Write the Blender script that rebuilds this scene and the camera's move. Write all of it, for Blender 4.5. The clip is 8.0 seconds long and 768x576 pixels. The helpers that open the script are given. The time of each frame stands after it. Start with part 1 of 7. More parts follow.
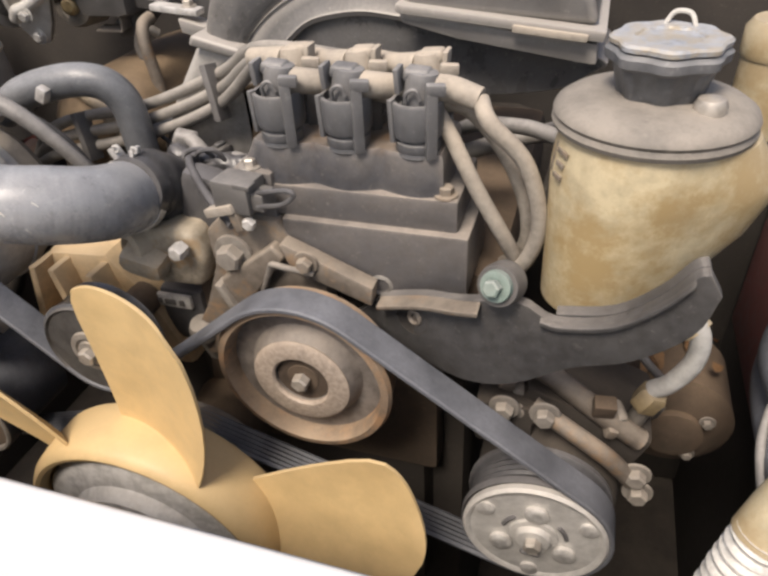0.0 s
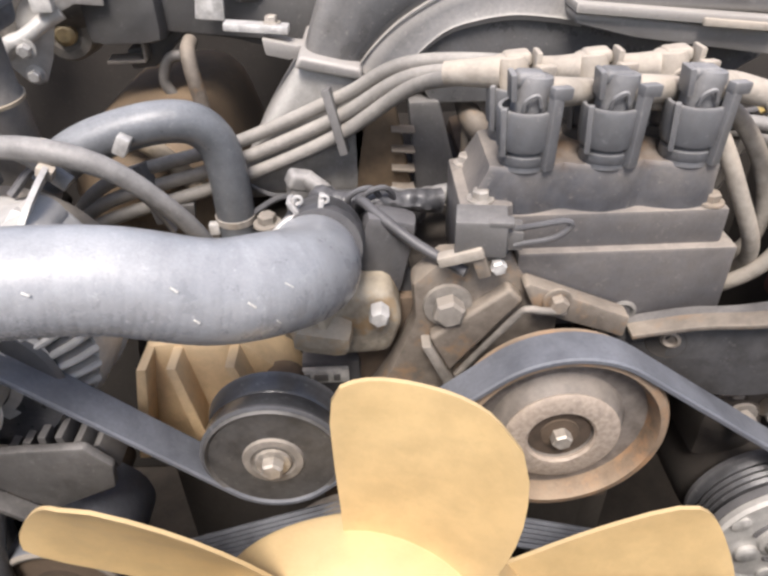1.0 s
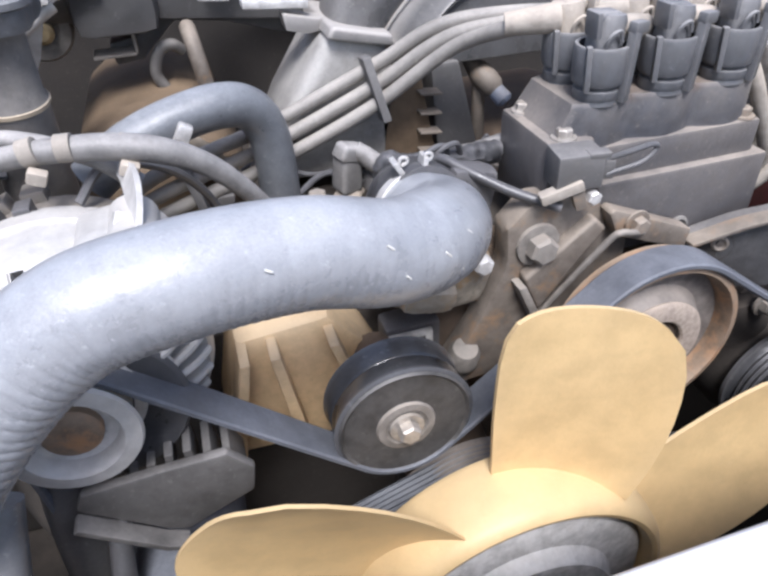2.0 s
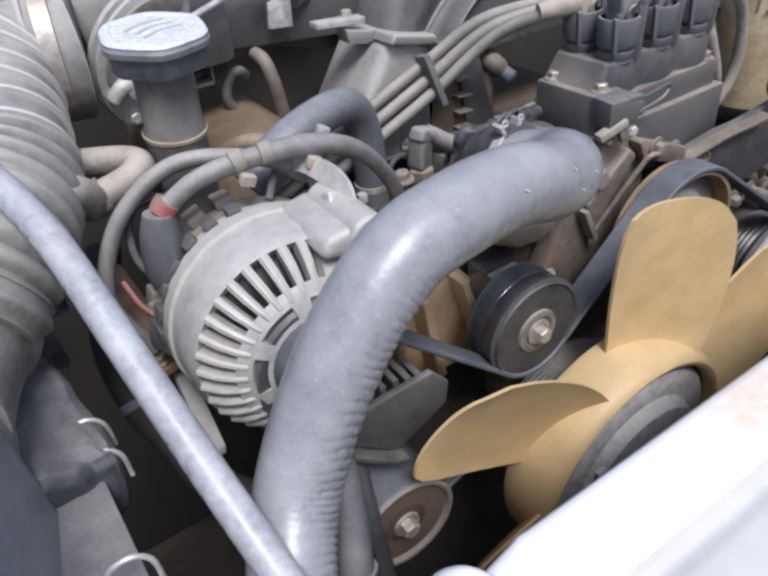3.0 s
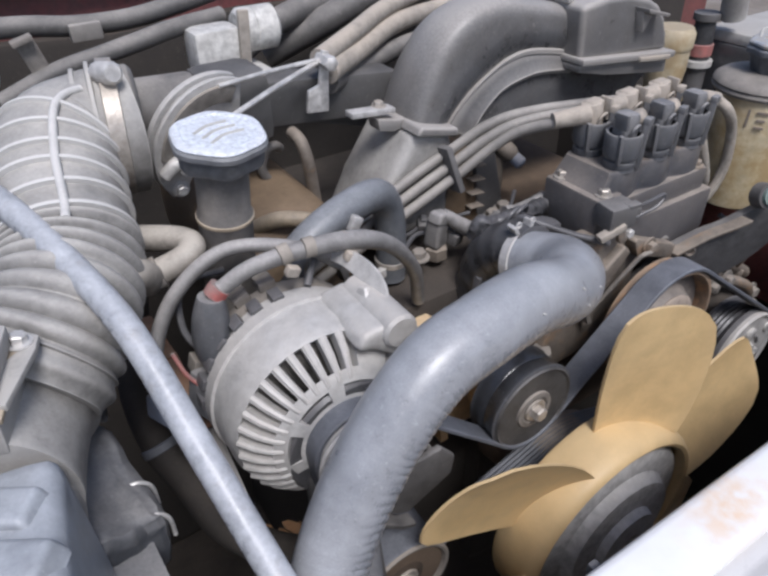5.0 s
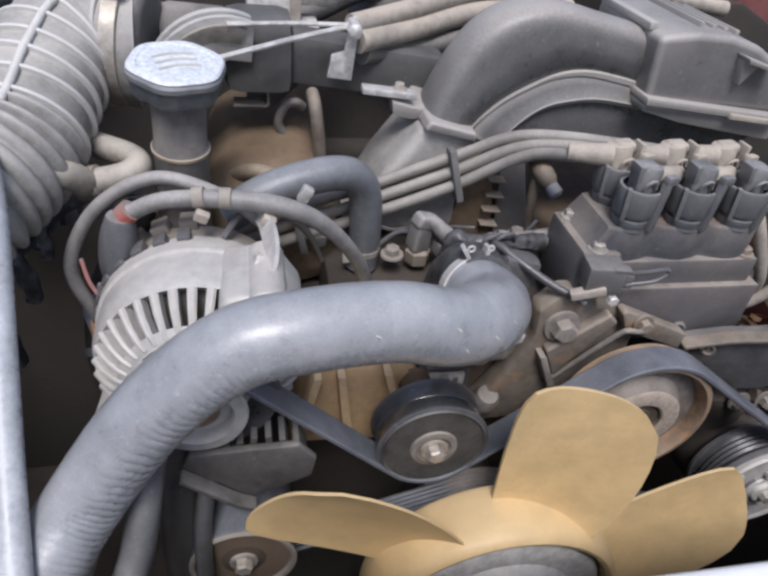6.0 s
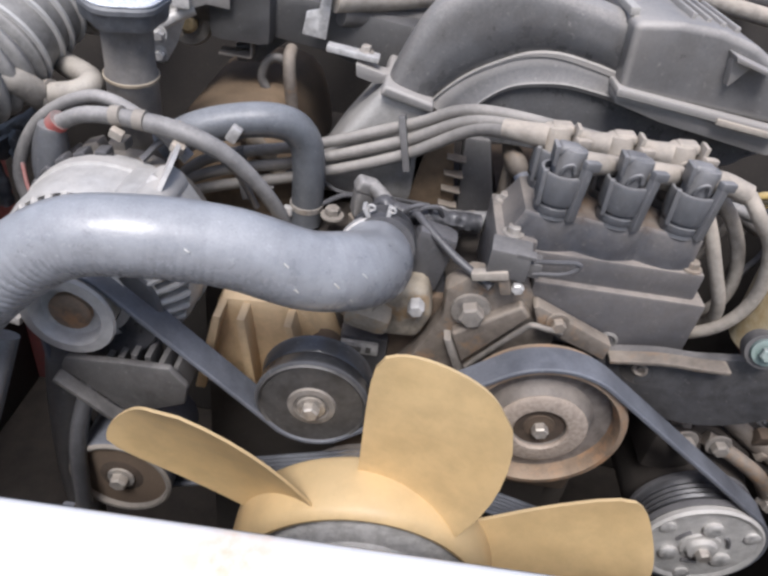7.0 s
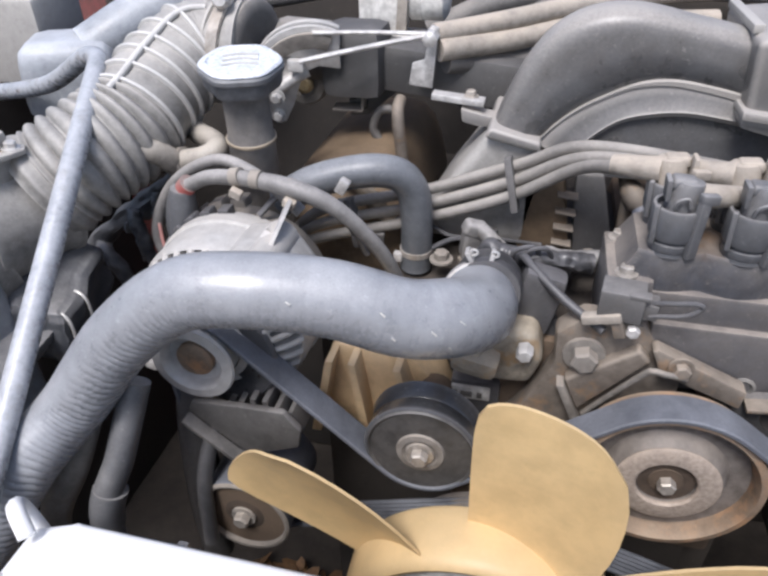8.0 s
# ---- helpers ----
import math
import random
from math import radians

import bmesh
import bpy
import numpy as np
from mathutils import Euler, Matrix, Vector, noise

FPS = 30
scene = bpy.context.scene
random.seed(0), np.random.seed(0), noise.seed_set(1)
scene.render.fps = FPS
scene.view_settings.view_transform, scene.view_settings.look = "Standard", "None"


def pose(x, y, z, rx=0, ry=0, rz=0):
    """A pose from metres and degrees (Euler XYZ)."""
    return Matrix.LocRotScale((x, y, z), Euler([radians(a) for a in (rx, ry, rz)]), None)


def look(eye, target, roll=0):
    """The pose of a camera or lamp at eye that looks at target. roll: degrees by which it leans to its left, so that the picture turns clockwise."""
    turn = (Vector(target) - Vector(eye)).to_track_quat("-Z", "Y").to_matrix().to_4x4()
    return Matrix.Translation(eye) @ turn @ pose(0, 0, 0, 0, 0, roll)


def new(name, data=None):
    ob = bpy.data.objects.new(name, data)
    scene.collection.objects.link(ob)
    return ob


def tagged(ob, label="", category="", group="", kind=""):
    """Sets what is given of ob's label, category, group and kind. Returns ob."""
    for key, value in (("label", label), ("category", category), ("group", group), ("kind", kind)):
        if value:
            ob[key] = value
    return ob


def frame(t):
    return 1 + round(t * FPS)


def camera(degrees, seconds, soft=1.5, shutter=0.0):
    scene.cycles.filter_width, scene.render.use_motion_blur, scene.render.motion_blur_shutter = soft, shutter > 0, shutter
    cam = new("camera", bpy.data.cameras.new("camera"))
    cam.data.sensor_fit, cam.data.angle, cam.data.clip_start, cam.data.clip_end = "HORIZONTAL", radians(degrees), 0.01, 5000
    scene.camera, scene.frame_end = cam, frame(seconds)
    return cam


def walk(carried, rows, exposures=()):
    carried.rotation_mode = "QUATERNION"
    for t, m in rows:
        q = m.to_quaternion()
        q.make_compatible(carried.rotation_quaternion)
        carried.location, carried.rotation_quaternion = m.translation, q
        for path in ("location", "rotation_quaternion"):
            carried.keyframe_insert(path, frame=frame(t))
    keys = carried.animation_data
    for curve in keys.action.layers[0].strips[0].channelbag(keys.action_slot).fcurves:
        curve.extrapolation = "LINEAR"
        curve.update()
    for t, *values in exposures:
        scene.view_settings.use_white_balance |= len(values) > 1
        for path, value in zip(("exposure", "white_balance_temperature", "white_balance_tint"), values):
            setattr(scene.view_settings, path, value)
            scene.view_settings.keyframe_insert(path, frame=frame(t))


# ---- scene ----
cam = camera(61.5, 8.0, soft=2.8)
PATH = [
    (0, (0.017, 0.013, 1.241), (-0.508, 1.535, 0.054), -3.4),
    (0.5, (-0.103, 0.051, 1.228), (-0.45, 1.576, -0.018), -2.5),
    (1, (-0.229, 0.037, 1.228), (-0.217, 1.664, 0.064), -1.8),
    (1.5, (-0.293, 0.042, 1.228), (-0.032, 1.634, 0.046), -1.1),
    (2, (-0.364, 0.043, 1.219), (0.07, 1.59, 0.028), -3.0),
    (2.2, (-0.427, 0.033, 1.22), (0.129, 1.545, 0.035), -4.5),
    (3.3, (-0.574, 0.025, 1.263), (0.284, 1.395, 0.086), -7.3),
    (3.5, (-0.601, 0.026, 1.276), (0.328, 1.347, 0.097), -7.2),
    (4, (-0.623, 0.019, 1.312), (0.404, 1.292, 0.162), -6.3),
    (4.5, (-0.613, 0.032, 1.322), (0.344, 1.357, 0.17), -4.4),
    (4.7, (-0.604, 0.034, 1.321), (0.332, 1.372, 0.166), -4.4),
    (5.8, (-0.436, 0.012, 1.299), (0.054, 1.526, 0.087), 8.9),
    (6, (-0.411, -0.006, 1.304), (-0.018, 1.547, 0.107), 6.8),
    (6.5, (-0.367, -0.043, 1.302), (-0.044, 1.54, 0.123), 5.7),
    (7, (-0.26, -0.032, 1.284), (-0.231, 1.568, 0.085), 9.1),
    (7.5, (-0.232, -0.035, 1.302), (-0.481, 1.564, 0.127), 3.6),
    (8, (-0.24, -0.025, 1.291), (-0.641, 1.572, 0.156), -1.0),
]
EXPOSURES = [(0, 0.44, 7200, 13), (0.7, 0.76, 7100, 13), (1.2, 0.82, 6200, 13), (2.2, 0.78, 5850, 13), (3.3, 0.0, 5950, 13), (4.7, -0.03, 5950, 13), (5.8, 0.0, 6000, 13), (6.4, 0.17, 6000, 13), (7, 0.3, 6050, 13), (8, 0.38, 6050, 13)]
walk(cam, [(t, look(eye, target, roll)) for t, eye, target, roll in PATH], EXPOSURES)

# ---- light ----
world = bpy.data.worlds.new("sky")
scene.world = world
world.use_nodes = True
wn = world.node_tree.nodes
sky = wn.new("ShaderNodeTexSky")
sky.sky_type, sky.sun_disc = "NISHITA", False
sky.sun_elevation, sky.sun_rotation = radians(57), radians(192)
sky.dust_density = 3.0
world.node_tree.links.new(sky.outputs[0], wn["Background"].inputs[0])
wn["Background"].inputs[1].default_value = 0.115
sun_lamp = bpy.data.lights.new("sun", "SUN")
sun_lamp.energy, sun_lamp.angle, sun_lamp.color = 2.9, radians(20), (1.0, 0.96, 0.91)
sun = new("sun", sun_lamp)
sun.matrix_world = look((-0.35, -1.65, 2.6), (0, 0, 0))


# ---- materials ----
def mat(name, color, rough=0.6, metal=0.0, dust=0.35, dust_color=(0.33, 0.305, 0.275), patch=26.0, grain=420.0,
        bump=0.25, stain=None, stain_at=0.6, coat=0.0, vary=0.55, edge=0.35, stain_soft=0.06, side=0.3, cloud=0.65, speck=0.17):
    """A surface with a base colour, an uneven film of dust, fine grain and, if asked, stains of another colour."""
    m = bpy.data.materials.new(name)
    m.use_nodes = True
    n, l = m.node_tree.nodes, m.node_tree.links
    bsdf = n["Principled BSDF"]
    geo = n.new("ShaderNodeNewGeometry")

    def noise_tex(scale, detail, rough_=0.6):
        t = n.new("ShaderNodeTexNoise")
        t.inputs["Scale"].default_value, t.inputs["Detail"].default_value = scale, detail
        t.inputs["Roughness"].default_value = rough_
        l.new(geo.outputs["Position"], t.inputs["Vector"])
        return t.outputs["Fac"]

    def ramp(fac, a, b, va=0.0, vb=1.0):
        r = n.new("ShaderNodeMapRange")
        for i, v in enumerate((a, b, va, vb)):
            r.inputs[i + 1].default_value = v
        l.new(fac, r.inputs[0])
        return r.outputs[0]

    def mix(fac, a, b):
        x = n.new("ShaderNodeMix")
        x.data_type = "RGBA"
        for slot, v in ((0, fac), (6, a), (7, b)):
            if isinstance(v, (int, float)):
                x.inputs[slot].default_value = v
            elif isinstance(v, tuple):
                x.inputs[slot].default_value = (*v, 1)
            else:
                l.new(v, x.inputs[slot])
        return x.outputs[2]

    def math(op, a, b):
        x = n.new("ShaderNodeMath")
        x.operation = op
        for i, v in enumerate((a, b)):
            if isinstance(v, (int, float)):
                x.inputs[i].default_value = v
            else:
                l.new(v, x.inputs[i])
        return x.outputs[0]

    big, small, fine = noise_tex(patch, 5), noise_tex(patch * 5.3, 4), noise_tex(grain, 3, 0.7)
    dark = tuple(c * vary for c in color)
    base = mix(ramp(small, 0.36, 0.62), dark, color)
    base = mix(ramp(noise_tex(patch * 2.3, 6, 0.7), 0.56, 0.68, 0.0, 0.8 * (1 - vary)), base, tuple(c * vary * 0.6 for c in color))
    if stain:
        base = mix(ramp(noise_tex(patch * 1.7, 6, 0.7), stain_at - stain_soft, stain_at + stain_soft), base, stain)
    up = n.new("ShaderNodeSeparateXYZ")
    l.new(geo.outputs["Normal"], up.inputs[0])
    lie = ramp(up.outputs[2], -0.05, 0.95, side, 1.5)
    film = math("MULTIPLY", math("MULTIPLY", ramp(big, 0.32, 0.68, 1 - cloud, 1 + cloud * 0.55), lie), dust)
    film = math("MULTIPLY", film, ramp(fine, 0.3, 0.7, 0.8, 1.15))
    worn = ramp(geo.outputs["Pointiness"], 0.515, 0.6, 0.0, edge)
    film = math("MINIMUM", math("ADD", film, worn), 1.0)
    skin = mix(film, base, dust_color)
    if speck:
        skin = mix(ramp(noise_tex(230, 4, 0.75), 0.6, 0.7, 0.0, speck), skin, tuple(min(0.85, c * 1.35 + 0.03) for c in dust_color))
        skin = mix(ramp(noise_tex(95, 6, 0.8), 0.58, 0.7, 0.0, speck * 1.3), skin, tuple(c * 0.45 for c in color))
    l.new(skin, bsdf.inputs["Base Color"])
    l.new(math("ADD", math("MULTIPLY", film, 0.25), ramp(small, 0.3, 0.7, rough - 0.07, rough + 0.07)), bsdf.inputs["Roughness"])
    if metal:
        l.new(math("MULTIPLY", math("SUBTRACT", 1.0, film), metal), bsdf.inputs["Metallic"])
    bsdf.inputs["Coat Weight"].default_value, bsdf.inputs["Coat Roughness"].default_value = coat, 0.28
    b = n.new("ShaderNodeBump")
    b.inputs["Strength"].default_value, b.inputs["Distance"].default_value = bump, 0.0012
    l.new(math("ADD", math("MULTIPLY", fine, 0.5), small), b.inputs["Height"])
    l.new(b.outputs[0], bsdf.inputs["Normal"])
    return m


hose_rubber = mat("hose_rubber", (0.2, 0.208, 0.225), 0.24, dust=0.42, dust_color=(0.47, 0.477, 0.49), patch=22, grain=800, bump=0.3, vary=0.78, cloud=0.6, side=0.45, coat=0.4, speck=0.25)


def streaks(m):
    """Faint bands of wear running round a hose."""
    n, l = m.node_tree.nodes, m.node_tree.links
    bsdf = n["Principled BSDF"]
    old = bsdf.inputs["Base Color"].links[0].from_socket
    at, geo, mul, add, nz, r, mx = (n.new("ShaderNode" + k) for k in ("Attribute", "NewGeometry", "Math", "VectorMath", "TexNoise", "MapRange", "Mix"))
    at.attribute_name = "along"
    mul.operation = "MULTIPLY"
    mul.inputs[1].default_value = 90
    l.new(at.outputs["Fac"], mul.inputs[0])
    comb, scale = n.new("ShaderNodeCombineXYZ"), n.new("ShaderNodeVectorMath")
    l.new(mul.outputs[0], comb.inputs[0])
    scale.operation = "SCALE"
    scale.inputs["Scale"].default_value = 22
    l.new(geo.outputs["Position"], scale.inputs[0])
    l.new(comb.outputs[0], add.inputs[0])
    l.new(scale.outputs[0], add.inputs[1])
    nz.inputs["Scale"].default_value, nz.inputs["Detail"].default_value = 1.0, 4
    l.new(add.outputs[0], nz.inputs["Vector"])
    for i, v in enumerate((0.4, 0.7, 0.0, 0.13)):
        r.inputs[i + 1].default_value = v
    l.new(nz.outputs["Fac"], r.inputs[0])
    mx.data_type = "RGBA"
    mx.inputs[7].default_value = (0.1, 0.1, 0.105, 1)
    l.new(r.outputs[0], mx.inputs[0])
    l.new(old, mx.inputs[6])
    l.new(mx.outputs[2], bsdf.inputs["Base Color"])


streaks(hose_rubber)
black_rubber = mat("black_rubber", (0.022, 0.024, 0.028), 0.3, dust=0.2, dust_color=(0.26, 0.25, 0.25))
dark_hose = mat("dark_hose", (0.08, 0.086, 0.094), 0.3, dust=0.42, dust_color=(0.31, 0.32, 0.335), vary=0.75, cloud=0.5)
belt_rubber = mat("belt_rubber", (0.038, 0.041, 0.049), 0.48, dust=0.34, dust_color=(0.22, 0.23, 0.255))
black_plastic = mat("black_plastic", (0.03, 0.031, 0.034), 0.5, dust=0.32, dust_color=(0.29, 0.275, 0.26))
throttle_black = mat("throttle_black", (0.024, 0.025, 0.027), 0.5, dust=0.22, dust_color=(0.22, 0.21, 0.2))
# Dust on the sides is raised a little to stand in for sheen.
coil_plastic = mat("coil_plastic", (0.045, 0.05, 0.062), 0.36, dust=0.42, dust_color=(0.32, 0.28, 0.24), side=0.18, vary=0.72, edge=0.25)
boot_rubber = mat("boot_rubber", (0.05, 0.056, 0.067), 0.34, dust=0.42, dust_color=(0.3, 0.29, 0.28), side=0.16, vary=0.7)
plenum_plastic = mat("plenum_plastic", (0.06, 0.064, 0.071), 0.27, dust=0.62, dust_color=(0.39, 0.365, 0.335), patch=9, edge=0.85, side=0.2, cloud=0.38)
wire_jacket = mat("wire_jacket", (0.165, 0.155, 0.143), 0.5, dust=0.45, dust_color=(0.4, 0.37, 0.33), vary=0.7, side=0.2)
pale_boot = mat("pale_boot", (0.28, 0.26, 0.23), 0.65, dust=0.65, dust_color=(0.46, 0.4, 0.33))
tan_metal = mat("tan_metal", (0.11, 0.078, 0.05), 0.55, 0.2, dust=0.45, dust_color=(0.24, 0.172, 0.108), cloud=0.4)
brown_grime = mat("brown_grime", (0.055, 0.04, 0.03), 0.75, dust=0.35, dust_color=(0.19, 0.135, 0.09), stain=(0.03, 0.025, 0.02))
# Near-black: grime, with the bay's shade also put into the colour.
grime_and_shade = mat("grime_and_shade", (0.017, 0.0155, 0.0145), 0.78, dust=0.22, dust_color=(0.11, 0.09, 0.072))
cast_alloy = mat("cast_alloy", (0.6, 0.59, 0.57), 0.45, 0.35, dust=0.35, dust_color=(0.48, 0.45, 0.41), bump=0.45, vary=0.78)
tan_cover = mat("tan_cover", (0.58, 0.41, 0.22), 0.5, dust=0.5, dust_color=(0.7, 0.53, 0.33), vary=0.72)
stained_alloy = mat("stained_alloy", (0.33, 0.29, 0.23), 0.5, 0.3, dust=0.45, dust_color=(0.48, 0.41, 0.31), stain=(0.3, 0.19, 0.09), stain_at=0.56, patch=45)
dull_alloy = mat("dull_alloy", (0.24, 0.225, 0.205), 0.55, 0.4, dust=0.5, dust_color=(0.3, 0.265, 0.225), bump=0.5)
bracket_iron = mat("bracket_iron", (0.15, 0.128, 0.108), 0.55, 0.3, dust=0.42, dust_color=(0.33, 0.28, 0.225), stain=(0.22, 0.13, 0.065), stain_at=0.6)
bracket_plate = mat("bracket_plate", (0.07, 0.068, 0.066), 0.5, 0.3, dust=0.4, dust_color=(0.24, 0.225, 0.21))
arm_steel = mat("arm_steel", (0.055, 0.055, 0.058), 0.5, 0.3, dust=0.4, dust_color=(0.22, 0.205, 0.19), side=0.2)
rust_steel = mat("rust_steel", (0.2, 0.138, 0.095), 0.55, 0.2, dust=0.42, dust_color=(0.36, 0.275, 0.195), stain=(0.36, 0.19, 0.09), stain_at=0.55)
pulley_steel = mat("pulley_steel", (0.2, 0.18, 0.165), 0.55, 0.3, dust=0.45, dust_color=(0.28, 0.24, 0.2), edge=0.1)
bolt_steel = mat("bolt_steel", (0.6, 0.58, 0.55), 0.3, 0.85, dust=0.25, dust_color=(0.4, 0.34, 0.27))
zinc = mat("zinc", (0.75, 0.74, 0.72), 0.35, 0.6, dust=0.25, dust_color=(0.55, 0.52, 0.48))
brass = mat("brass", (0.48, 0.36, 0.18), 0.4, 0.7, dust=0.5, dust_color=(0.36, 0.29, 0.19))
white_paint = mat("white_paint", (0.88, 0.88, 0.87), 0.35, dust=0.1, dust_color=(0.8, 0.79, 0.77), patch=9, bump=0.06, coat=0.2, vary=0.95, speck=0.1)


def smear(m, at, size, color):
    """One soft-edged rubbed mark of another colour on a paint, at a place."""
    n, l = m.node_tree.nodes, m.node_tree.links
    bsdf = n["Principled BSDF"]
    old = bsdf.inputs["Base Color"].links[0].from_socket
    geo, mp, grad, nz = n.new("ShaderNodeNewGeometry"), n.new("ShaderNodeMapping"), n.new("ShaderNodeTexGradient"), n.new("ShaderNodeTexNoise")
    mp.vector_type = "TEXTURE"
    mp.inputs["Location"].default_value, mp.inputs["Scale"].default_value = at, size
    grad.gradient_type = "SPHERICAL"
    nz.inputs["Scale"].default_value, nz.inputs["Detail"].default_value = 70, 6
    l.new(geo.outputs["Position"], mp.inputs["Vector"])
    l.new(mp.outputs[0], grad.inputs[0])
    l.new(geo.outputs["Position"], nz.inputs["Vector"])
    r1, mul, mx = n.new("ShaderNodeMapRange"), n.new("ShaderNodeMath"), n.new("ShaderNodeMix")
    for i, v in enumerate((0.35, 0.6, 0.0, 1.0)):
        r1.inputs[i + 1].default_value = v
    l.new(nz.outputs["Fac"], r1.inputs[0])
    mul.operation = "MULTIPLY"
    l.new(grad.outputs["Fac"], mul.inputs[0])
    l.new(r1.outputs[0], mul.inputs[1])
    mx.data_type = "RGBA"
    mx.inputs[7].default_value = (*color, 1)
    l.new(mul.outputs[0], mx.inputs[0])
    l.new(old, mx.inputs[6])
    l.new(mx.outputs[2], bsdf.inputs["Base Color"])


for at in (-0.133, -0.092):
    smear(coil_plastic, (at, 0.362, 1.0885), (0.019, 0.034, 0.011), (0.2, 0.115, 0.055))
smear(white_paint, (-0.305, 0.117, 1.014), (0.045, 0.026, 0.02), (0.78, 0.55, 0.34))
# The white panel paint made greyer: the step's shade is in the colour.
shaded_white_paint = mat("shaded_white_paint", (0.58, 0.575, 0.575), 0.4, dust=0.2, dust_color=(0.5, 0.48, 0.46), patch=6, vary=0.9, cloud=0.3)
maroon_paint = mat("maroon_paint", (0.17, 0.03, 0.032), 0.45, dust=0.35, dust_color=(0.2, 0.12, 0.1))
old_plastic = mat("old_plastic", (0.64, 0.55, 0.36), 0.4, dust=0.5, dust_color=(0.4, 0.335, 0.24), patch=16, stain=(0.4, 0.29, 0.14), stain_at=0.52, stain_soft=0.09, vary=0.72)
lid_plastic = mat("lid_plastic", (0.15, 0.14, 0.125), 0.55, dust=0.6, dust_color=(0.3, 0.27, 0.235))
cap_plastic = mat("cap_plastic", (0.085, 0.092, 0.105), 0.4, dust=0.35, dust_color=(0.3, 0.3, 0.3))
# Brightened blue-white: part of it is sky reflection put into the colour.
cap_face = mat("cap_face", (0.76, 0.81, 0.88), 0.35, dust=0.25, dust_color=(0.7, 0.71, 0.73), patch=60, speck=0.1)
fan_nylon = mat("fan_nylon", (0.66, 0.47, 0.23), 0.42, dust=0.35, dust_color=(0.6, 0.46, 0.27), patch=9, vary=0.84, edge=0.1, speck=0.1)
clutch_grey = mat("clutch_grey", (0.62, 0.61, 0.6), 0.45, 0.15, dust=0.4, dust_color=(0.5, 0.48, 0.45), side=0.5)
duct_rubber = mat("duct_rubber", (0.205, 0.2, 0.19), 0.42, dust=0.58, dust_color=(0.445, 0.425, 0.393), edge=0.7, side=0.4, cloud=0.5)
# Paler copy of duct_rubber; puts the light on the rib crests into colour.
duct_edge = mat("duct_edge", (0.42, 0.415, 0.4), 0.42, dust=0.55, dust_color=(0.6, 0.585, 0.555), edge=0.6, side=0.5, cloud=0.5)
neck_plastic = mat("neck_plastic", (0.085, 0.085, 0.09), 0.42, dust=0.5, dust_color=(0.33, 0.295, 0.25), side=0.5, vary=0.7)
duct_dark = mat("duct_dark", (0.05, 0.05, 0.052), 0.5, dust=0.5, dust_color=(0.28, 0.26, 0.235))
filter_plastic = mat("filter_plastic", (0.25, 0.268, 0.29), 0.32, dust=0.5, dust_color=(0.5, 0.52, 0.545), vary=0.6, stain=(0.16, 0.165, 0.17), stain_at=0.62, stain_soft=0.1, patch=20)
rod_plastic = mat("rod_plastic", (0.32, 0.335, 0.36), 0.25, dust=0.4, dust_color=(0.56, 0.575, 0.6), vary=0.6, stain=(0.15, 0.13, 0.115), stain_at=0.6, patch=40)
elbow_rubber = mat("elbow_rubber", (0.2, 0.18, 0.155), 0.45, dust=0.6, dust_color=(0.46, 0.42, 0.36))
tan_hose = mat("tan_hose", (0.2, 0.16, 0.11), 0.5, dust=0.55, dust_color=(0.42, 0.35, 0.26))
white_plastic = mat("white_plastic", (0.6, 0.59, 0.55), 0.5, dust=0.45, dust_color=(0.42, 0.4, 0.37), vary=0.75)
green_plastic = mat("green_plastic", (0.07, 0.165, 0.135), 0.45, dust=0.6, dust_color=(0.33, 0.36, 0.33))
blue_plastic = mat("blue_plastic", (0.12, 0.19, 0.34), 0.45, dust=0.4)
red_plastic = mat("red_plastic", (0.46, 0.05, 0.04), 0.45, dust=0.4)
yellow_plastic = mat("yellow_plastic", (0.6, 0.42, 0.1), 0.5, dust=0.4, dust_color=(0.45, 0.36, 0.2))
copper_paint = mat("copper_paint", (0.36, 0.15, 0.08), 0.55, dust=0.35, dust_color=(0.36, 0.25, 0.17))
gloss_black = mat("gloss_black", (0.016, 0.017, 0.02), 0.14, dust=0.1, dust_color=(0.24, 0.24, 0.25), coat=0.3)
pale_steel = mat("pale_steel", (0.46, 0.39, 0.33), 0.45, 0.3, dust=0.45, dust_color=(0.48, 0.39, 0.31), patch=60)
cable_grey = mat("cable_grey", (0.12, 0.117, 0.112), 0.42, dust=0.5, dust_color=(0.4, 0.38, 0.36), side=0.2)
cloth_tape = mat("cloth_tape", (0.14, 0.128, 0.11), 0.7, dust=0.5, dust_color=(0.38, 0.34, 0.29))
clear_clip = mat("clear_clip", (0.72, 0.71, 0.67), 0.35, dust=0.2, dust_color=(0.55, 0.52, 0.47))
cap_worn = mat("cap_worn", (0.32, 0.355, 0.41), 0.33, dust=0.3, dust_color=(0.46, 0.46, 0.46), patch=50, stain=(0.3, 0.24, 0.15), stain_at=0.5, vary=0.5)
label_ink = mat("label_ink", (0.06, 0.06, 0.055), 0.6, dust=0.2)
soil = mat("soil", (0.16, 0.12, 0.085), 0.9, dust=0.3, patch=3, grain=90, bump=0.6)
leaf_litter = mat("leaf_litter", (0.26, 0.13, 0.055), 0.7, dust=0.2, dust_color=(0.36, 0.24, 0.13))


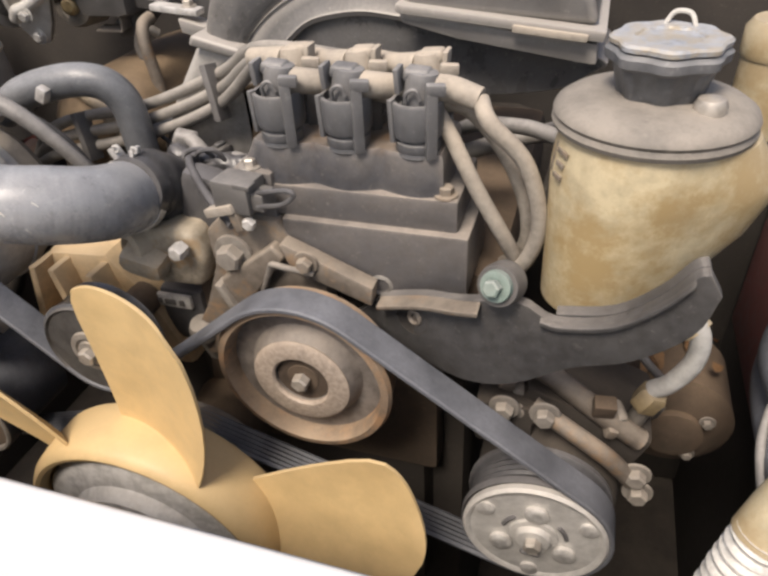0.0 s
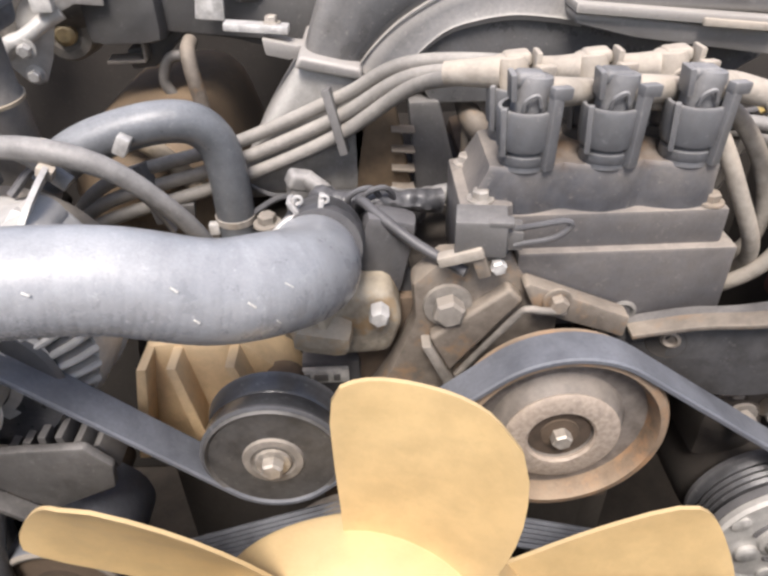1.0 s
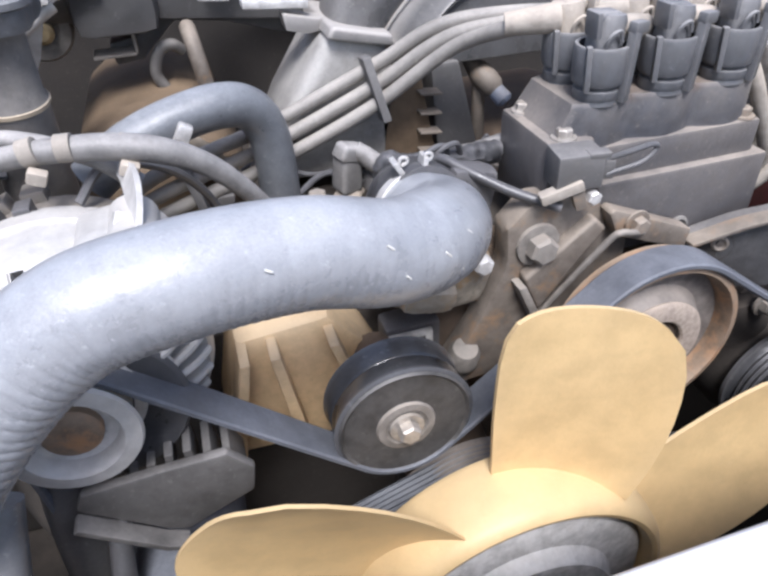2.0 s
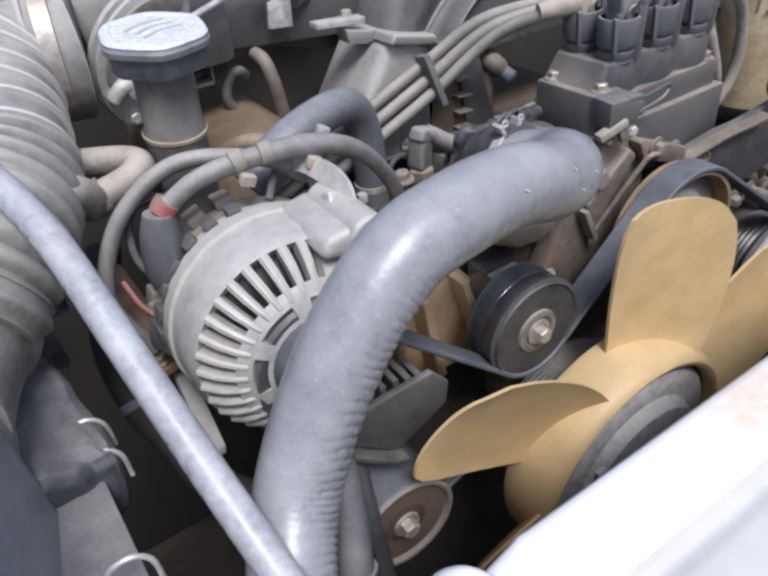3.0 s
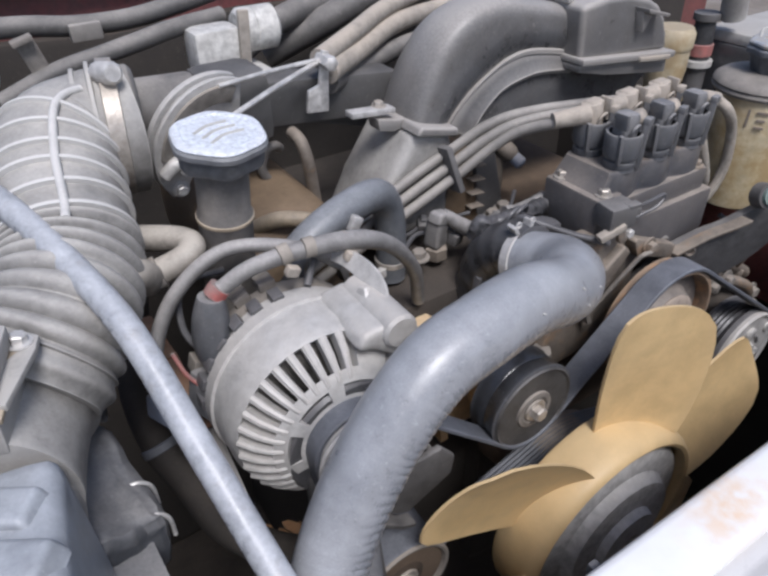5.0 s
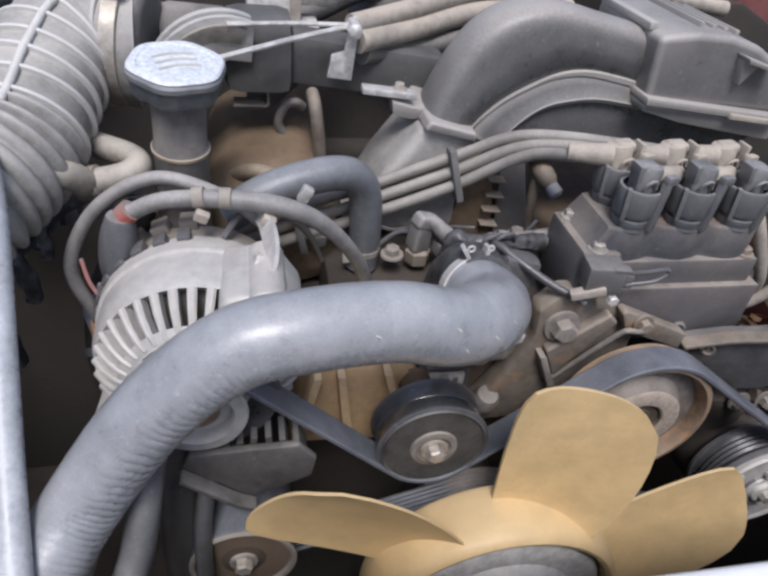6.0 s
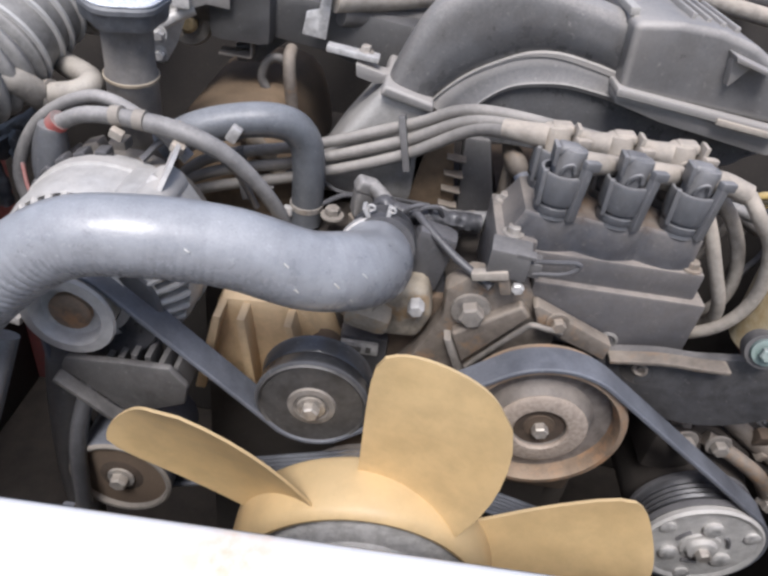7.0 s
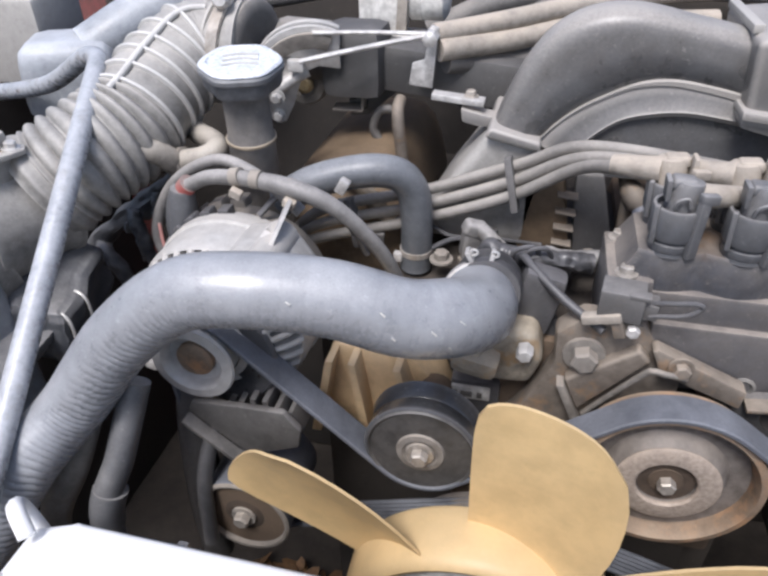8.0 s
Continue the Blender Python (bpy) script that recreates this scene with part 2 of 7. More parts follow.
# ---- shaping ----
def base(name, at, label, category, group=""):
    e = new(name)
    e.location = at
    e.empty_display_size = 0.02
    return tagged(e, label, category, group)


def finish(bm, name, material, sharp=38):
    bmesh.ops.recalc_face_normals(bm, faces=bm.faces)
    me = bpy.data.meshes.new(name)
    bm.to_mesh(me)
    bm.free()
    me.materials.append(material)
    me.polygons.foreach_set("use_smooth", [True] * len(me.polygons))
    me.set_sharp_from_angle(angle=radians(sharp))
    return me


def part(name, bm, material, parent=None, label=""):
    """Links a bmesh, in world places, as one mesh under a thing or a part."""
    ob = new(name, finish(bm, name, material))
    if parent:
        ob.parent = parent
        ob.matrix_parent_inverse = Matrix.Translation(-parent.location)
    return tagged(ob, label)


def thing(name, bm, material, label, category, group="", kind=""):
    return tagged(part(name, bm, material), label, category, group, kind)


def spline(pts, n=10):
    p = [Vector(q) for q in pts]
    p = [2 * p[0] - p[1], *p, 2 * p[-1] - p[-2]]
    out = []
    for i in range(1, len(p) - 2):
        a, b, c, d = p[i - 1:i + 3]
        for k in range(n):
            s = k / n
            out.append(0.5 * (2 * b + (c - a) * s + (2 * a - 5 * b + 4 * c - d) * s * s + (3 * b - a - 3 * c + d) * s ** 3))
    return [*out, p[-2].copy()]


def tube(bm, pts, radius, seg=14, n=10, wave=None, smooth=True, flat=1.0, mark=False):
    """A swept tube along a spline. radius: metres or a function of 0..1; wave(s, d): a factor on it, by the way d out from the middle."""
    line = spline(pts, n) if smooth else [Vector(q) for q in pts]
    t0 = (line[1] - line[0]).normalized()
    side = t0.orthogonal().normalized()
    rings, total = [], len(line) - 1
    along = bm.verts.layers.float.new("along") if mark else None
    for i, q in enumerate(line):
        t = (line[min(i + 1, total)] - line[max(i - 1, 0)]).normalized()
        side = (side - t * side.dot(t)).normalized()
        up = t.cross(side)
        s = i / total
        r = radius(s) if callable(radius) else radius
        ring = []
        for k in range(seg):
            a = 2 * math.pi * k / seg
            d = side * math.cos(a) + up * math.sin(a) * flat
            ring.append(bm.verts.new(q + d * r * (wave(s, d) if wave else 1)))
            if mark:
                ring[-1][along] = s
        rings.append(ring)
    for a, b in zip(rings, rings[1:]):
        for k in range(seg):
            bm.faces.new((a[k], a[(k + 1) % seg], b[(k + 1) % seg], b[k]))
    bm.faces.new(rings[0][::-1])
    bm.faces.new(rings[-1])
    return bm


AXIS = {"z": Matrix(), "y": pose(0, 0, 0, -90, 0, 0), "-y": pose(0, 0, 0, 90, 0, 0), "x": pose(0, 0, 0, 0, 90, 0), "-x": pose(0, 0, 0, 0, -90, 0)}


def turned(bm, at, axis, profile, seg=28, wobble=None, hollow=False):
    """A lathe: profile of (radius, height along the axis), closed at both ends, or, when hollow, back onto itself. axis: a key of AXIS or a direction."""
    m = AXIS[axis] if isinstance(axis, str) else Vector(axis).to_track_quat("Z", "Y").to_matrix().to_4x4()
    m = Matrix.Translation(at) @ m
    rings = []
    for r, h in profile:
        ring = []
        for k in range(seg):
            a = 2 * math.pi * k / seg
            f = r * (wobble(a, h) if wobble else 1)
            ring.append(bm.verts.new(m @ Vector((f * math.cos(a), f * math.sin(a), h))))
        rings.append(ring)
    for a, b in zip(rings, rings[1:] + rings[:1] if hollow else rings[1:]):
        for k in range(seg):
            bm.faces.new((a[k], a[(k + 1) % seg], b[(k + 1) % seg], b[k]))
    if not hollow:
        bm.faces.new(rings[0][::-1])
        bm.faces.new(rings[-1])
    return bm


def soften(bm, geom_edges, width, seg=2):
    if width > 0:
        bmesh.ops.bevel(bm, geom=geom_edges, offset=width, segments=seg, profile=0.6, affect="EDGES", clamp_overlap=True)


def block(bm, at, size, bevel=0.003, turn=(0, 0, 0), taper=1.0, seg=2):
    """A box with rounded edges, centred at a place; taper narrows its top."""
    tmp = bmesh.new()
    bmesh.ops.create_cube(tmp, size=1)
    for v in tmp.verts:
        f = taper if v.co.z > 0 else 1
        v.co = Vector((v.co.x * size[0] * f, v.co.y * size[1] * f, v.co.z * size[2]))
    soften(tmp, tmp.edges[:], bevel, seg)
    return join(bm, tmp, pose(*at, *turn))


def join(bm, other, m=Matrix()):
    made = {v: bm.verts.new(m @ v.co) for v in other.verts}
    for f in other.faces:
        bm.faces.new([made[v] for v in f.verts])
    other.free()
    return bm


def plate(bm, outline, y0, y1, bevel=0.002, m=Matrix(), seg=2):
    """An outline of (x, z), given depth from y0 to y1."""
    tmp = bmesh.new()
    a = [tmp.verts.new((x, y0, z)) for x, z in outline]
    b = [tmp.verts.new((x, y1, z)) for x, z in outline]
    n = len(outline)
    tmp.faces.new(a)
    tmp.faces.new(b[::-1])
    for k in range(n):
        tmp.faces.new((a[k], b[k], b[(k + 1) % n], a[(k + 1) % n]))
    bmesh.ops.recalc_face_normals(tmp, faces=tmp.faces)
    soften(tmp, [e for e in tmp.edges if e.is_manifold], bevel, seg)
    bmesh.ops.triangulate(tmp, faces=[f for f in tmp.faces if len(f.verts) > 4])
    return join(bm, tmp, m)


def bolt(bm, at, axis="-y", r=0.007, washer=True, h=None):
    h = h or r * 0.9
    if washer:
        turned(bm, at, axis, [(r * 1.0, -0.001), (r * 1.55, 0), (r * 1.5, h * 0.3), (r * 1.0, h * 0.34)], 18)
    m = Matrix.Translation(at) @ (AXIS[axis] if isinstance(axis, str) else Vector(axis).to_track_quat("Z", "Y").to_matrix().to_4x4())
    tmp = bmesh.new()
    hexagon = [[tmp.verts.new((q * math.cos(k * math.pi / 3 + 0.3), q * math.sin(k * math.pi / 3 + 0.3), z)) for k in range(6)]
               for q, z in ((r, h * 0.2), (r, h * 1.25), (r * 0.8, h * 1.45))]
    for a, b in zip(hexagon, hexagon[1:]):
        for k in range(6):
            tmp.faces.new((a[k], a[(k + 1) % 6], b[(k + 1) % 6], b[k]))
    tmp.faces.new(hexagon[-1])
    tmp.faces.new(hexagon[0][::-1])
    return join(bm, tmp, m)


def rounded(outline, n=4):
    """An open run of (x, z) drawn through with a smooth curve."""
    return [(q.x, q.z) for q in spline([(x, 0, z) for x, z in outline], n)]


def B():
    return bmesh.new()


# ---- the setting: ground and the engine bay's sheet metal ----
bm = B()
bmesh.ops.create_grid(bm, x_segments=60, y_segments=60, size=40)
for v in bm.verts:
    v.co.z = 0.01 * noise.noise(v.co * 0.7)
thing("ground", bm, soil, "bare brown soil under the car", "ground", kind="structure")

bm = plate(B(), [(-0.95, 0.35), (0.6, 0.35), (0.6, 1.17), (0.3, 1.19), (-0.3, 1.19), (-0.95, 1.21)], 0.78, 0.80, 0.006)
block(bm, (-0.175, 0.9, 1.24), (1.55, 0.3, 0.02), 0.006, (12, 0, 0))
thing("wall_firewall", bm, maroon_paint, "dusty maroon painted firewall and cowl panel", "firewall", kind="structure")
bm = plate(B(), [(0, 0.35), (0.62, 0.35), (0.62, 1.08), (0, 1.02)], -0.01, 0.01, 0.004, pose(-0.86, 0.16, 0, 0, 0, 90))
thing("wall_inner_wing", bm, grime_and_shade, "dark inner wing of the engine bay", "inner wing", kind="structure")
bm = plate(B(), [(0, 0.35), (0.62, 0.35), (0.62, 0.93), (0, 0.9)], -0.01, 0.01, 0.004, pose(0.24, 0.16, 0, 0, 0, 90))
block(bm, (0.33, 0.47, 0.92), (0.18, 0.62, 0.02), 0.006)
thing("wall_inner_wing", bm, grime_and_shade, "dark inner wing beside the reservoir", "inner wing", kind="structure")
# Added dark panel hiding the maroon; stands in for the dark behind the engine.
bm = plate(B(), [(-0.8, 0.36), (0.5, 0.36), (0.5, 1.1), (0.27, 1.115), (0.2, 1.147), (-0.3, 1.158), (-0.43, 1.153), (-0.8, 1.17)], 0.755, 0.775, 0.008)
thing("wall_dark_panel", bm, grime_and_shade, "added dark panel standing in for the dark depth before the firewall", "insulation mat", kind="structure")
bm = block(B(), (-0.31, 0.47, 0.34), (1.12, 0.66, 0.03), 0.005)
thing("floor_undertray", bm, grime_and_shade, "grimy dark tray under the engine", "undertray", kind="structure")


def front_panel():
    e = base("radiator_support", (-0.2, 0.09, 0.4), "white painted radiator support panel with rust-brown scrapes", "body panel")
    bm = plate(B(), [(-0.482, 0.975), (-0.47, 1.0), (-0.44, 1.014), (0.34, 1.014), (0.34, 0.975)], 0.100, 0.1335, 0.006, seg=3)
    part("top_flange", bm, white_paint, e)
    bm = plate(B(), [(-0.04, 0.985), (0.008, 0.985), (0.008, 1.0015), (0.0, 1.004), (-0.006, 1.001), (-0.012, 1.003), (-0.04, 0.998), (-0.055, 0.96), (-0.04, 0.955)], -0.34, 0.47, 0.002, pose(0, 0.098, 0, 0, 0, 90))
    part("front_step", bm, shaded_white_paint, e, "white painted step of the panel, greyed for its shade")
    bm = plate(B(), [(-0.6, 0.4), (0.34, 0.4), (0.34, 0.96), (-0.6, 0.96)], 0.064, 0.10, 0.004)
    part("radiator_core", bm, grime_and_shade, e, "dark dusty radiator core")
    for x in (-0.386, -0.022):
        part("clip", block(B(), (x, 0.136, 1.0), (0.006, 0.006, 0.012), 0.0015), black_rubber, e, "small black plastic clip")
    bm = tube(B(), [(-0.468, 0.135, 0.985), (-0.476, 0.136, 1.008), (-0.47, 0.128, 1.02), (-0.46, 0.12, 1.012)], 0.0045, 10)
    part("hook", bm, white_paint, e)


front_panel()


# ---- engine body ----
def engine():
    e = base("engine_block", (-0.22, 0.5, 0.355), "grimy brown cast engine block and front cover", "engine")
    bm = block(B(), (-0.22, 0.58, 0.66), (0.36, 0.42, 0.6), 0.02)
    block(bm, (-0.17, 0.385, 0.78), (0.2, 0.07, 0.36), 0.02)
    part("block", bm, grime_and_shade, e)
    bm = plate(B(), [(-0.388, 0.885), (-0.387, 0.92), (-0.373, 0.978), (-0.316, 0.983), (-0.289, 0.95), (-0.268, 0.9), (-0.262, 0.88)], 0.335, 0.40, 0.008)
    part("front_cover", bm, tan_cover, e, "tan dusty ribbed front cover")
    for x0, x1 in ((-0.352, -0.342), (-0.369, -0.384), (-0.318, -0.296)):
        bm = plate(B(), [(x0 - 0.003, 0.976), (x0 + 0.003, 0.976), (x1 + 0.004, 0.9), (x1 - 0.004, 0.9)], 0.316, 0.34, 0.0015)
        part("rib", bm, tan_cover, e)
    bm = plate(B(), [(-0.265, 0.8), (-0.24, 1.0), (-0.12, 1.0), (-0.06, 0.97), (-0.06, 0.8)], 0.345, 0.37, 0.006)
    part("front_plate", bm, brown_grime, e, "brown grimy engine front plate")
    bm = block(B(), (-0.395, 0.565, 1.01), (0.122, 0.26, 0.11), 0.042, (0, -8, 0), 0.84, 4)
    part("valve_cover", bm, tan_metal, e, "tan brown dusty valve cover")
    bm = block(B(), (-0.255, 0.5, 0.955), (0.2, 0.24, 0.08), 0.012)
    part("lower_manifold", bm, grime_and_shade, e)
    bm = block(B(), (-0.09, 0.5, 0.965), (0.14, 0.3, 0.07), 0.014)
    part("valve_cover", bm, brown_grime, e, "brown dusty valve cover")


engine()


# ---- pulleys and belt ----
YB = 0.2825


def big_pulley():
    c = (-0.1327, 0.275, 0.9525)
    e = base("steering_pump_pulley", (c[0], 0.30, c[2]), "rust-rimmed dished steel pulley with a raised hub and central bolt", "pulley")
    bm = turned(B(), c, "y", [(0.0505, 0.013), (0.051, 0.005), (0.0535, -0.001), (0.0578, 0.0), (0.0596, 0.003), (0.0586, 0.005), (0.056, 0.006), (0.056, 0.022), (0.0564, 0.0235), (0.0562, 0.026), (0.05, 0.026)], 56, hollow=True)
    part("rim", bm, rust_steel, e, "rusty orange-brown pulley rim")
    bm = turned(B(), c, "y", [(0.0509, 0.011), (0.0495, 0.0145), (0.0455, 0.0155), (0.0405, 0.014), (0.0365, 0.009), (0.034, 0.003), (0.0315, 0.001), (0.019, 0.001), (0.0175, 0.008), (0.012, 0.008), (0.012, 0.024), (0.05, 0.024)], 56)
    part("dish", bm, pulley_steel, e)
    # Dark brown puts some of the recess's shade into its colour.
    part("recess", turned(B(), c, "y", [(0.0178, 0.0035), (0.0115, 0.0045), (0.0105, 0.003), (0.002, 0.003), (0.002, 0.01), (0.0178, 0.01)], 32), brown_grime, e, "brown recess round the bolt, coloured dark for its shade")
    bm = turned(B(), c, "y", [(0.0182, 0.0004), (0.0195, -0.0008), (0.0295, -0.0012), (0.0325, 0.0004), (0.0318, 0.002), (0.0184, 0.002)], 44, hollow=True)
    part("hub_ring", bm, pale_steel, e, "paler worn hub ring")
    part("bolt", bolt(B(), (c[0], c[1] + 0.003, c[2]), "-y", 0.0058, False), bolt_steel, e, "bright hexagon bolt")
    part("shaft", turned(B(), (c[0], 0.29, c[2]), "y", [(0.012, 0), (0.012, 0.05), (0.03, 0.055), (0.04, 0.06), (0.04, 0.1), (0.03, 0.11)], 24), grime_and_shade, e)


def idler():
    e = base("idler_pulley", (-0.291, 0.30, 0.946), "black idler pulley with a pale front face and bolt", "pulley")
    c = (-0.291, 0.272, 0.946)
    bm = turned(B(), c, "y", [(0.036, 0.006), (0.0385, 0.001), (0.0405, 0.002), (0.0395, 0.005), (0.0392, 0.013), (0.038, 0.0145), (0.0392, 0.016), (0.0395, 0.025), (0.0405, 0.028), (0.036, 0.03)], 48)
    part("rim", bm, gloss_black, e, "glossy black grooved rim")
    bm = turned(B(), c, "y", [(0.0385, 0.0008), (0.0372, -0.0006), (0.0355, 0.0008), (0.034, 0.004), (0.02, 0.005), (0.018, 0.002), (0.012, 0.001), (0.012, 0.02), (0.0365, 0.02)], 44)
    part("face", bm, bracket_plate, e)
    part("hub", turned(B(), c, "y", [(0.011, 0.0), (0.0125, -0.0015), (0.0165, -0.001), (0.0175, 0.0015), (0.0165, 0.004)], 32), dull_alloy, e)
    part("bolt", bolt(B(), (c[0], 0.2715, c[2]), "-y", 0.0065), bolt_steel, e)
    part("stem", turned(B(), (c[0], 0.29, c[2]), "y", [(0.013, 0), (0.013, 0.05)], 16), brown_grime, e)


ALT = (-0.447, 0.262, 1.004)


def serpentine():
    wheels = [(ALT[0], ALT[2], 0.025, 1), (-0.291, 0.946, 0.0398, -1), (-0.1327, 0.9525, 0.0565, 1), (0.0218, 0.8524, 0.0465, 1),
              (-0.2405, 0.827, 0.058, -1), (-0.4245, 0.863, 0.0372, 1)]
    loop, n = [], len(wheels)
    ends = []
    for i in range(n):
        (x0, z0, r0, s0), (x1, z1, r1, s1) = wheels[i], wheels[(i + 1) % n]
        d = math.hypot(x1 - x0, z1 - z0)
        ang = math.atan2(z1 - z0, x1 - x0)
        k = (s0 * r0 - s1 * r1) / d
        b = ang + math.acos(max(-1, min(1, k)))
        ends.append(((x0 + s0 * r0 * math.cos(b), z0 + s0 * r0 * math.sin(b)), (x1 + s1 * r1 * math.cos(b), z1 + s1 * r1 * math.sin(b))))
    for i in range(n):
        a, b = ends[i]
        for k in range(12):
            f = k / 12
            loop.append((a[0] + (b[0] - a[0]) * f, a[1] + (b[1] - a[1]) * f))
        x, z, r, s = wheels[(i + 1) % n]
        p, q = b, ends[(i + 1) % n][0]
        a0, a1 = math.atan2(p[1] - z, p[0] - x), math.atan2(q[1] - z, q[0] - x)
        turn = (a0 - a1) % (2 * math.pi) if s > 0 else -((a1 - a0) % (2 * math.pi))
        for k in range(16):
            t = a0 - turn * k / 16
            loop.append((x + r * math.cos(t), z + r * math.sin(t)))
    m, half, thick = len(loop), 0.0113, 0.0042
    backing = [(-half, 0.0014), (-half, thick * 0.8), (-half + 0.001, thick), (half - 0.001, thick), (half, thick * 0.8), (half, 0.0014)]
    teeth = [(-half + 0.0003 + (2 * half - 0.0006) * k / 12, 0.0014 if k % 2 == 0 else 0.0) for k in range(13)]
    teeth += [(half - 0.0003, 0.0016), (-half + 0.0003, 0.0016)]
    e = base("serpentine_belt", (-0.2, YB, 0.9), "dusty black rubber drive belt round the pulleys", "drive belt")
    for name, sect in (("backing", backing), ("ribbed_face", teeth)):
        bm, rings, w_ = B(), [], len(sect)
        for i, (x, z) in enumerate(loop):
            (xa, za), (xb, zb) = loop[i - 1], loop[(i + 1) % m]
            t = Vector((xb - xa, 0, zb - za)).normalized()
            o = Vector((-t.z, 0, t.x))
            c = Vector((x, YB, z))
            rings.append([bm.verts.new(c + Vector((0, w, 0)) + o * h) for w, h in sect])
        for i in range(m):
            a, b = rings[i], rings[(i + 1) % m]
            for k in range(w_):
                bm.faces.new((a[k], a[(k + 1) % w_], b[(k + 1) % w_], b[k]))
        part(name, bm, belt_rubber, e)



def hidden_wheels():
    x, z, r = -0.2405, 0.827, 0.0578
    e = base("water_pump_pulley", (x, 0.30, z), "dark steel water pump pulley behind the fan", "pulley")
    part("rim", turned(B(), (x, 0.268, z), "y", [(r - 0.004, 0), (r + 0.002, 0.001), (r, 0.003), (r, 0.026), (r + 0.002, 0.028), (r - 0.015, 0.03)], 48), pulley_steel, e)
    part("stem", turned(B(), (x, 0.297, z), "y", [(0.03, 0), (0.035, 0.05)], 20), brown_grime, e)
    x, z = -0.4245, 0.863
    e = base("tensioner_pulley", (x, 0.31, z), "smooth blue-grey tensioner pulley with a pale rim", "pulley")
    part("barrel", turned(B(), (x, 0.25, z), "y", [(0.034, 0.003), (0.0362, 0.0), (0.0376, 0.001), (0.0374, 0.004), (0.0366, 0.02), (0.0366, 0.07), (0.034, 0.072)], 48, hollow=True), belt_rubber, e)
    part("rim", turned(B(), (x, 0.2488, z), "y", [(0.0332, 0.004), (0.034, 0.0004), (0.036, 0.0), (0.0377, 0.0012), (0.0377, 0.0022), (0.034, 0.005)], 48, hollow=True), dull_alloy, e, "pale worn rim")
    part("face", turned(B(), (x, 0.253, z), "y", [(0.0345, 0.0), (0.03, 0.004), (0.018, 0.005), (0.016, 0.0), (0.011, -0.001), (0.011, 0.01), (0.034, 0.012)], 40), brown_grime, e, "brown grimy dished face")
    part("bolt", bolt(B(), (x, 0.252, z), "-y", 0.0065), bolt_steel, e)
    part("stem", turned(B(), (x, 0.264, z), "y", [(0.014, 0), (0.014, 0.09)], 16), brown_grime, e)



big_pulley(), idler(), serpentine(), hidden_wheels()


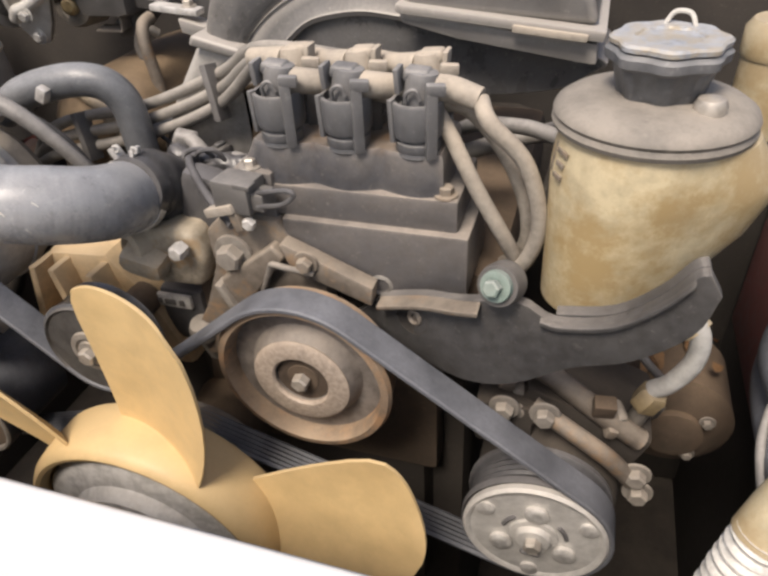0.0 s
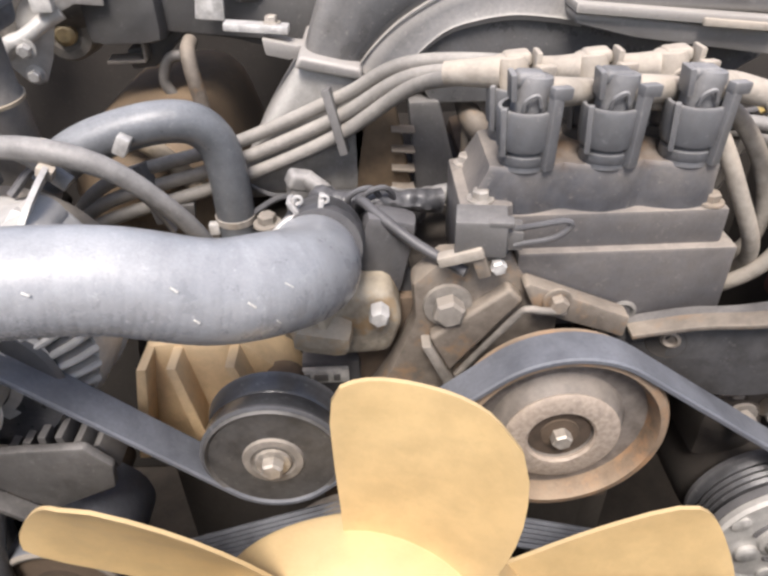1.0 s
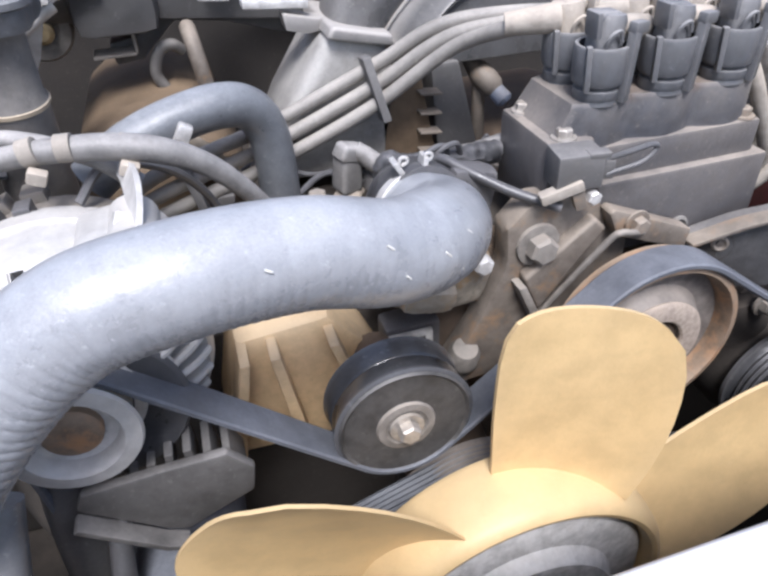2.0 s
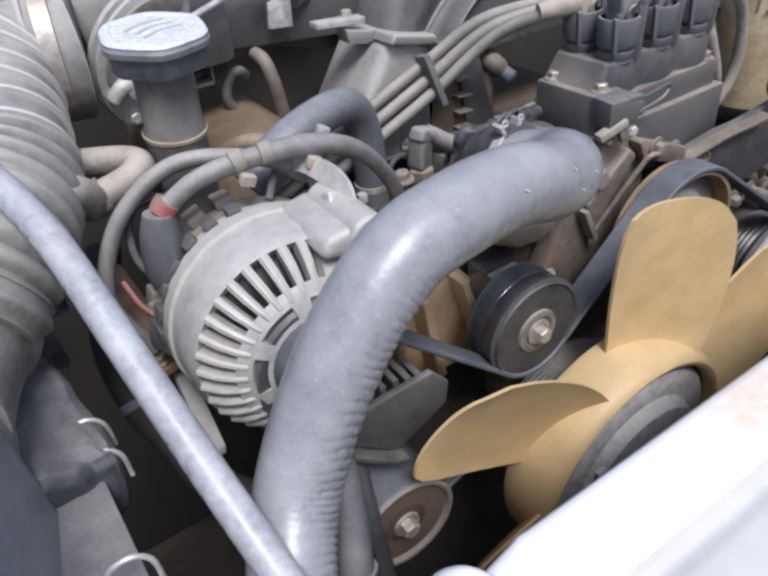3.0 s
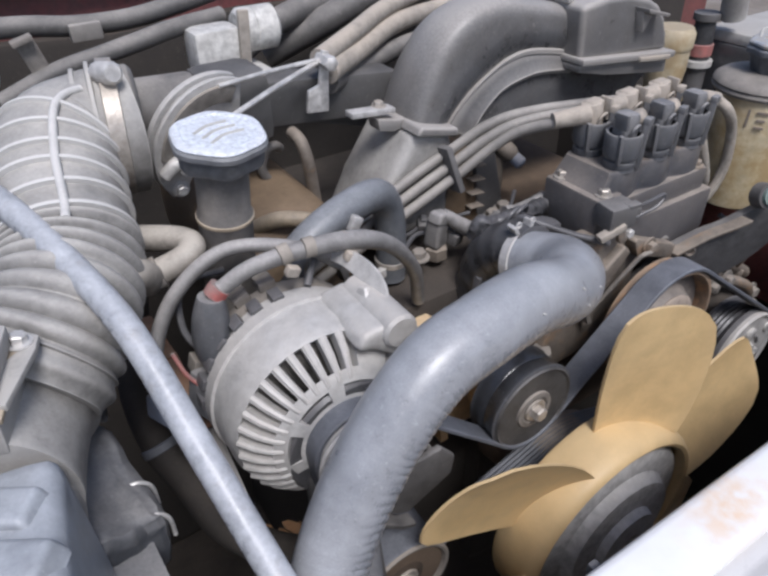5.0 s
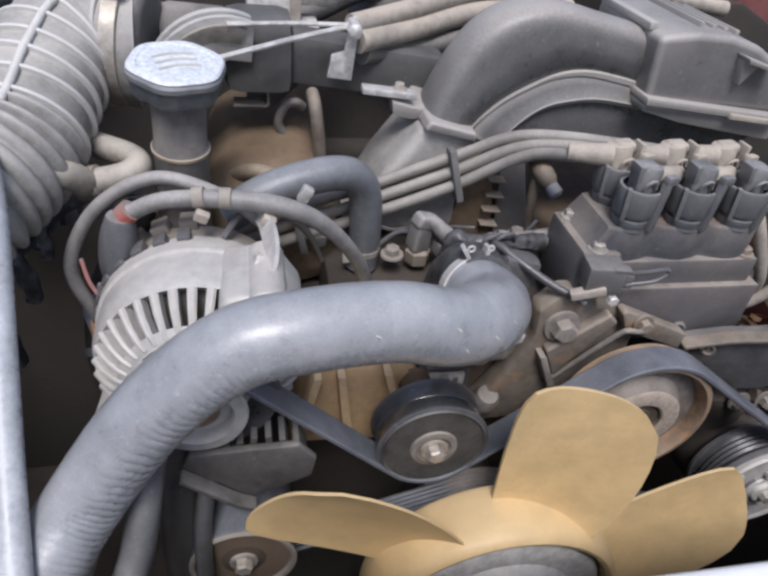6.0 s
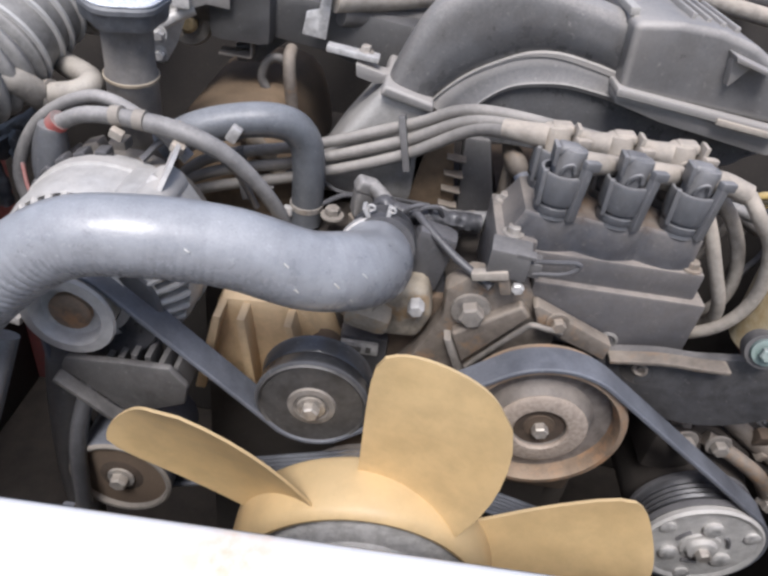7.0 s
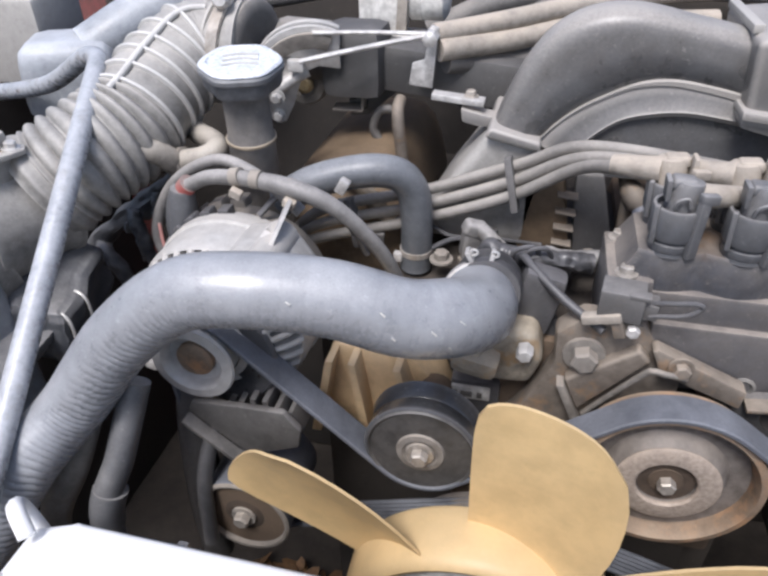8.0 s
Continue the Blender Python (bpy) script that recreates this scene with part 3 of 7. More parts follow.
def compressor():
    c = Vector((0.0218, 0.2715, 0.8524))
    e = base("air_conditioning_compressor", (0.03, 0.36, 0.80), "dusty compressor with a grey riveted clutch plate", "compressor")
    bm = turned(B(), c, "y", [(0.046, 0.006), (0.049, 0.003), (0.0495, 0.008), (0.0465, 0.010), *[(0.0462 - 0.0014 * (k % 2), 0.011 + 0.0022 * k) for k in range(9)], (0.049, 0.031), (0.049, 0.034), (0.03, 0.036)], 48)
    pulley = part("pulley", bm, black_rubber, e, "black grooved pulley")
    bm = turned(B(), c, "y", [(0.047, 0.004), (0.0474, 0.0), (0.0455, -0.002), (0.0435, -0.0015), (0.042, 0.0), (0.016, 0.0005), (0.0155, -0.0015), (0.011, -0.002), (0.010, 0.002), (0.002, 0.002)], 48)
    plate_ = part("clutch_plate", bm, cast_alloy, e, "light grey worn clutch plate")
    part("hub", turned(B(), (c.x, c.y, c.z), "-y", [(0.0125, -0.001), (0.0118, 0.004), (0.0105, 0.0055), (0.006, 0.006)], 24), cast_alloy, plate_)
    part("bolt", bolt(B(), (c.x, c.y - 0.0045, c.z), "-y", 0.0058, False), bolt_steel, plate_)
    for k in range(3):
        a = radians(90 + 120 * k)
        q = c + Vector((math.cos(a) * 0.024, -0.001, math.sin(a) * 0.024))
        part("rivet", turned(B(), q, "-y", [(0.0075, -0.001), (0.0078, 0.0018), (0.006, 0.003), (0.003, 0.0032)], 16), zinc, plate_)
        a += radians(60)
        q = c + Vector((math.cos(a) * 0.038, -0.0005, math.sin(a) * 0.038))
        part("rivet", turned(B(), q, "-y", [(0.006, -0.001), (0.0062, 0.0012), (0.004, 0.002)], 14), zinc, plate_)
        arc = [c + Vector((math.cos(a + t) * 0.021, -0.0004, math.sin(a + t) * 0.021)) for t in (-0.35, -0.15, 0.05, 0.25)]
        part("slot", tube(B(), arc, 0.0017, 6, 3), black_rubber, plate_)
    bm = turned(B(), (c.x + 0.004, 0.305, c.z - 0.004), "y", [(0.035, 0), (0.047, 0.004), (0.05, 0.02), (0.05, 0.075), (0.046, 0.08), (0.05, 0.085), (0.05, 0.13), (0.04, 0.14)], 32)
    block(bm, (c.x + 0.02, 0.36, c.z + 0.05), (0.09, 0.07, 0.03), 0.006, (0, 20, 0))
    block(bm, (c.x - 0.03, 0.34, c.z + 0.05), (0.04, 0.05, 0.04), 0.006)
    part("body", bm, grime_and_shade, e, "dark grimy cast compressor body")
    rng = random.Random(8)
    for k in range(16):
        p = (c.x - 0.045 + 0.1 * rng.random(), 0.318 + 0.03 * rng.random(), c.z + 0.05 + 0.042 * rng.random())
        if k % 3:
            part("fitting", block(B(), p, (0.007 + 0.01 * rng.random(), 0.01, 0.006 + 0.008 * rng.random()), 0.0018, (20 * rng.random(), 50 * rng.random() - 25, 40 * rng.random())), (brown_grime, bracket_iron, dark_hose)[k % 3 + (k > 8) - 1], e)
        else:
            part("fitting", turned(B(), p, (rng.random() - 0.5, -1, rng.random() - 0.3), [(0.005, -0.012), (0.0055, 0), (0.004, 0.003), (0.002, 0.0035)], 12), dull_alloy, e)
    part("pipe", tube(B(), [(-0.012, 0.335, 0.958), (0.018, 0.33, 0.943), (0.056, 0.326, 0.918), (0.08, 0.326, 0.902)], 0.0075, 14), bracket_iron, e)
    part("pipe", tube(B(), [(0.01, 0.318, 0.925), (0.035, 0.31, 0.916), (0.06, 0.308, 0.9), (0.078, 0.312, 0.878)], 0.0062, 14), bracket_iron, e)
    for x, z in ((-0.008, 0.925), (0.018, 0.925), (0.08, 0.885), (0.084, 0.868)):
        part("bolt", bolt(B(), (x, 0.312, z), "-y", 0.0065), dull_alloy, e)


compressor()


# ---- cooling fan ----
def fan():
    c = Vector((-0.2405, 0.0, 0.827))
    e = base("cooling_fan", (c.x, 0.30, c.z), "yellow nylon engine cooling fan with a grey viscous hub", "cooling fan")
    bm = turned(B(), (c.x, 0, c.z), "y", [(0.0855, 0.226), (0.0858, 0.214), (0.0875, 0.2095), (0.0905, 0.2085), (0.0935, 0.2105), (0.0965, 0.2155), (0.098, 0.226), (0.0982, 0.25), (0.0965, 0.2535), (0.08, 0.253), (0.075, 0.242), (0.0855, 0.24)], 64, hollow=True)
    part("hub", bm, fan_nylon, e)
    bm = turned(B(), (c.x, 0, c.z), "y", [(0.085, 0.236), (0.0845, 0.219), (0.081, 0.2155), (0.06, 0.212), (0.055, 0.203), (0.032, 0.201), (0.03, 0.194), (0.012, 0.192), (0.01, 0.265), (0.06, 0.265), (0.082, 0.25)], 56)
    part("clutch", bm, clutch_grey, e, "grey finned fan clutch")
    part("shaft", turned(B(), (c.x, 0.262, c.z), "y", [(0.02, 0), (0.02, 0.02)], 16), pulley_steel, e)
    for way in range(19, 379, 60):
        a = radians(way) - 0.06
        bm = B()
        rows, cols = 8, 12
        grid = []
        for i in range(rows + 1):
            r = 0.097 + (0.21 - 0.097) * i / rows
            chord = 0.076 + 0.022 * math.sin(0.3 + 0.75 * math.pi * i / rows)
            pitch = radians(26 - 8 * i / rows)
            sweep = 0.12 * (i / rows) ** 1.4
            line = []
            for j in range(cols + 1):
                u = j / cols - 0.5
                if i >= rows - 1:
                    u *= 0.86 if i == rows else 0.965
                s = u * chord * math.cos(pitch)
                y = 0.229 + u * chord * math.sin(pitch) * 0.75 + 0.006 * (1 - 4 * u * u)
                th = a + sweep + s / r
                line.append((r - (0.009 * (2 * u) ** 4 if i == rows else 0), y, th))
            grid.append(line)
        top = [[bm.verts.new((c.x + r * math.cos(t), y - 0.0012, c.z + r * math.sin(t))) for r, y, t in line] for line in grid]
        low = [[bm.verts.new((c.x + r * math.cos(t), y + 0.0012, c.z + r * math.sin(t))) for r, y, t in line] for line in grid]
        for i in range(rows):
            for j in range(cols):
                bm.faces.new((top[i][j], top[i][j + 1], top[i + 1][j + 1], top[i + 1][j]))
                bm.faces.new((low[i][j], low[i + 1][j], low[i + 1][j + 1], low[i][j + 1]))
        for i in range(rows):
            for j in (0, cols):
                bm.faces.new((top[i][j], top[i + 1][j], low[i + 1][j], low[i][j]))
        for j in range(cols):
            for i in (0, rows):
                bm.faces.new((top[i][j], top[i][j + 1], low[i][j + 1], low[i][j]))
        part("blade", bm, fan_nylon, e)


fan()


# ---- top radiator hose and thermostat housing ----
def radiator_hose():
    e = base("radiator_hose", (-0.5, 0.2, 0.97), "thick grey rubber radiator hose, dusty and wrinkled at its bend", "hose")
    line = [(-0.2645, 0.3277, 1.0431), (-0.2617, 0.2959, 1.0545), (-0.2762, 0.2724, 1.0643), (-0.3, 0.2579, 1.0712), (-0.3376, 0.2481, 1.0853), (-0.3842, 0.2358, 1.0926), (-0.4232, 0.2306, 1.086),
            (-0.4629, 0.2238, 1.0537), (-0.4985, 0.2113, 1.0073), (-0.5216, 0.1828, 0.9792), (-0.5416, 0.1569, 0.9416), (-0.5604, 0.1345, 0.9047)]
    inner = Vector((0.62, -0.35, -0.7))

    def wave(s, d):
        f = 1 + 0.01 * math.sin(9 * s + 2 * d.x) + 0.008 * noise.noise(Vector((s * 14, d.x * 1.4, d.z * 1.4)))
        f += 0.015 * math.exp(-((s - 0.2) / 0.05) ** 2) + 0.004 * noise.noise(Vector((s * 90, d.x * 5, d.z * 5)))
        bend = math.exp(-((s - 0.78) / 0.2) ** 2)
        crease = math.exp(-(math.sin(s * 380 + 1.6 * noise.noise(Vector((s * 20, d.x * 2, d.z)))) / 0.42) ** 2) * (0.6 + 0.5 * noise.noise(Vector((s * 60, d.x * 3, d.z * 3))))
        return f - crease * ((0.085 * bend + 0.006 + 0.014 * min(1.0, max(0.0, (s - 0.25) / 0.15))) * max(0.0, d.dot(inner) + 0.1) + 0.004 * bend)

    part("tube", tube(B(), line, lambda s: 0.0236 - 0.0046 * s, 56, 60, wave, mark=True), hose_rubber, e)
    bm = turned(B(), (-0.2643, 0.3255, 1.0438), (-0.09, 1, -0.35), [(0.0228, -0.004), (0.0246, -0.0038), (0.0246, 0.0038), (0.0228, 0.004)], 40, hollow=True)
    clamp = part("clamp", bm, zinc, e, "bright spring hose clamp")
    for x, lean in ((-0.2715, -30), (-0.258, 8)):
        part("tab", block(B(), (x, 0.3335, 1.0695), (0.003, 0.009, 0.011), 0.0008, (0, lean, 0)), zinc, clamp)
        part("tab_loop", tube(B(), [Vector((x, 0.331, 1.0725)) + Vector(p) for p in ((-0.0004, 0, 0), (0.0005, 0, 0.0035), (0.0035, 0, 0.0035), (0.004, 0, 0.001), (0.001, 0, -0.0005))], 0.0009, 6, 5), zinc, clamp)
    axis = spline(line, 44)
    for k, (i, up, front) in enumerate(((116, 0.3, -1), (102, -0.1, -1), (140, 0.1, -1), (96, 0.5, -1), (150, 0.7, -1), (196, 0.4, -1))):
        pts = []
        for j in (0, 2, 4 - k % 3):
            q = axis[i + j]
            t = (axis[i + j + 1] - axis[i + j - 1]).normalized()
            d = Vector((0, front, up + 0.03 * j))
            d = (d - t * d.dot(t)).normalized()
            pts.append(q + d * 0.0226)
        part("scuff", tube(B(), pts, 0.0005, 6, 4), clear_clip, e, "small pale scuff")


def thermostat():
    e = base("thermostat_housing", (-0.245, 0.34, 0.96), "tan and grey cast thermostat housing with bright bolts", "housing")
    bm = tube(B(), [(-0.259, 0.322, 1.05), (-0.26, 0.345, 1.043), (-0.26, 0.365, 1.02), (-0.258, 0.375, 0.985)], lambda s: 0.0218 + 0.004 * s, 28, 8, lambda s, d: 1 + 0.03 * (int(s * 12) % 2))
    part("neck", bm, black_rubber, e, "black grimy outlet neck")
    part("body", plate(B(), [(-0.288, 0.99), (-0.282, 1.008), (-0.25, 1.022), (-0.224, 1.022), (-0.216, 1.0), (-0.224, 0.976), (-0.258, 0.974)], 0.322, 0.352, 0.008, seg=3), stained_alloy, e)
    part("lump", block(B(), (-0.262, 0.322, 0.998), (0.034, 0.03, 0.018), 0.008, (10, 12, 0)), stained_alloy, e)
    part("outlet", turned(B(), (-0.272, 0.318, 1.003), (-0.5, -1, 0.1), [(0.014, -0.02), (0.0145, 0.0), (0.011, 0.002), (0.009, -0.004)], 22), stained_alloy, e)
    part("black_case", block(B(), (-0.226, 0.352, 1.03), (0.03, 0.02, 0.05), 0.007, (0, 12, 0)), black_rubber, e, "black painted rear case")
    part("gasket", plate(B(), [(-0.29, 0.97), (-0.285, 1.02), (-0.215, 1.03), (-0.205, 0.995), (-0.215, 0.965)], 0.352, 0.36, 0.002), black_rubber, e)
    part("bolt", bolt(B(), (-0.23, 0.3205, 1.012), "-y", 0.0058, False, 0.008), zinc, e, "bright white bolt head")
    part("bolt", bolt(B(), (-0.228, 0.362, 1.035), "-y", 0.006), bolt_steel, e)


def sensor_block():
    e = base("bypass_connector", (-0.266, 0.345, 0.915), "black plastic connector with a clear label clip", "connector")
    bm = block(B(), (-0.262, 0.352, 0.93), (0.038, 0.022, 0.05), 0.005)
    part("body", bm, black_rubber, e)
    bm = block(B(), (-0.2665, 0.3385, 0.9465), (0.032, 0.004, 0.011), 0.001)
    label = part("label_clip", bm, clear_clip, e, "pale label clip")
    for k, w in enumerate((0.006, 0.009, 0.004)):
        part("mark", block(B(), (-0.278 + 0.010 * k, 0.3358, 0.9465), (w, 0.0012, 0.005), 0.0003), label_ink, label)
    e2 = base("stud", (-0.235, 0.34, 0.92), "tan dusty threaded stud with a cap", "stud")
    part("body", turned(B(), (-0.2345, 0.335, 0.905), (0, -0.35, 1), [(0.008, 0), (0.0085, 0.025), (0.0105, 0.027), (0.0105, 0.036), (0.008, 0.041), (0.003, 0.042)], 18), dull_alloy, e2)


radiator_hose(), thermostat(), sensor_block()


# ---- accessory brackets ----
def accessory_bracket():
    e = base("accessory_bracket", (-0.19, 0.33, 0.93), "dusty cast iron accessory bracket with large bolts", "bracket")
    bm = plate(B(), [(-0.248, 0.925), (-0.226, 0.96), (-0.21, 1.0), (-0.212, 1.025), (-0.196, 1.04), (-0.158, 1.04), (-0.142, 1.018), (-0.128, 1.0), (-0.13, 0.945), (-0.19, 0.915), (-0.236, 0.912)], 0.322, 0.342, 0.005)
    part("casting", bm, bracket_iron, e)
    bm = plate(B(), [(-0.1535, 1.029), (-0.1505, 1.0315), (-0.093, 1.0065), (-0.0945, 0.9925), (-0.146, 1.0125)], 0.3105, 0.3225, 0.0025)
    part("strap", bm, bracket_iron, e, "brown rusty strap")
    bm = plate(B(), [(-0.207, 0.99), (-0.2015, 0.99), (-0.187, 0.959), (-0.193, 0.959)], 0.311, 0.328, 0.0015)
    part("web", bm, dull_alloy, e)
    bm = plate(B(), [(-0.2025, 0.994), (-0.16, 1.0265), (-0.1515, 1.018), (-0.1905, 0.968)], 0.3135, 0.3235, 0.0028, seg=3)
    part("rib_block", bm, bracket_iron, e)
    rib = [(-0.185, 0.3205, 0.960), (-0.171, 0.3125, 0.988), (-0.157, 0.3035, 1.0165), (-0.1525, 0.3005, 1.0225), (-0.145, 0.3015, 1.0205), (-0.131, 0.3085, 1.0135)]
    part("lip", tube(B(), rib, 0.0021, 10, 6), dull_alloy, e, "thin pale cast lip")
    part("bolt", bolt(B(), (-0.192, 0.3215, 1.012), "-y", 0.009, True, 0.008), dull_alloy, e)
    part("bolt", bolt(B(), (-0.135, 0.310, 1.0205), "-y", 0.0052), bracket_iron, e)


def support_arm():
    e = base("reservoir_bracket", (0.0, 0.29, 0.97), "dark dusty pressed steel arm under the reservoir", "bracket")
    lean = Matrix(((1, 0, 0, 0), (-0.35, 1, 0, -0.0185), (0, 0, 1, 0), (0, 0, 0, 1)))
    # Outlines scaled along the opening camera's rays so the arm fits that view.
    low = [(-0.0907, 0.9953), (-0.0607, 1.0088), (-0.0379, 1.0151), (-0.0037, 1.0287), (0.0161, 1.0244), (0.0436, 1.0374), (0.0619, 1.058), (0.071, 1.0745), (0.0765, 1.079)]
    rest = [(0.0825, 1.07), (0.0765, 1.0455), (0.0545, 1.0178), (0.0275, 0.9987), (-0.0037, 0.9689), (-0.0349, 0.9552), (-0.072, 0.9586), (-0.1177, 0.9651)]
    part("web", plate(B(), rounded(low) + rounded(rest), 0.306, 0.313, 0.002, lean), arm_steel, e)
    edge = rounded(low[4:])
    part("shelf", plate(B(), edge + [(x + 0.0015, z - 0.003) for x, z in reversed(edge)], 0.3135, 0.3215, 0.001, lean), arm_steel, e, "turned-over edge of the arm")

    def strip(run, y0, y1):
        return plate(B(), run + [(x, z - 0.0028) for x, z in reversed(run)], y0, y1, 0.0009, lean)

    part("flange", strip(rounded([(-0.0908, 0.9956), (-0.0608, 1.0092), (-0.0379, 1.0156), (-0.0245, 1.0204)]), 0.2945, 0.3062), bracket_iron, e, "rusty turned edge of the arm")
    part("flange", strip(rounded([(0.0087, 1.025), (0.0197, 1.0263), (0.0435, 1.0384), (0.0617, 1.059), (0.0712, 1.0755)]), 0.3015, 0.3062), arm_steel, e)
    # No opening is cut: a dark disc puts the hole's shade into colour.
    part("hole", turned(B(), (-0.0686, 0.3117, 0.9868), (-0.33, -1, 0), [(0.0112, -0.002), (0.0114, 0.0), (0.0108, 0.0005), (0.0104, 0.0002)], 24), grime_and_shade, e, "dark disc standing in for a bolt hole")
    part("stud", turned(B(), (-0.0669, 0.3112, 0.9893), (-0.5, -1, 0.1), [(0.0055, -0.002), (0.0055, 0.001), (0.004, 0.002), (0.0025, 0.0005)], 14), bracket_iron, e)
    out = (-0.3, -1, 0.35)
    part("boss", turned(B(), (-0.0125, 0.29, 1.0395), out, [(0.0118, -0.004), (0.0118, 0.005), (0.0112, 0.0078), (0.005, 0.0085)], 28), arm_steel, e)
    green = part("bushing", turned(B(), (-0.0145, 0.283, 1.0425), out, [(0.0085, -0.001), (0.0088, 0.001), (0.0083, 0.0035), (0.0045, 0.004)], 28), green_plastic, e, "faded green washer")
    part("bolt", bolt(B(), (-0.0155, 0.2797, 1.0437), out, 0.0048, False), green_plastic, green)


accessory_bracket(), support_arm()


# ---- ignition ----
XS, YF, YR = (-0.154, -0.1125, -0.071), 0.342, 0.375
FLAT = pose(0, 0, 0, 90, 0, 0)


def coil_pack():
    e = base("ignition_coil_pack", (-0.11, 0.355, 1.0), "dusty grey-black plastic ignition coil pack with six towers", "ignition coil")
    part("flange", block(B(), (-0.1125, 0.36, 1.0515), (0.135, 0.062, 0.021), 0.0025), coil_plastic, e)
    bm = plate(B(), [(-0.155, 0.992), (-0.155, 1.0415), (-0.0375, 1.0415), (-0.0375, 1.0), (-0.05, 0.992)], 0.324, 0.385, 0.0022)
    part("body", bm, coil_plastic, e)
    part("bolt_hole", turned(B(), (-0.092, 0.3237, 1.0), "-y", [(0.008, -0.003), (0.008, 0.0), (0.006, 0.0012), (0.004, -0.001)], 18), label_ink, e)
    bm = plate(B(), [(-0.187, -0.327), (-0.159, -0.327), (-0.159, -0.388), (-0.187, -0.388)], 1.018, 1.0695, 0.003, FLAT)
    part("end_case", bm, coil_plastic, e)
    # the skirt swells round each tower and slopes out to the end case
    n, bm = 48, B()
    rings = []
    for z, grow, lean in ((1.0605, 0.0006, 0.014), (1.066, 0.0003, 0.01), (1.0845, 0.0, 0.0), (1.0872, -0.0015, -0.001)):
        front, back = [], []
        for k in range(n + 1):
            f = k / n
            x = -0.1725 - lean + (0.1175 + lean + grow) * f
            swell = max(0.0, math.cos(math.pi * (x - XS[1]) / (XS[1] - XS[0]) * 1.0) ** 2) ** 0.45
            front.append((x, 0.3365 - 0.0055 * swell - grow, z))
            back.append((x, 0.3815 + 0.0075 * swell + grow, z))
        rings.append([bm.verts.new(q) for q in front + back[::-1]])
    for p, q in zip(rings, rings[1:]):
        m = len(p)
        for k in range(m):
            bm.faces.new((p[k], p[(k + 1) % m], q[(k + 1) % m], q[k]))
    top = rings[-1]
    for k in range(n):
        bm.faces.new((top[k], top[k + 1], top[2 * n - k], top[2 * n + 1 - k]))
    part("skirt", bm, coil_plastic, e, "scalloped tower skirt with tan dust on top")
    for p, m in (((-0.1755, 0.334, 1.0695), bolt_steel), ((-0.0535, 0.336, 1.0622), bracket_iron), ((-0.1775, 0.378, 1.0695), bolt_steel)):
        part("bolt", bolt(B(), p, "z", 0.0047), m, e)
    plug = part("connector", block(B(), (-0.1770, 0.3180, 1.0605), (0.026, 0.02, 0.02), 0.0018, (0, 0, -8)), black_plastic, e, "small dark plug")
    part("lug", block(B(), (-0.1610, 0.3165, 1.0585), (0.01, 0.014, 0.011), 0.0015, (0, 0, -8)), black_plastic, plug)
    part("notch", block(B(), (-0.1685, 0.3105, 1.0695), (0.012, 0.008, 0.003), 0.0008, (0, 0, -8)), black_plastic, plug)
    part("clip", block(B(), (-0.1875, 0.3110, 1.0505), (0.024, 0.008, 0.006), 0.0015, (0, -20, -12)), pale_boot, e, "pale plug clip")
    part("clip", block(B(), (-0.1770, 0.3100, 1.0455), (0.007, 0.006, 0.014), 0.0012, (0, -20, -12)), bracket_iron, e, "rusty clip leg")
    part("bolt", bolt(B(), (-0.1685, 0.3110, 1.0445), "-y", 0.0042, False), zinc, e)
    part("wire_loop", tube(B(), [(-0.1615, 0.3125, 1.0640), (-0.1495, 0.3075, 1.0690), (-0.1385, 0.3065, 1.0710), (-0.1355, 0.3065, 1.0680), (-0.1435, 0.3065, 1.0615), (-0.1615, 0.3105, 1.0560)], 0.0016, 8), black_rubber, e)


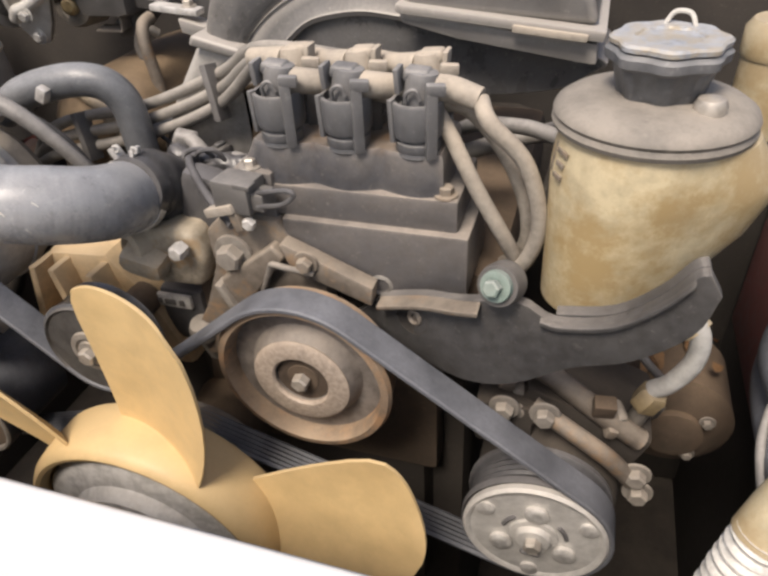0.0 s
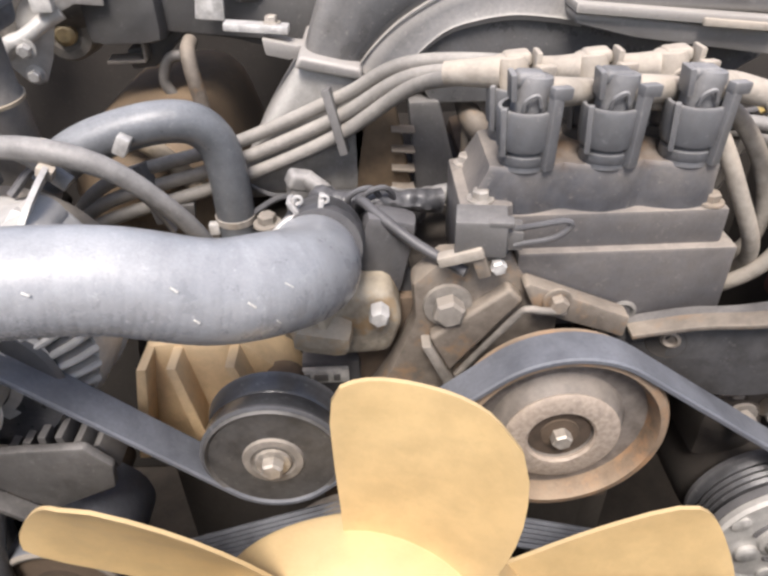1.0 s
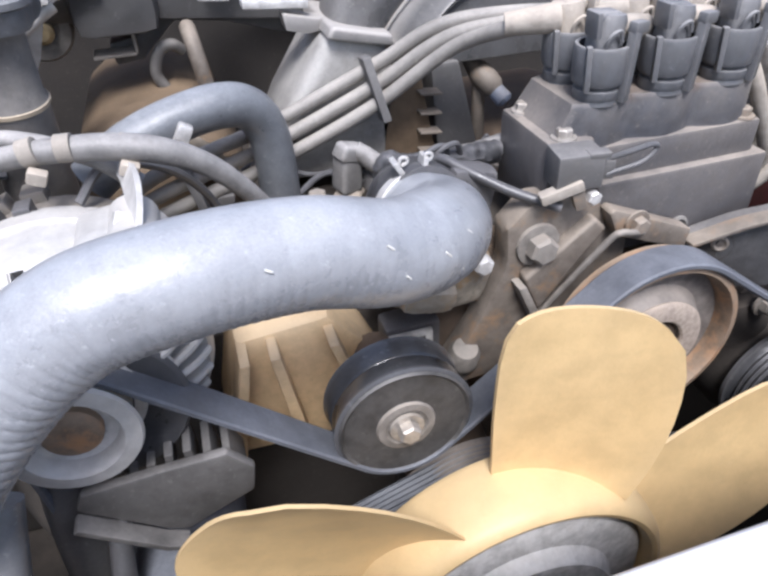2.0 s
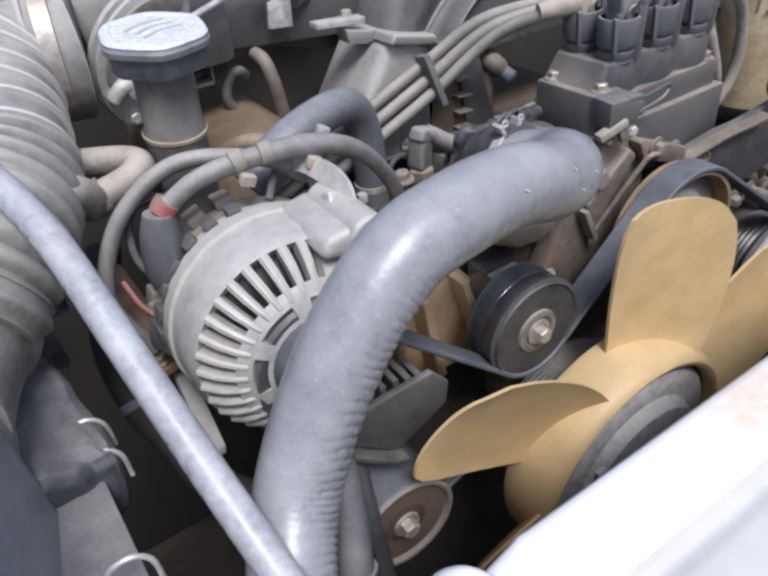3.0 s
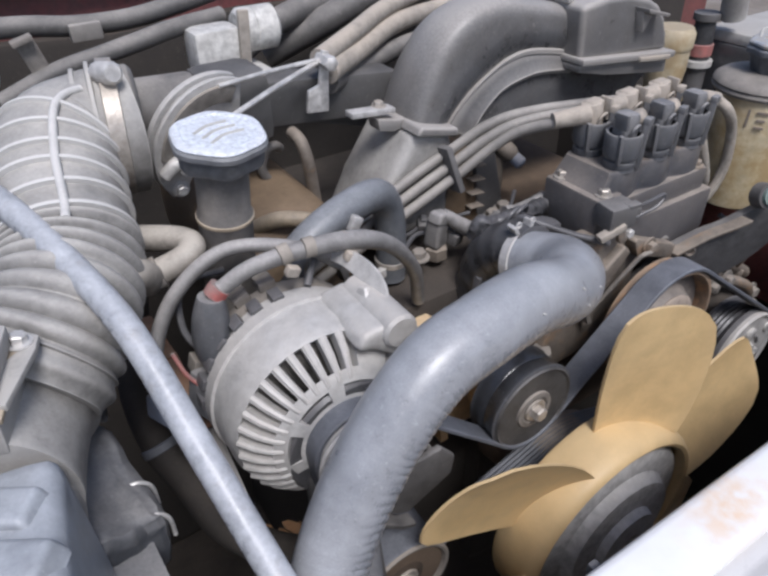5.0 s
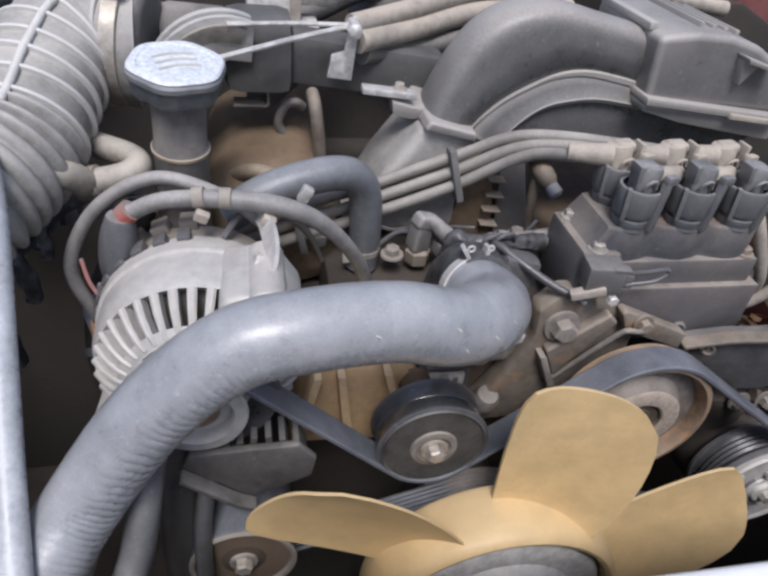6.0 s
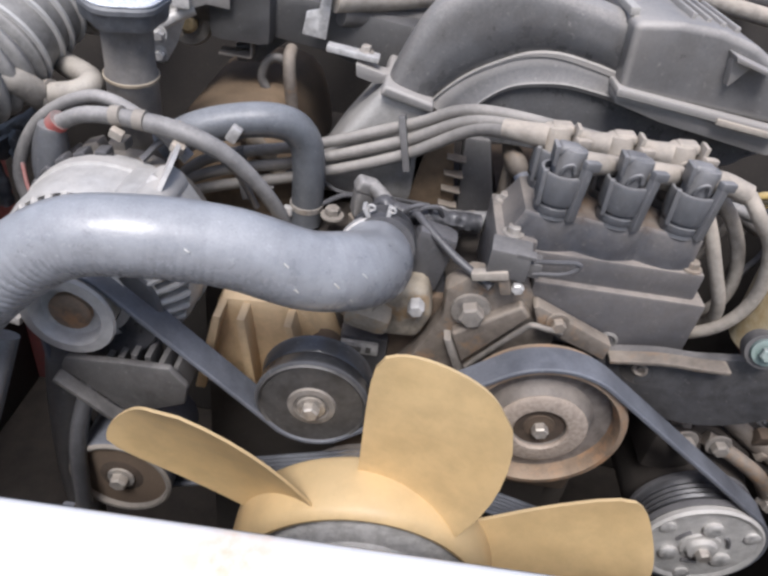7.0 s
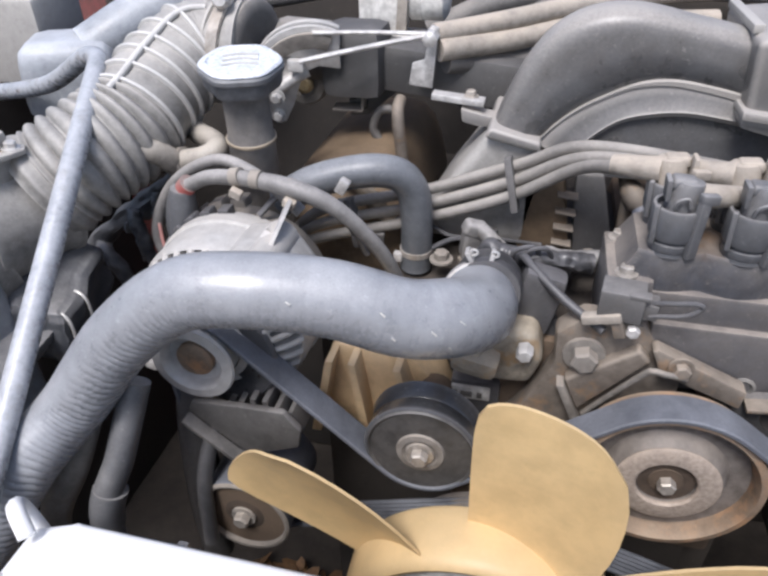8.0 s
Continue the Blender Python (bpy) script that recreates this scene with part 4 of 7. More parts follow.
def boot(e, x, y, side, pale):
    """A coil boot: ribbed foot, wide barrel with an open rim, a hooded stem, side rails and ears."""
    z, front = 1.0845, y < 0.35
    m = boot_rubber if front else pale
    b = part("boot", turned(B(), (x, y, z), "z", [(0.0115, 0), (0.0126, 0.001), (0.0122, 0.0035), (0.0128, 0.0045), (0.0126, 0.0085), (0.0112, 0.0095), (0.0112, 0.0108), (0.0138, 0.0118), (0.0146, 0.015), (0.0148, 0.030), (0.0143, 0.0315), (0.0125, 0.0315), (0.0122, 0.027), (0.006, 0.027)], 28), boot_rubber, e)
    hood = turned(B(), (x + 0.001 * side, y + 0.001, z + 0.026), (0.1 * side, 0.05, 1), [(0.0098, 0), (0.0096, 0.016), (0.0084, 0.0195), (0.004, 0.0205)], 22)
    part("stem", hood, m, b)
    part("loop", tube(B(), [(x - 0.004, y - 0.0088, z + 0.03), (x - 0.0035, y - 0.0108, z + 0.037), (x + 0.0015, y - 0.0112, z + 0.0395), (x + 0.004, y - 0.0102, z + 0.034)], 0.0012, 6, 5), m, b)
    part("hood", block(B(), (x, y + 0.002, z + 0.044), (0.0155, 0.013, 0.007), 0.0028, (0, 4 * side, 0), 0.9, 3), m, b)
    part("rail", block(B(), (x + 0.0102, y - 0.0108, z + 0.0205), (0.0062, 0.0052, 0.037), 0.0011, (2, 0, 28)), boot_rubber, b)
    part("hook", block(B(), (x + 0.0125, y - 0.0105, z + 0.0405), (0.0105, 0.006, 0.006), 0.0014, (0, 4, 18)), m, b)
    part("slider", block(B(), (x - 0.0122, y - 0.0078, z + 0.021), (0.003, 0.0045, 0.024), 0.0008, (0, -3, -20)), boot_rubber, b)
    part("ear", block(B(), (x - 0.0092 * side, y - 0.003, z + 0.0425), (0.003, 0.012, 0.013), 0.001, (0, -4 * side, 0)), m, b)
    return b


def ignition_leads():
    group = "ignition leads on the coil pack"
    main = [(-0.409, 0.42, 1.03), (-0.3285, 0.44, 1.046), (-0.254, 0.438, 1.076), (-0.205, 0.418, 1.108)]
    for k, x in enumerate(XS):
        e = base("ignition_lead", (x, YR, 1.082), "dusty pale grey ignition lead with a rubber coil boot", "ignition lead", group)
        b = boot(e, x, YR, -1, pale_boot)
        d = k - 1
        line = [(px + 0.004 * d, py + 0.004 * d, pz + 0.0125 * d * f) for (px, py, pz), f in zip(main, (1.0, 1.0, 1.0, 0.55))]
        line = [(-0.455 + 0.01 * d, 0.42, 0.99 + 0.01 * d)] + line
        line += [(x - 0.03, 0.382 + (0.006 if k else 0), 1.118), (x - 0.012, YR + 0.002, 1.121), (x, YR, 1.121)]
        part("cable", tube(B(), line, 0.0046, 12), wire_jacket, e)
        sleeve = [(x - 0.036, 0.385 + (0.006 if k else 0), 1.1195), (x - 0.022, 0.379, 1.121), (x - 0.008, YR, 1.122)]
        part("sleeve", tube(B(), sleeve, lambda s: 0.0062 + 0.0022 * s, 14), pale_boot, e, "cream dusty lead sleeve")
    right = [[(-0.03, 0.334, 1.108), (-0.01, 0.337, 1.085), (0.0, 0.339, 1.05), (-0.006, 0.342, 1.02), (-0.022, 0.351, 0.998), (-0.04, 0.375, 0.975)],
             [(-0.055, 0.345, 1.098), (-0.036, 0.341, 1.064), (-0.017, 0.345, 1.028), (-0.012, 0.361, 1.002), (-0.03, 0.39, 0.97)],
             [(-0.045, 0.358, 1.105), (-0.02, 0.357, 1.075), (-0.008, 0.358, 1.04), (-0.012, 0.365, 1.01), (-0.035, 0.385, 0.98)]]
    for k, x in enumerate(XS):
        e = base("ignition_lead", (x, YF, 1.082), "grey ignition lead curving down from its dark coil boot", "ignition lead", group)
        boot(e, x, YF, 1, pale_boot)
        nxt = XS[k + 1] if k < 2 else -0.035
        sleeve = [(x + 0.006, YF + 0.001, 1.1215), (x + 0.018, YF + 0.004, 1.1205), (x + 0.034, YF + 0.004 + (0.01 if k < 2 else -0.003), 1.117)]
        part("sleeve", tube(B(), sleeve, lambda s: 0.0078 - 0.0014 * s, 14), pale_boot, e, "cream dusty lead sleeve")
        line = [sleeve[-1]] + ([(nxt, 0.356, 1.114)] if k < 2 else []) + ([(-0.071, 0.356, 1.109)] if k == 0 else []) + right[(2, 1, 0)[k]]
        part("cable", tube(B(), line, 0.0047, 12), pale_boot, e)
    e = base("lead_separator", (-0.252, 0.44, 1.06), "dark plastic comb holding three ignition leads", "cable clip")
    part("comb", block(B(), (-0.376, 0.422, 1.036), (0.0055, 0.016, 0.04), 0.0012, (-12, -14, 0)), black_plastic, base("lead_separator", (-0.376, 0.4, 1.03), "dark plastic comb low on the three ignition leads", "cable clip"))
    part("comb", block(B(), (-0.2535, 0.4335, 1.076), (0.0055, 0.016, 0.042), 0.0012, (-12, -14, 0)), black_plastic, e)


coil_pack(), ignition_leads()


# ---- intake plenum ----
def loft(bm, rings):
    """A skin over closed rings of places, closed at both ends."""
    made = [[bm.verts.new(q) for q in ring] for ring in rings]
    for a, b in zip(made, made[1:]):
        for k in range(len(a)):
            bm.faces.new((a[k], a[(k + 1) % len(a)], b[(k + 1) % len(a)], b[k]))
    bm.faces.new(made[0][::-1])
    bm.faces.new(made[-1])
    return bm


def plenum():
    e = base("intake_plenum", (-0.14, 0.5, 1.05), "dusty black plastic intake plenum with a curved runner", "intake manifold")
    top = rounded([(-0.277, 1.1), (-0.2665, 1.1305), (-0.2535, 1.1585), (-0.236, 1.181), (-0.2115, 1.1945), (-0.18, 1.1975), (-0.1375, 1.1895), (-0.1, 1.182)], 6)
    low = rounded([(-0.24, 1.099), (-0.2275, 1.114), (-0.213, 1.127), (-0.195, 1.138), (-0.175, 1.147), (-0.1516, 1.15), (-0.125, 1.1465), (-0.1, 1.141)], 6)
    brim = rounded([(-0.216, 1.088), (-0.206, 1.104), (-0.195, 1.1155), (-0.181, 1.125), (-0.163, 1.13), (-0.1405, 1.1325), (-0.115, 1.13), (-0.098, 1.127)], 6)
    side = rounded([(0.0, 0.4635), (0.12, 0.46), (0.35, 0.4575), (0.6, 0.458), (0.8, 0.4595), (0.92, 0.4635), (0.98, 0.470), (1.0, 0.479), (0.98, 0.494), (0.9, 0.51), (0.72, 0.527), (0.4, 0.54), (0.0, 0.545)], 3)
    part("runner", loft(B(), [[(a[0] + (b[0] - a[0]) * u, y, a[1] + (b[1] - a[1]) * u) for u, y in side] for a, b in zip(low, top)]), plenum_plastic, e)
    bead = [[(a[0] + 0.003 * math.cos(t), 0.4618 + 0.003 * math.sin(t), a[1] + 0.003 * math.cos(t)) for t in (0, 1.05, 2.1, 3.14, 4.2, 5.25)] for a in low]
    part("seam", loft(B(), bead), plenum_plastic, e, "raised moulding seam")
    lip = [[(a[0], 0.48, a[1] + 0.001), (a[0], 0.4615, a[1] + 0.001), ((a[0] + b[0]) / 2, 0.4595, (a[1] + b[1]) / 2), (b[0], 0.4565, b[1] + 0.0008), (b[0] + 0.0004, 0.4555, b[1] - 0.001), (b[0] + 0.0006, 0.458, b[1] - 0.0045), (a[0] + 0.002, 0.48, a[1] - 0.01)] for a, b in zip(low, brim)]
    part("flange", loft(B(), lip), plenum_plastic, e, "dusty sloping flange")
    under = [(-0.204, 1.099), (-0.181, 1.1225), (-0.14, 1.1295), (-0.062, 1.1175), (0.022, 1.1045), (0.0137, 1.0926), (-0.002, 1.083), (-0.06, 1.075), (-0.19, 1.075)]
    part("underside", plate(B(), rounded(under), 0.4625, 0.54, 0.012, seg=4), plenum_plastic, e, "dusty black lower shell")
    lid = [(-0.106, 1.138), (-0.11, 1.186), (-0.08, 1.1895), (-0.05, 1.1885), (-0.0229, 1.182), (-0.006, 1.173), (0.006, 1.16), (0.013, 1.145), (0.0175, 1.13)]
    cover = part("cover", plate(B(), lid, 0.44, 0.548, 0.006, seg=3), plenum_plastic, e)
    part("rim", plate(B(), [(-0.1095, 1.1425), (-0.1095, 1.1365), (0.021, 1.1225), (0.0225, 1.129)], 0.432, 0.548, 0.0018), plenum_plastic, cover)
    part("rim", plate(B(), [(-0.109, 1.136), (-0.07, 1.1315), (0.018, 1.1205), (0.019, 1.107), (0.006, 1.1085), (-0.07, 1.12), (-0.107, 1.129)], 0.4375, 0.53, 0.003), plenum_plastic, cover)
    for k in range(4):
        part("rib", block(B(), (-0.066 + 0.011 * k, 0.5, 1.1895 - 0.0016 * k), (0.0035, 0.08, 0.007), 0.001, (0, 8, 0)), plenum_plastic, cover)
    part("ridge", block(B(), (-0.108, 0.5, 1.1885), (0.007, 0.085, 0.006), 0.0015, (0, -4, 0)), duct_rubber, cover, "pale dusty top ridge")
    part("catch", plate(B(), [(-0.0425, 1.1775), (-0.0105, 1.169), (-0.0125, 1.1665), (-0.041, 1.1735)], 0.424, 0.4412, 0.001), plenum_plastic, cover)
    part("catch", plate(B(), [(-0.041, 1.174), (-0.026, 1.17), (-0.037, 1.155)], 0.431, 0.4408, 0.0008), plenum_plastic, cover)
    part("catch", block(B(), (-0.011, 0.4315, 1.1275), (0.046, 0.004, 0.0045), 0.0012, (0, 6, 0)), pale_boot, cover, "pale scuffed catch")
    part("collar", plate(B(), [(-0.2785, 1.1055), (-0.2745, 1.1135), (-0.236, 1.1045), (-0.235, 1.096)], 0.4475, 0.545, 0.003, seg=3), plenum_plastic, e)
    part("throat", plate(B(), [(-0.275, 1.107), (-0.238, 1.098), (-0.226, 1.06), (-0.235, 1.01), (-0.335, 1.01), (-0.308, 1.06)], 0.455, 0.53, 0.01, seg=3), duct_rubber, e, "pale dusty lower runner")
    part("tab", plate(B(), [(-0.3005, 1.118), (-0.299, 1.107), (-0.284, 1.1035), (-0.266, 1.106), (-0.266, 1.1125), (-0.28, 1.113)], 0.474, 0.492, 0.0018), plenum_plastic, e)


def throttle_gear():
    e = base("throttle_unit", (-0.43, 0.5, 1.1), "grey cast throttle body with a round dusty flange", "throttle body")
    d = (0.05, -1, -0.1)
    face = Vector((0.25, -0.93, -0.25)).normalized()
    across = (-face).cross(Vector((0, 0, 1))).normalized()
    turn = Matrix.Translation((-0.4333, 0.5084, 1.1224)) @ Matrix((across, -face, across.cross(-face))).transposed().to_4x4()

    def sector(r):
        arc = [(r * math.cos(radians(a)), r * math.sin(radians(a))) for a in range(62, 204, 6)]
        return arc + [(-0.039, -0.036), (-0.028, -0.037), (-0.019, -0.02), (-0.008, 0.011), (0.006, 0.017), (0.024, 0.014)]

    part("quadrant", plate(B(), sector(0.0525), -0.007, -0.0035, 0.0012, turn), cast_alloy, e, "pale grooved throttle quadrant")
    part("quadrant", plate(B(), sector(0.0525), 0.001, 0.006, 0.0012, turn), cast_alloy, e)
    part("groove", plate(B(), sector(0.0485), -0.0036, 0.0012, 0.0004, turn), duct_dark, e)
    band = [(k * math.cos(radians(a)), k * math.sin(radians(a))) for k, w in ((0.047, range(66, 186, 6)), (0.034, range(180, 60, -6))) for a in w]
    part("rim_band", plate(B(), band, -0.0095, -0.0065, 0.001, turn), dull_alloy, e)
    bm = block(B(), (-0.402, 0.538, 1.135), (0.055, 0.055, 0.06), 0.012)
    part("body", bm, throttle_black, e)
    part("bore", turned(B(), (-0.44, 0.548, 1.137), "-x", [(0.022, -0.02), (0.026, -0.01), (0.028, 0.03), (0.026, 0.036)], 36), duct_dark, e)
    part("air_rail", block(B(), (-0.325, 0.545, 1.125), (0.16, 0.04, 0.04), 0.008, (0, 6, 0)), throttle_black, e)
    ledge = [(-0.4115, 1.0814), (-0.3925, 1.0833), (-0.3667, 1.1067), (-0.3313, 1.1021), (-0.2635, 1.0817), (-0.2648, 1.0973), (-0.3316, 1.1189), (-0.3729, 1.1217), (-0.394, 1.1), (-0.4127, 1.0972)]
    part("ledge", plate(B(), ledge, 0.538, 0.562, 0.003), throttle_black, e, "dark stepped casting ledge")
    part("stay", block(B(), (-0.4095, 0.531, 1.0925), (0.028, 0.014, 0.002), 0.0006, (8, 0, 0)), dull_alloy, e, "thin folded sheet stay")
    part("stay", block(B(), (-0.395, 0.531, 1.103), (0.002, 0.014, 0.022), 0.0006), dull_alloy, e)
    spot = lambda x, z, y: turn @ Vector((x, y, z))
    part("arm", tube(B(), [spot(-0.046, -0.011, -0.01), spot(-0.04, -0.003, -0.012), spot(-0.031, 0.0, -0.012), spot(-0.016, 0.008, -0.009), spot(-0.004, 0.013, -0.006)], 0.0055, 12), cast_alloy, e)
    for x, z, y in ((-0.031, -0.005, -0.017), (-0.033, -0.029, -0.008)):
        part("bolt", bolt(B(), spot(x, z, y), d, 0.0045), zinc, e)
    part("cable_end", block(B(), spot(-0.012, 0.022, -0.013), (0.014, 0.008, 0.01), 0.002), zinc, e)
    part("motor", turned(B(), (-0.452, 0.54, 1.11), (0.1, -1, 0.1), [(0.02, -0.03), (0.02, 0), (0.018, 0.006), (0.012, 0.007), (0.008, 0.004)], 24), dull_alloy, e, "round idle control motor")
    part("motor_cap", turned(B(), (-0.451, 0.532, 1.1105), (0.1, -1, 0.1), [(0.008, -0.002), (0.0075, 0.003), (0.005, 0.005)], 18), brass, e)

    e = base("cable_bracket", (-0.335, 0.515, 1.1), "white zinc throttle cable bracket with cable ends", "bracket")
    part("upright", plate(B(), [(-0.349, 1.124), (-0.329, 1.122), (-0.325, 1.17), (-0.331, 1.172), (-0.336, 1.145), (-0.346, 1.142)], 0.506, 0.51, 0.001), zinc, e)
    part("foot", block(B(), (-0.3035, 0.481, 1.1235), (0.042, 0.013, 0.005), 0.0012, (0, 5, 0)), zinc, e)
    part("bolt", bolt(B(), (-0.294, 0.4835, 1.1245), "z", 0.0042), bolt_steel, e)
    part("nut", turned(B(), (-0.33, 0.505, 1.164), "-y", [(0.006, -0.008), (0.006, 0.012), (0.003, 0.014)], 6), zinc, e)
    for line, r in (([(-0.43, 0.468, 1.149), (-0.38, 0.49, 1.157), (-0.331, 0.509, 1.164)], 0.0022), ([(-0.425, 0.49, 1.166), (-0.38, 0.5, 1.166), (-0.33, 0.508, 1.165)], 0.0018)):
        thing("throttle_cable", tube(B(), line, r, 8), zinc, "thin bright steel throttle cable", "cable", "throttle cables")
    for line, r, m in (([(-0.33, 0.515, 1.163), (-0.28, 0.55, 1.167), (-0.2, 0.6, 1.175), (-0.08, 0.64, 1.18), (0.1, 0.66, 1.16)], 0.0085, pale_boot),
                       ([(-0.325, 0.51, 1.152), (-0.27, 0.55, 1.153), (-0.2, 0.59, 1.16), (-0.1, 0.62, 1.16)], 0.009, pale_boot),
                       ([(-0.32, 0.52, 1.14), (-0.27, 0.555, 1.134), (-0.2, 0.58, 1.14), (-0.1, 0.6, 1.14)], 0.009, duct_dark),
                       ([(-0.36, 0.66, 1.13), (-0.28, 0.68, 1.16), (-0.15, 0.71, 1.17), (0.1, 0.72, 1.17)], 0.013, duct_dark)):
        thing("sheathed_cable", tube(B(), line, r, 12), m, "dusty tan sheathed control cable running behind the plenum", "cable", "sheathed cables")


plenum(), throttle_gear()


# ---- oil filler and valve cover fittings ----
def oil_filler():
    e = base("oil_filler", (-0.461, 0.431, 1.03), "dusty black oil filler neck with a pale-topped cap", "oil filler")
    c, up = Vector((-0.461, 0.431, 1.03)), Vector((0.048, -0.125, 1)).normalized()
    part("neck", turned(B(), c, up, [(0.0195, 0), (0.0185, 0.069), (0.0191, 0.0712), (0.0191, 0.0748), (0.0176, 0.077), (0.0176, 0.11), (0.0192, 0.119), (0.017, 0.12)], 36), neck_plastic, e)
    part("ring", turned(B(), c, up, [(0.0186, 0.0712), (0.0198, 0.072), (0.0198, 0.074), (0.0186, 0.0748)], 36), tan_hose, e)

    def lobes(a, h):
        return 1.0 + (0.055 * math.cos(6 * a) if h < 0.1265 else 0.035 * math.cos(6 * a))

    cap = part("cap", turned(B(), c, up, [(0.02, 0.1135), (0.026, 0.115), (0.0275, 0.118), (0.0282, 0.126), (0.0303, 0.1275), (0.0303, 0.1305), (0.0285, 0.1325), (0.024, 0.1327)], 60, lobes), cap_plastic, e)
    face = part("cap_face", turned(B(), c, up, [(0.0288, 0.132), (0.0296, 0.1335), (0.0283, 0.135), (0.024, 0.1355), (0.023, 0.1347), (0.017, 0.1347)], 48, lambda a, h: 1 + 0.03 * math.cos(6 * a)), cap_face, cap, "pale cap top, its blue-white partly a painted sky reflection")
    m = Matrix.Translation(c) @ up.to_track_quat("Z", "Y").to_matrix().to_4x4()
    for k in range(3):
        part("mark", tube(B(), [m @ Vector((x, 0.008 * k - 0.008 + y, 0.135)) for x, y in ((-0.013, -0.001), (0, 0.002), (0.013, -0.001))], 0.001, 6, 4), white_plastic, face)


def breather():
    e = base("breather_pipe", (-0.5, 0.405, 1.08), "tan dusty rubber breather elbow beside the filler neck", "pipe")
    part("elbow", tube(B(), [(-0.5440, 0.468, 1.0920), (-0.5170, 0.446, 1.0920), (-0.4930, 0.428, 1.0920), (-0.4860, 0.414, 1.0915), (-0.4950, 0.407, 1.0875), (-0.5200, 0.409, 1.0810)], 0.0092, 18), elbow_rubber, e)
    part("pipe", tube(B(), [(-0.5370, 0.386, 1.0990), (-0.5280, 0.391, 1.0975), (-0.5210, 0.4, 1.0880), (-0.5200, 0.409, 1.0780)], 0.0098, 18), elbow_rubber, e)
    part("band", turned(B(), (-0.5130, 0.408, 1.0830), (1, -0.1, 0.27), [(0.0092, -0.003), (0.0112, -0.0025), (0.0112, 0.0025), (0.0092, 0.003)], 24, hollow=True), dull_alloy, e)


def heater_hose():
    e = base("heater_hose", (-0.325, 0.43, 0.99), "hooked black rubber heater hose with a wire clamp", "hose")
    line = [(-0.428, 0.397, 1.062), (-0.404, 0.4, 1.0775), (-0.3785, 0.405, 1.0855), (-0.3535, 0.411, 1.088), (-0.3365, 0.417, 1.0825), (-0.327, 0.421, 1.067), (-0.324, 0.421, 1.04), (-0.3245, 0.422, 1.0)]
    part("tube", tube(B(), line, 0.0128, 22, 14), dark_hose, e)
    part("clamp", turned(B(), (-0.3243, 0.4217, 1.0165), (0.02, -0.03, 1), [(0.0128, -0.0026), (0.0136, -0.0022), (0.0136, 0.0022), (0.0128, 0.0026)], 28), bolt_steel, e, "narrow steel clamp")
    part("clip", block(B(), (-0.3745, 0.391, 1.0826), (0.008, 0.008, 0.012), 0.0015, (0, 30, 0)), zinc, e, "small white clip")
    part("clip", block(B(), (-0.338, 0.415, 1.012), (0.007, 0.006, 0.008), 0.001), zinc, e)


oil_filler(), breather(), heater_hose()


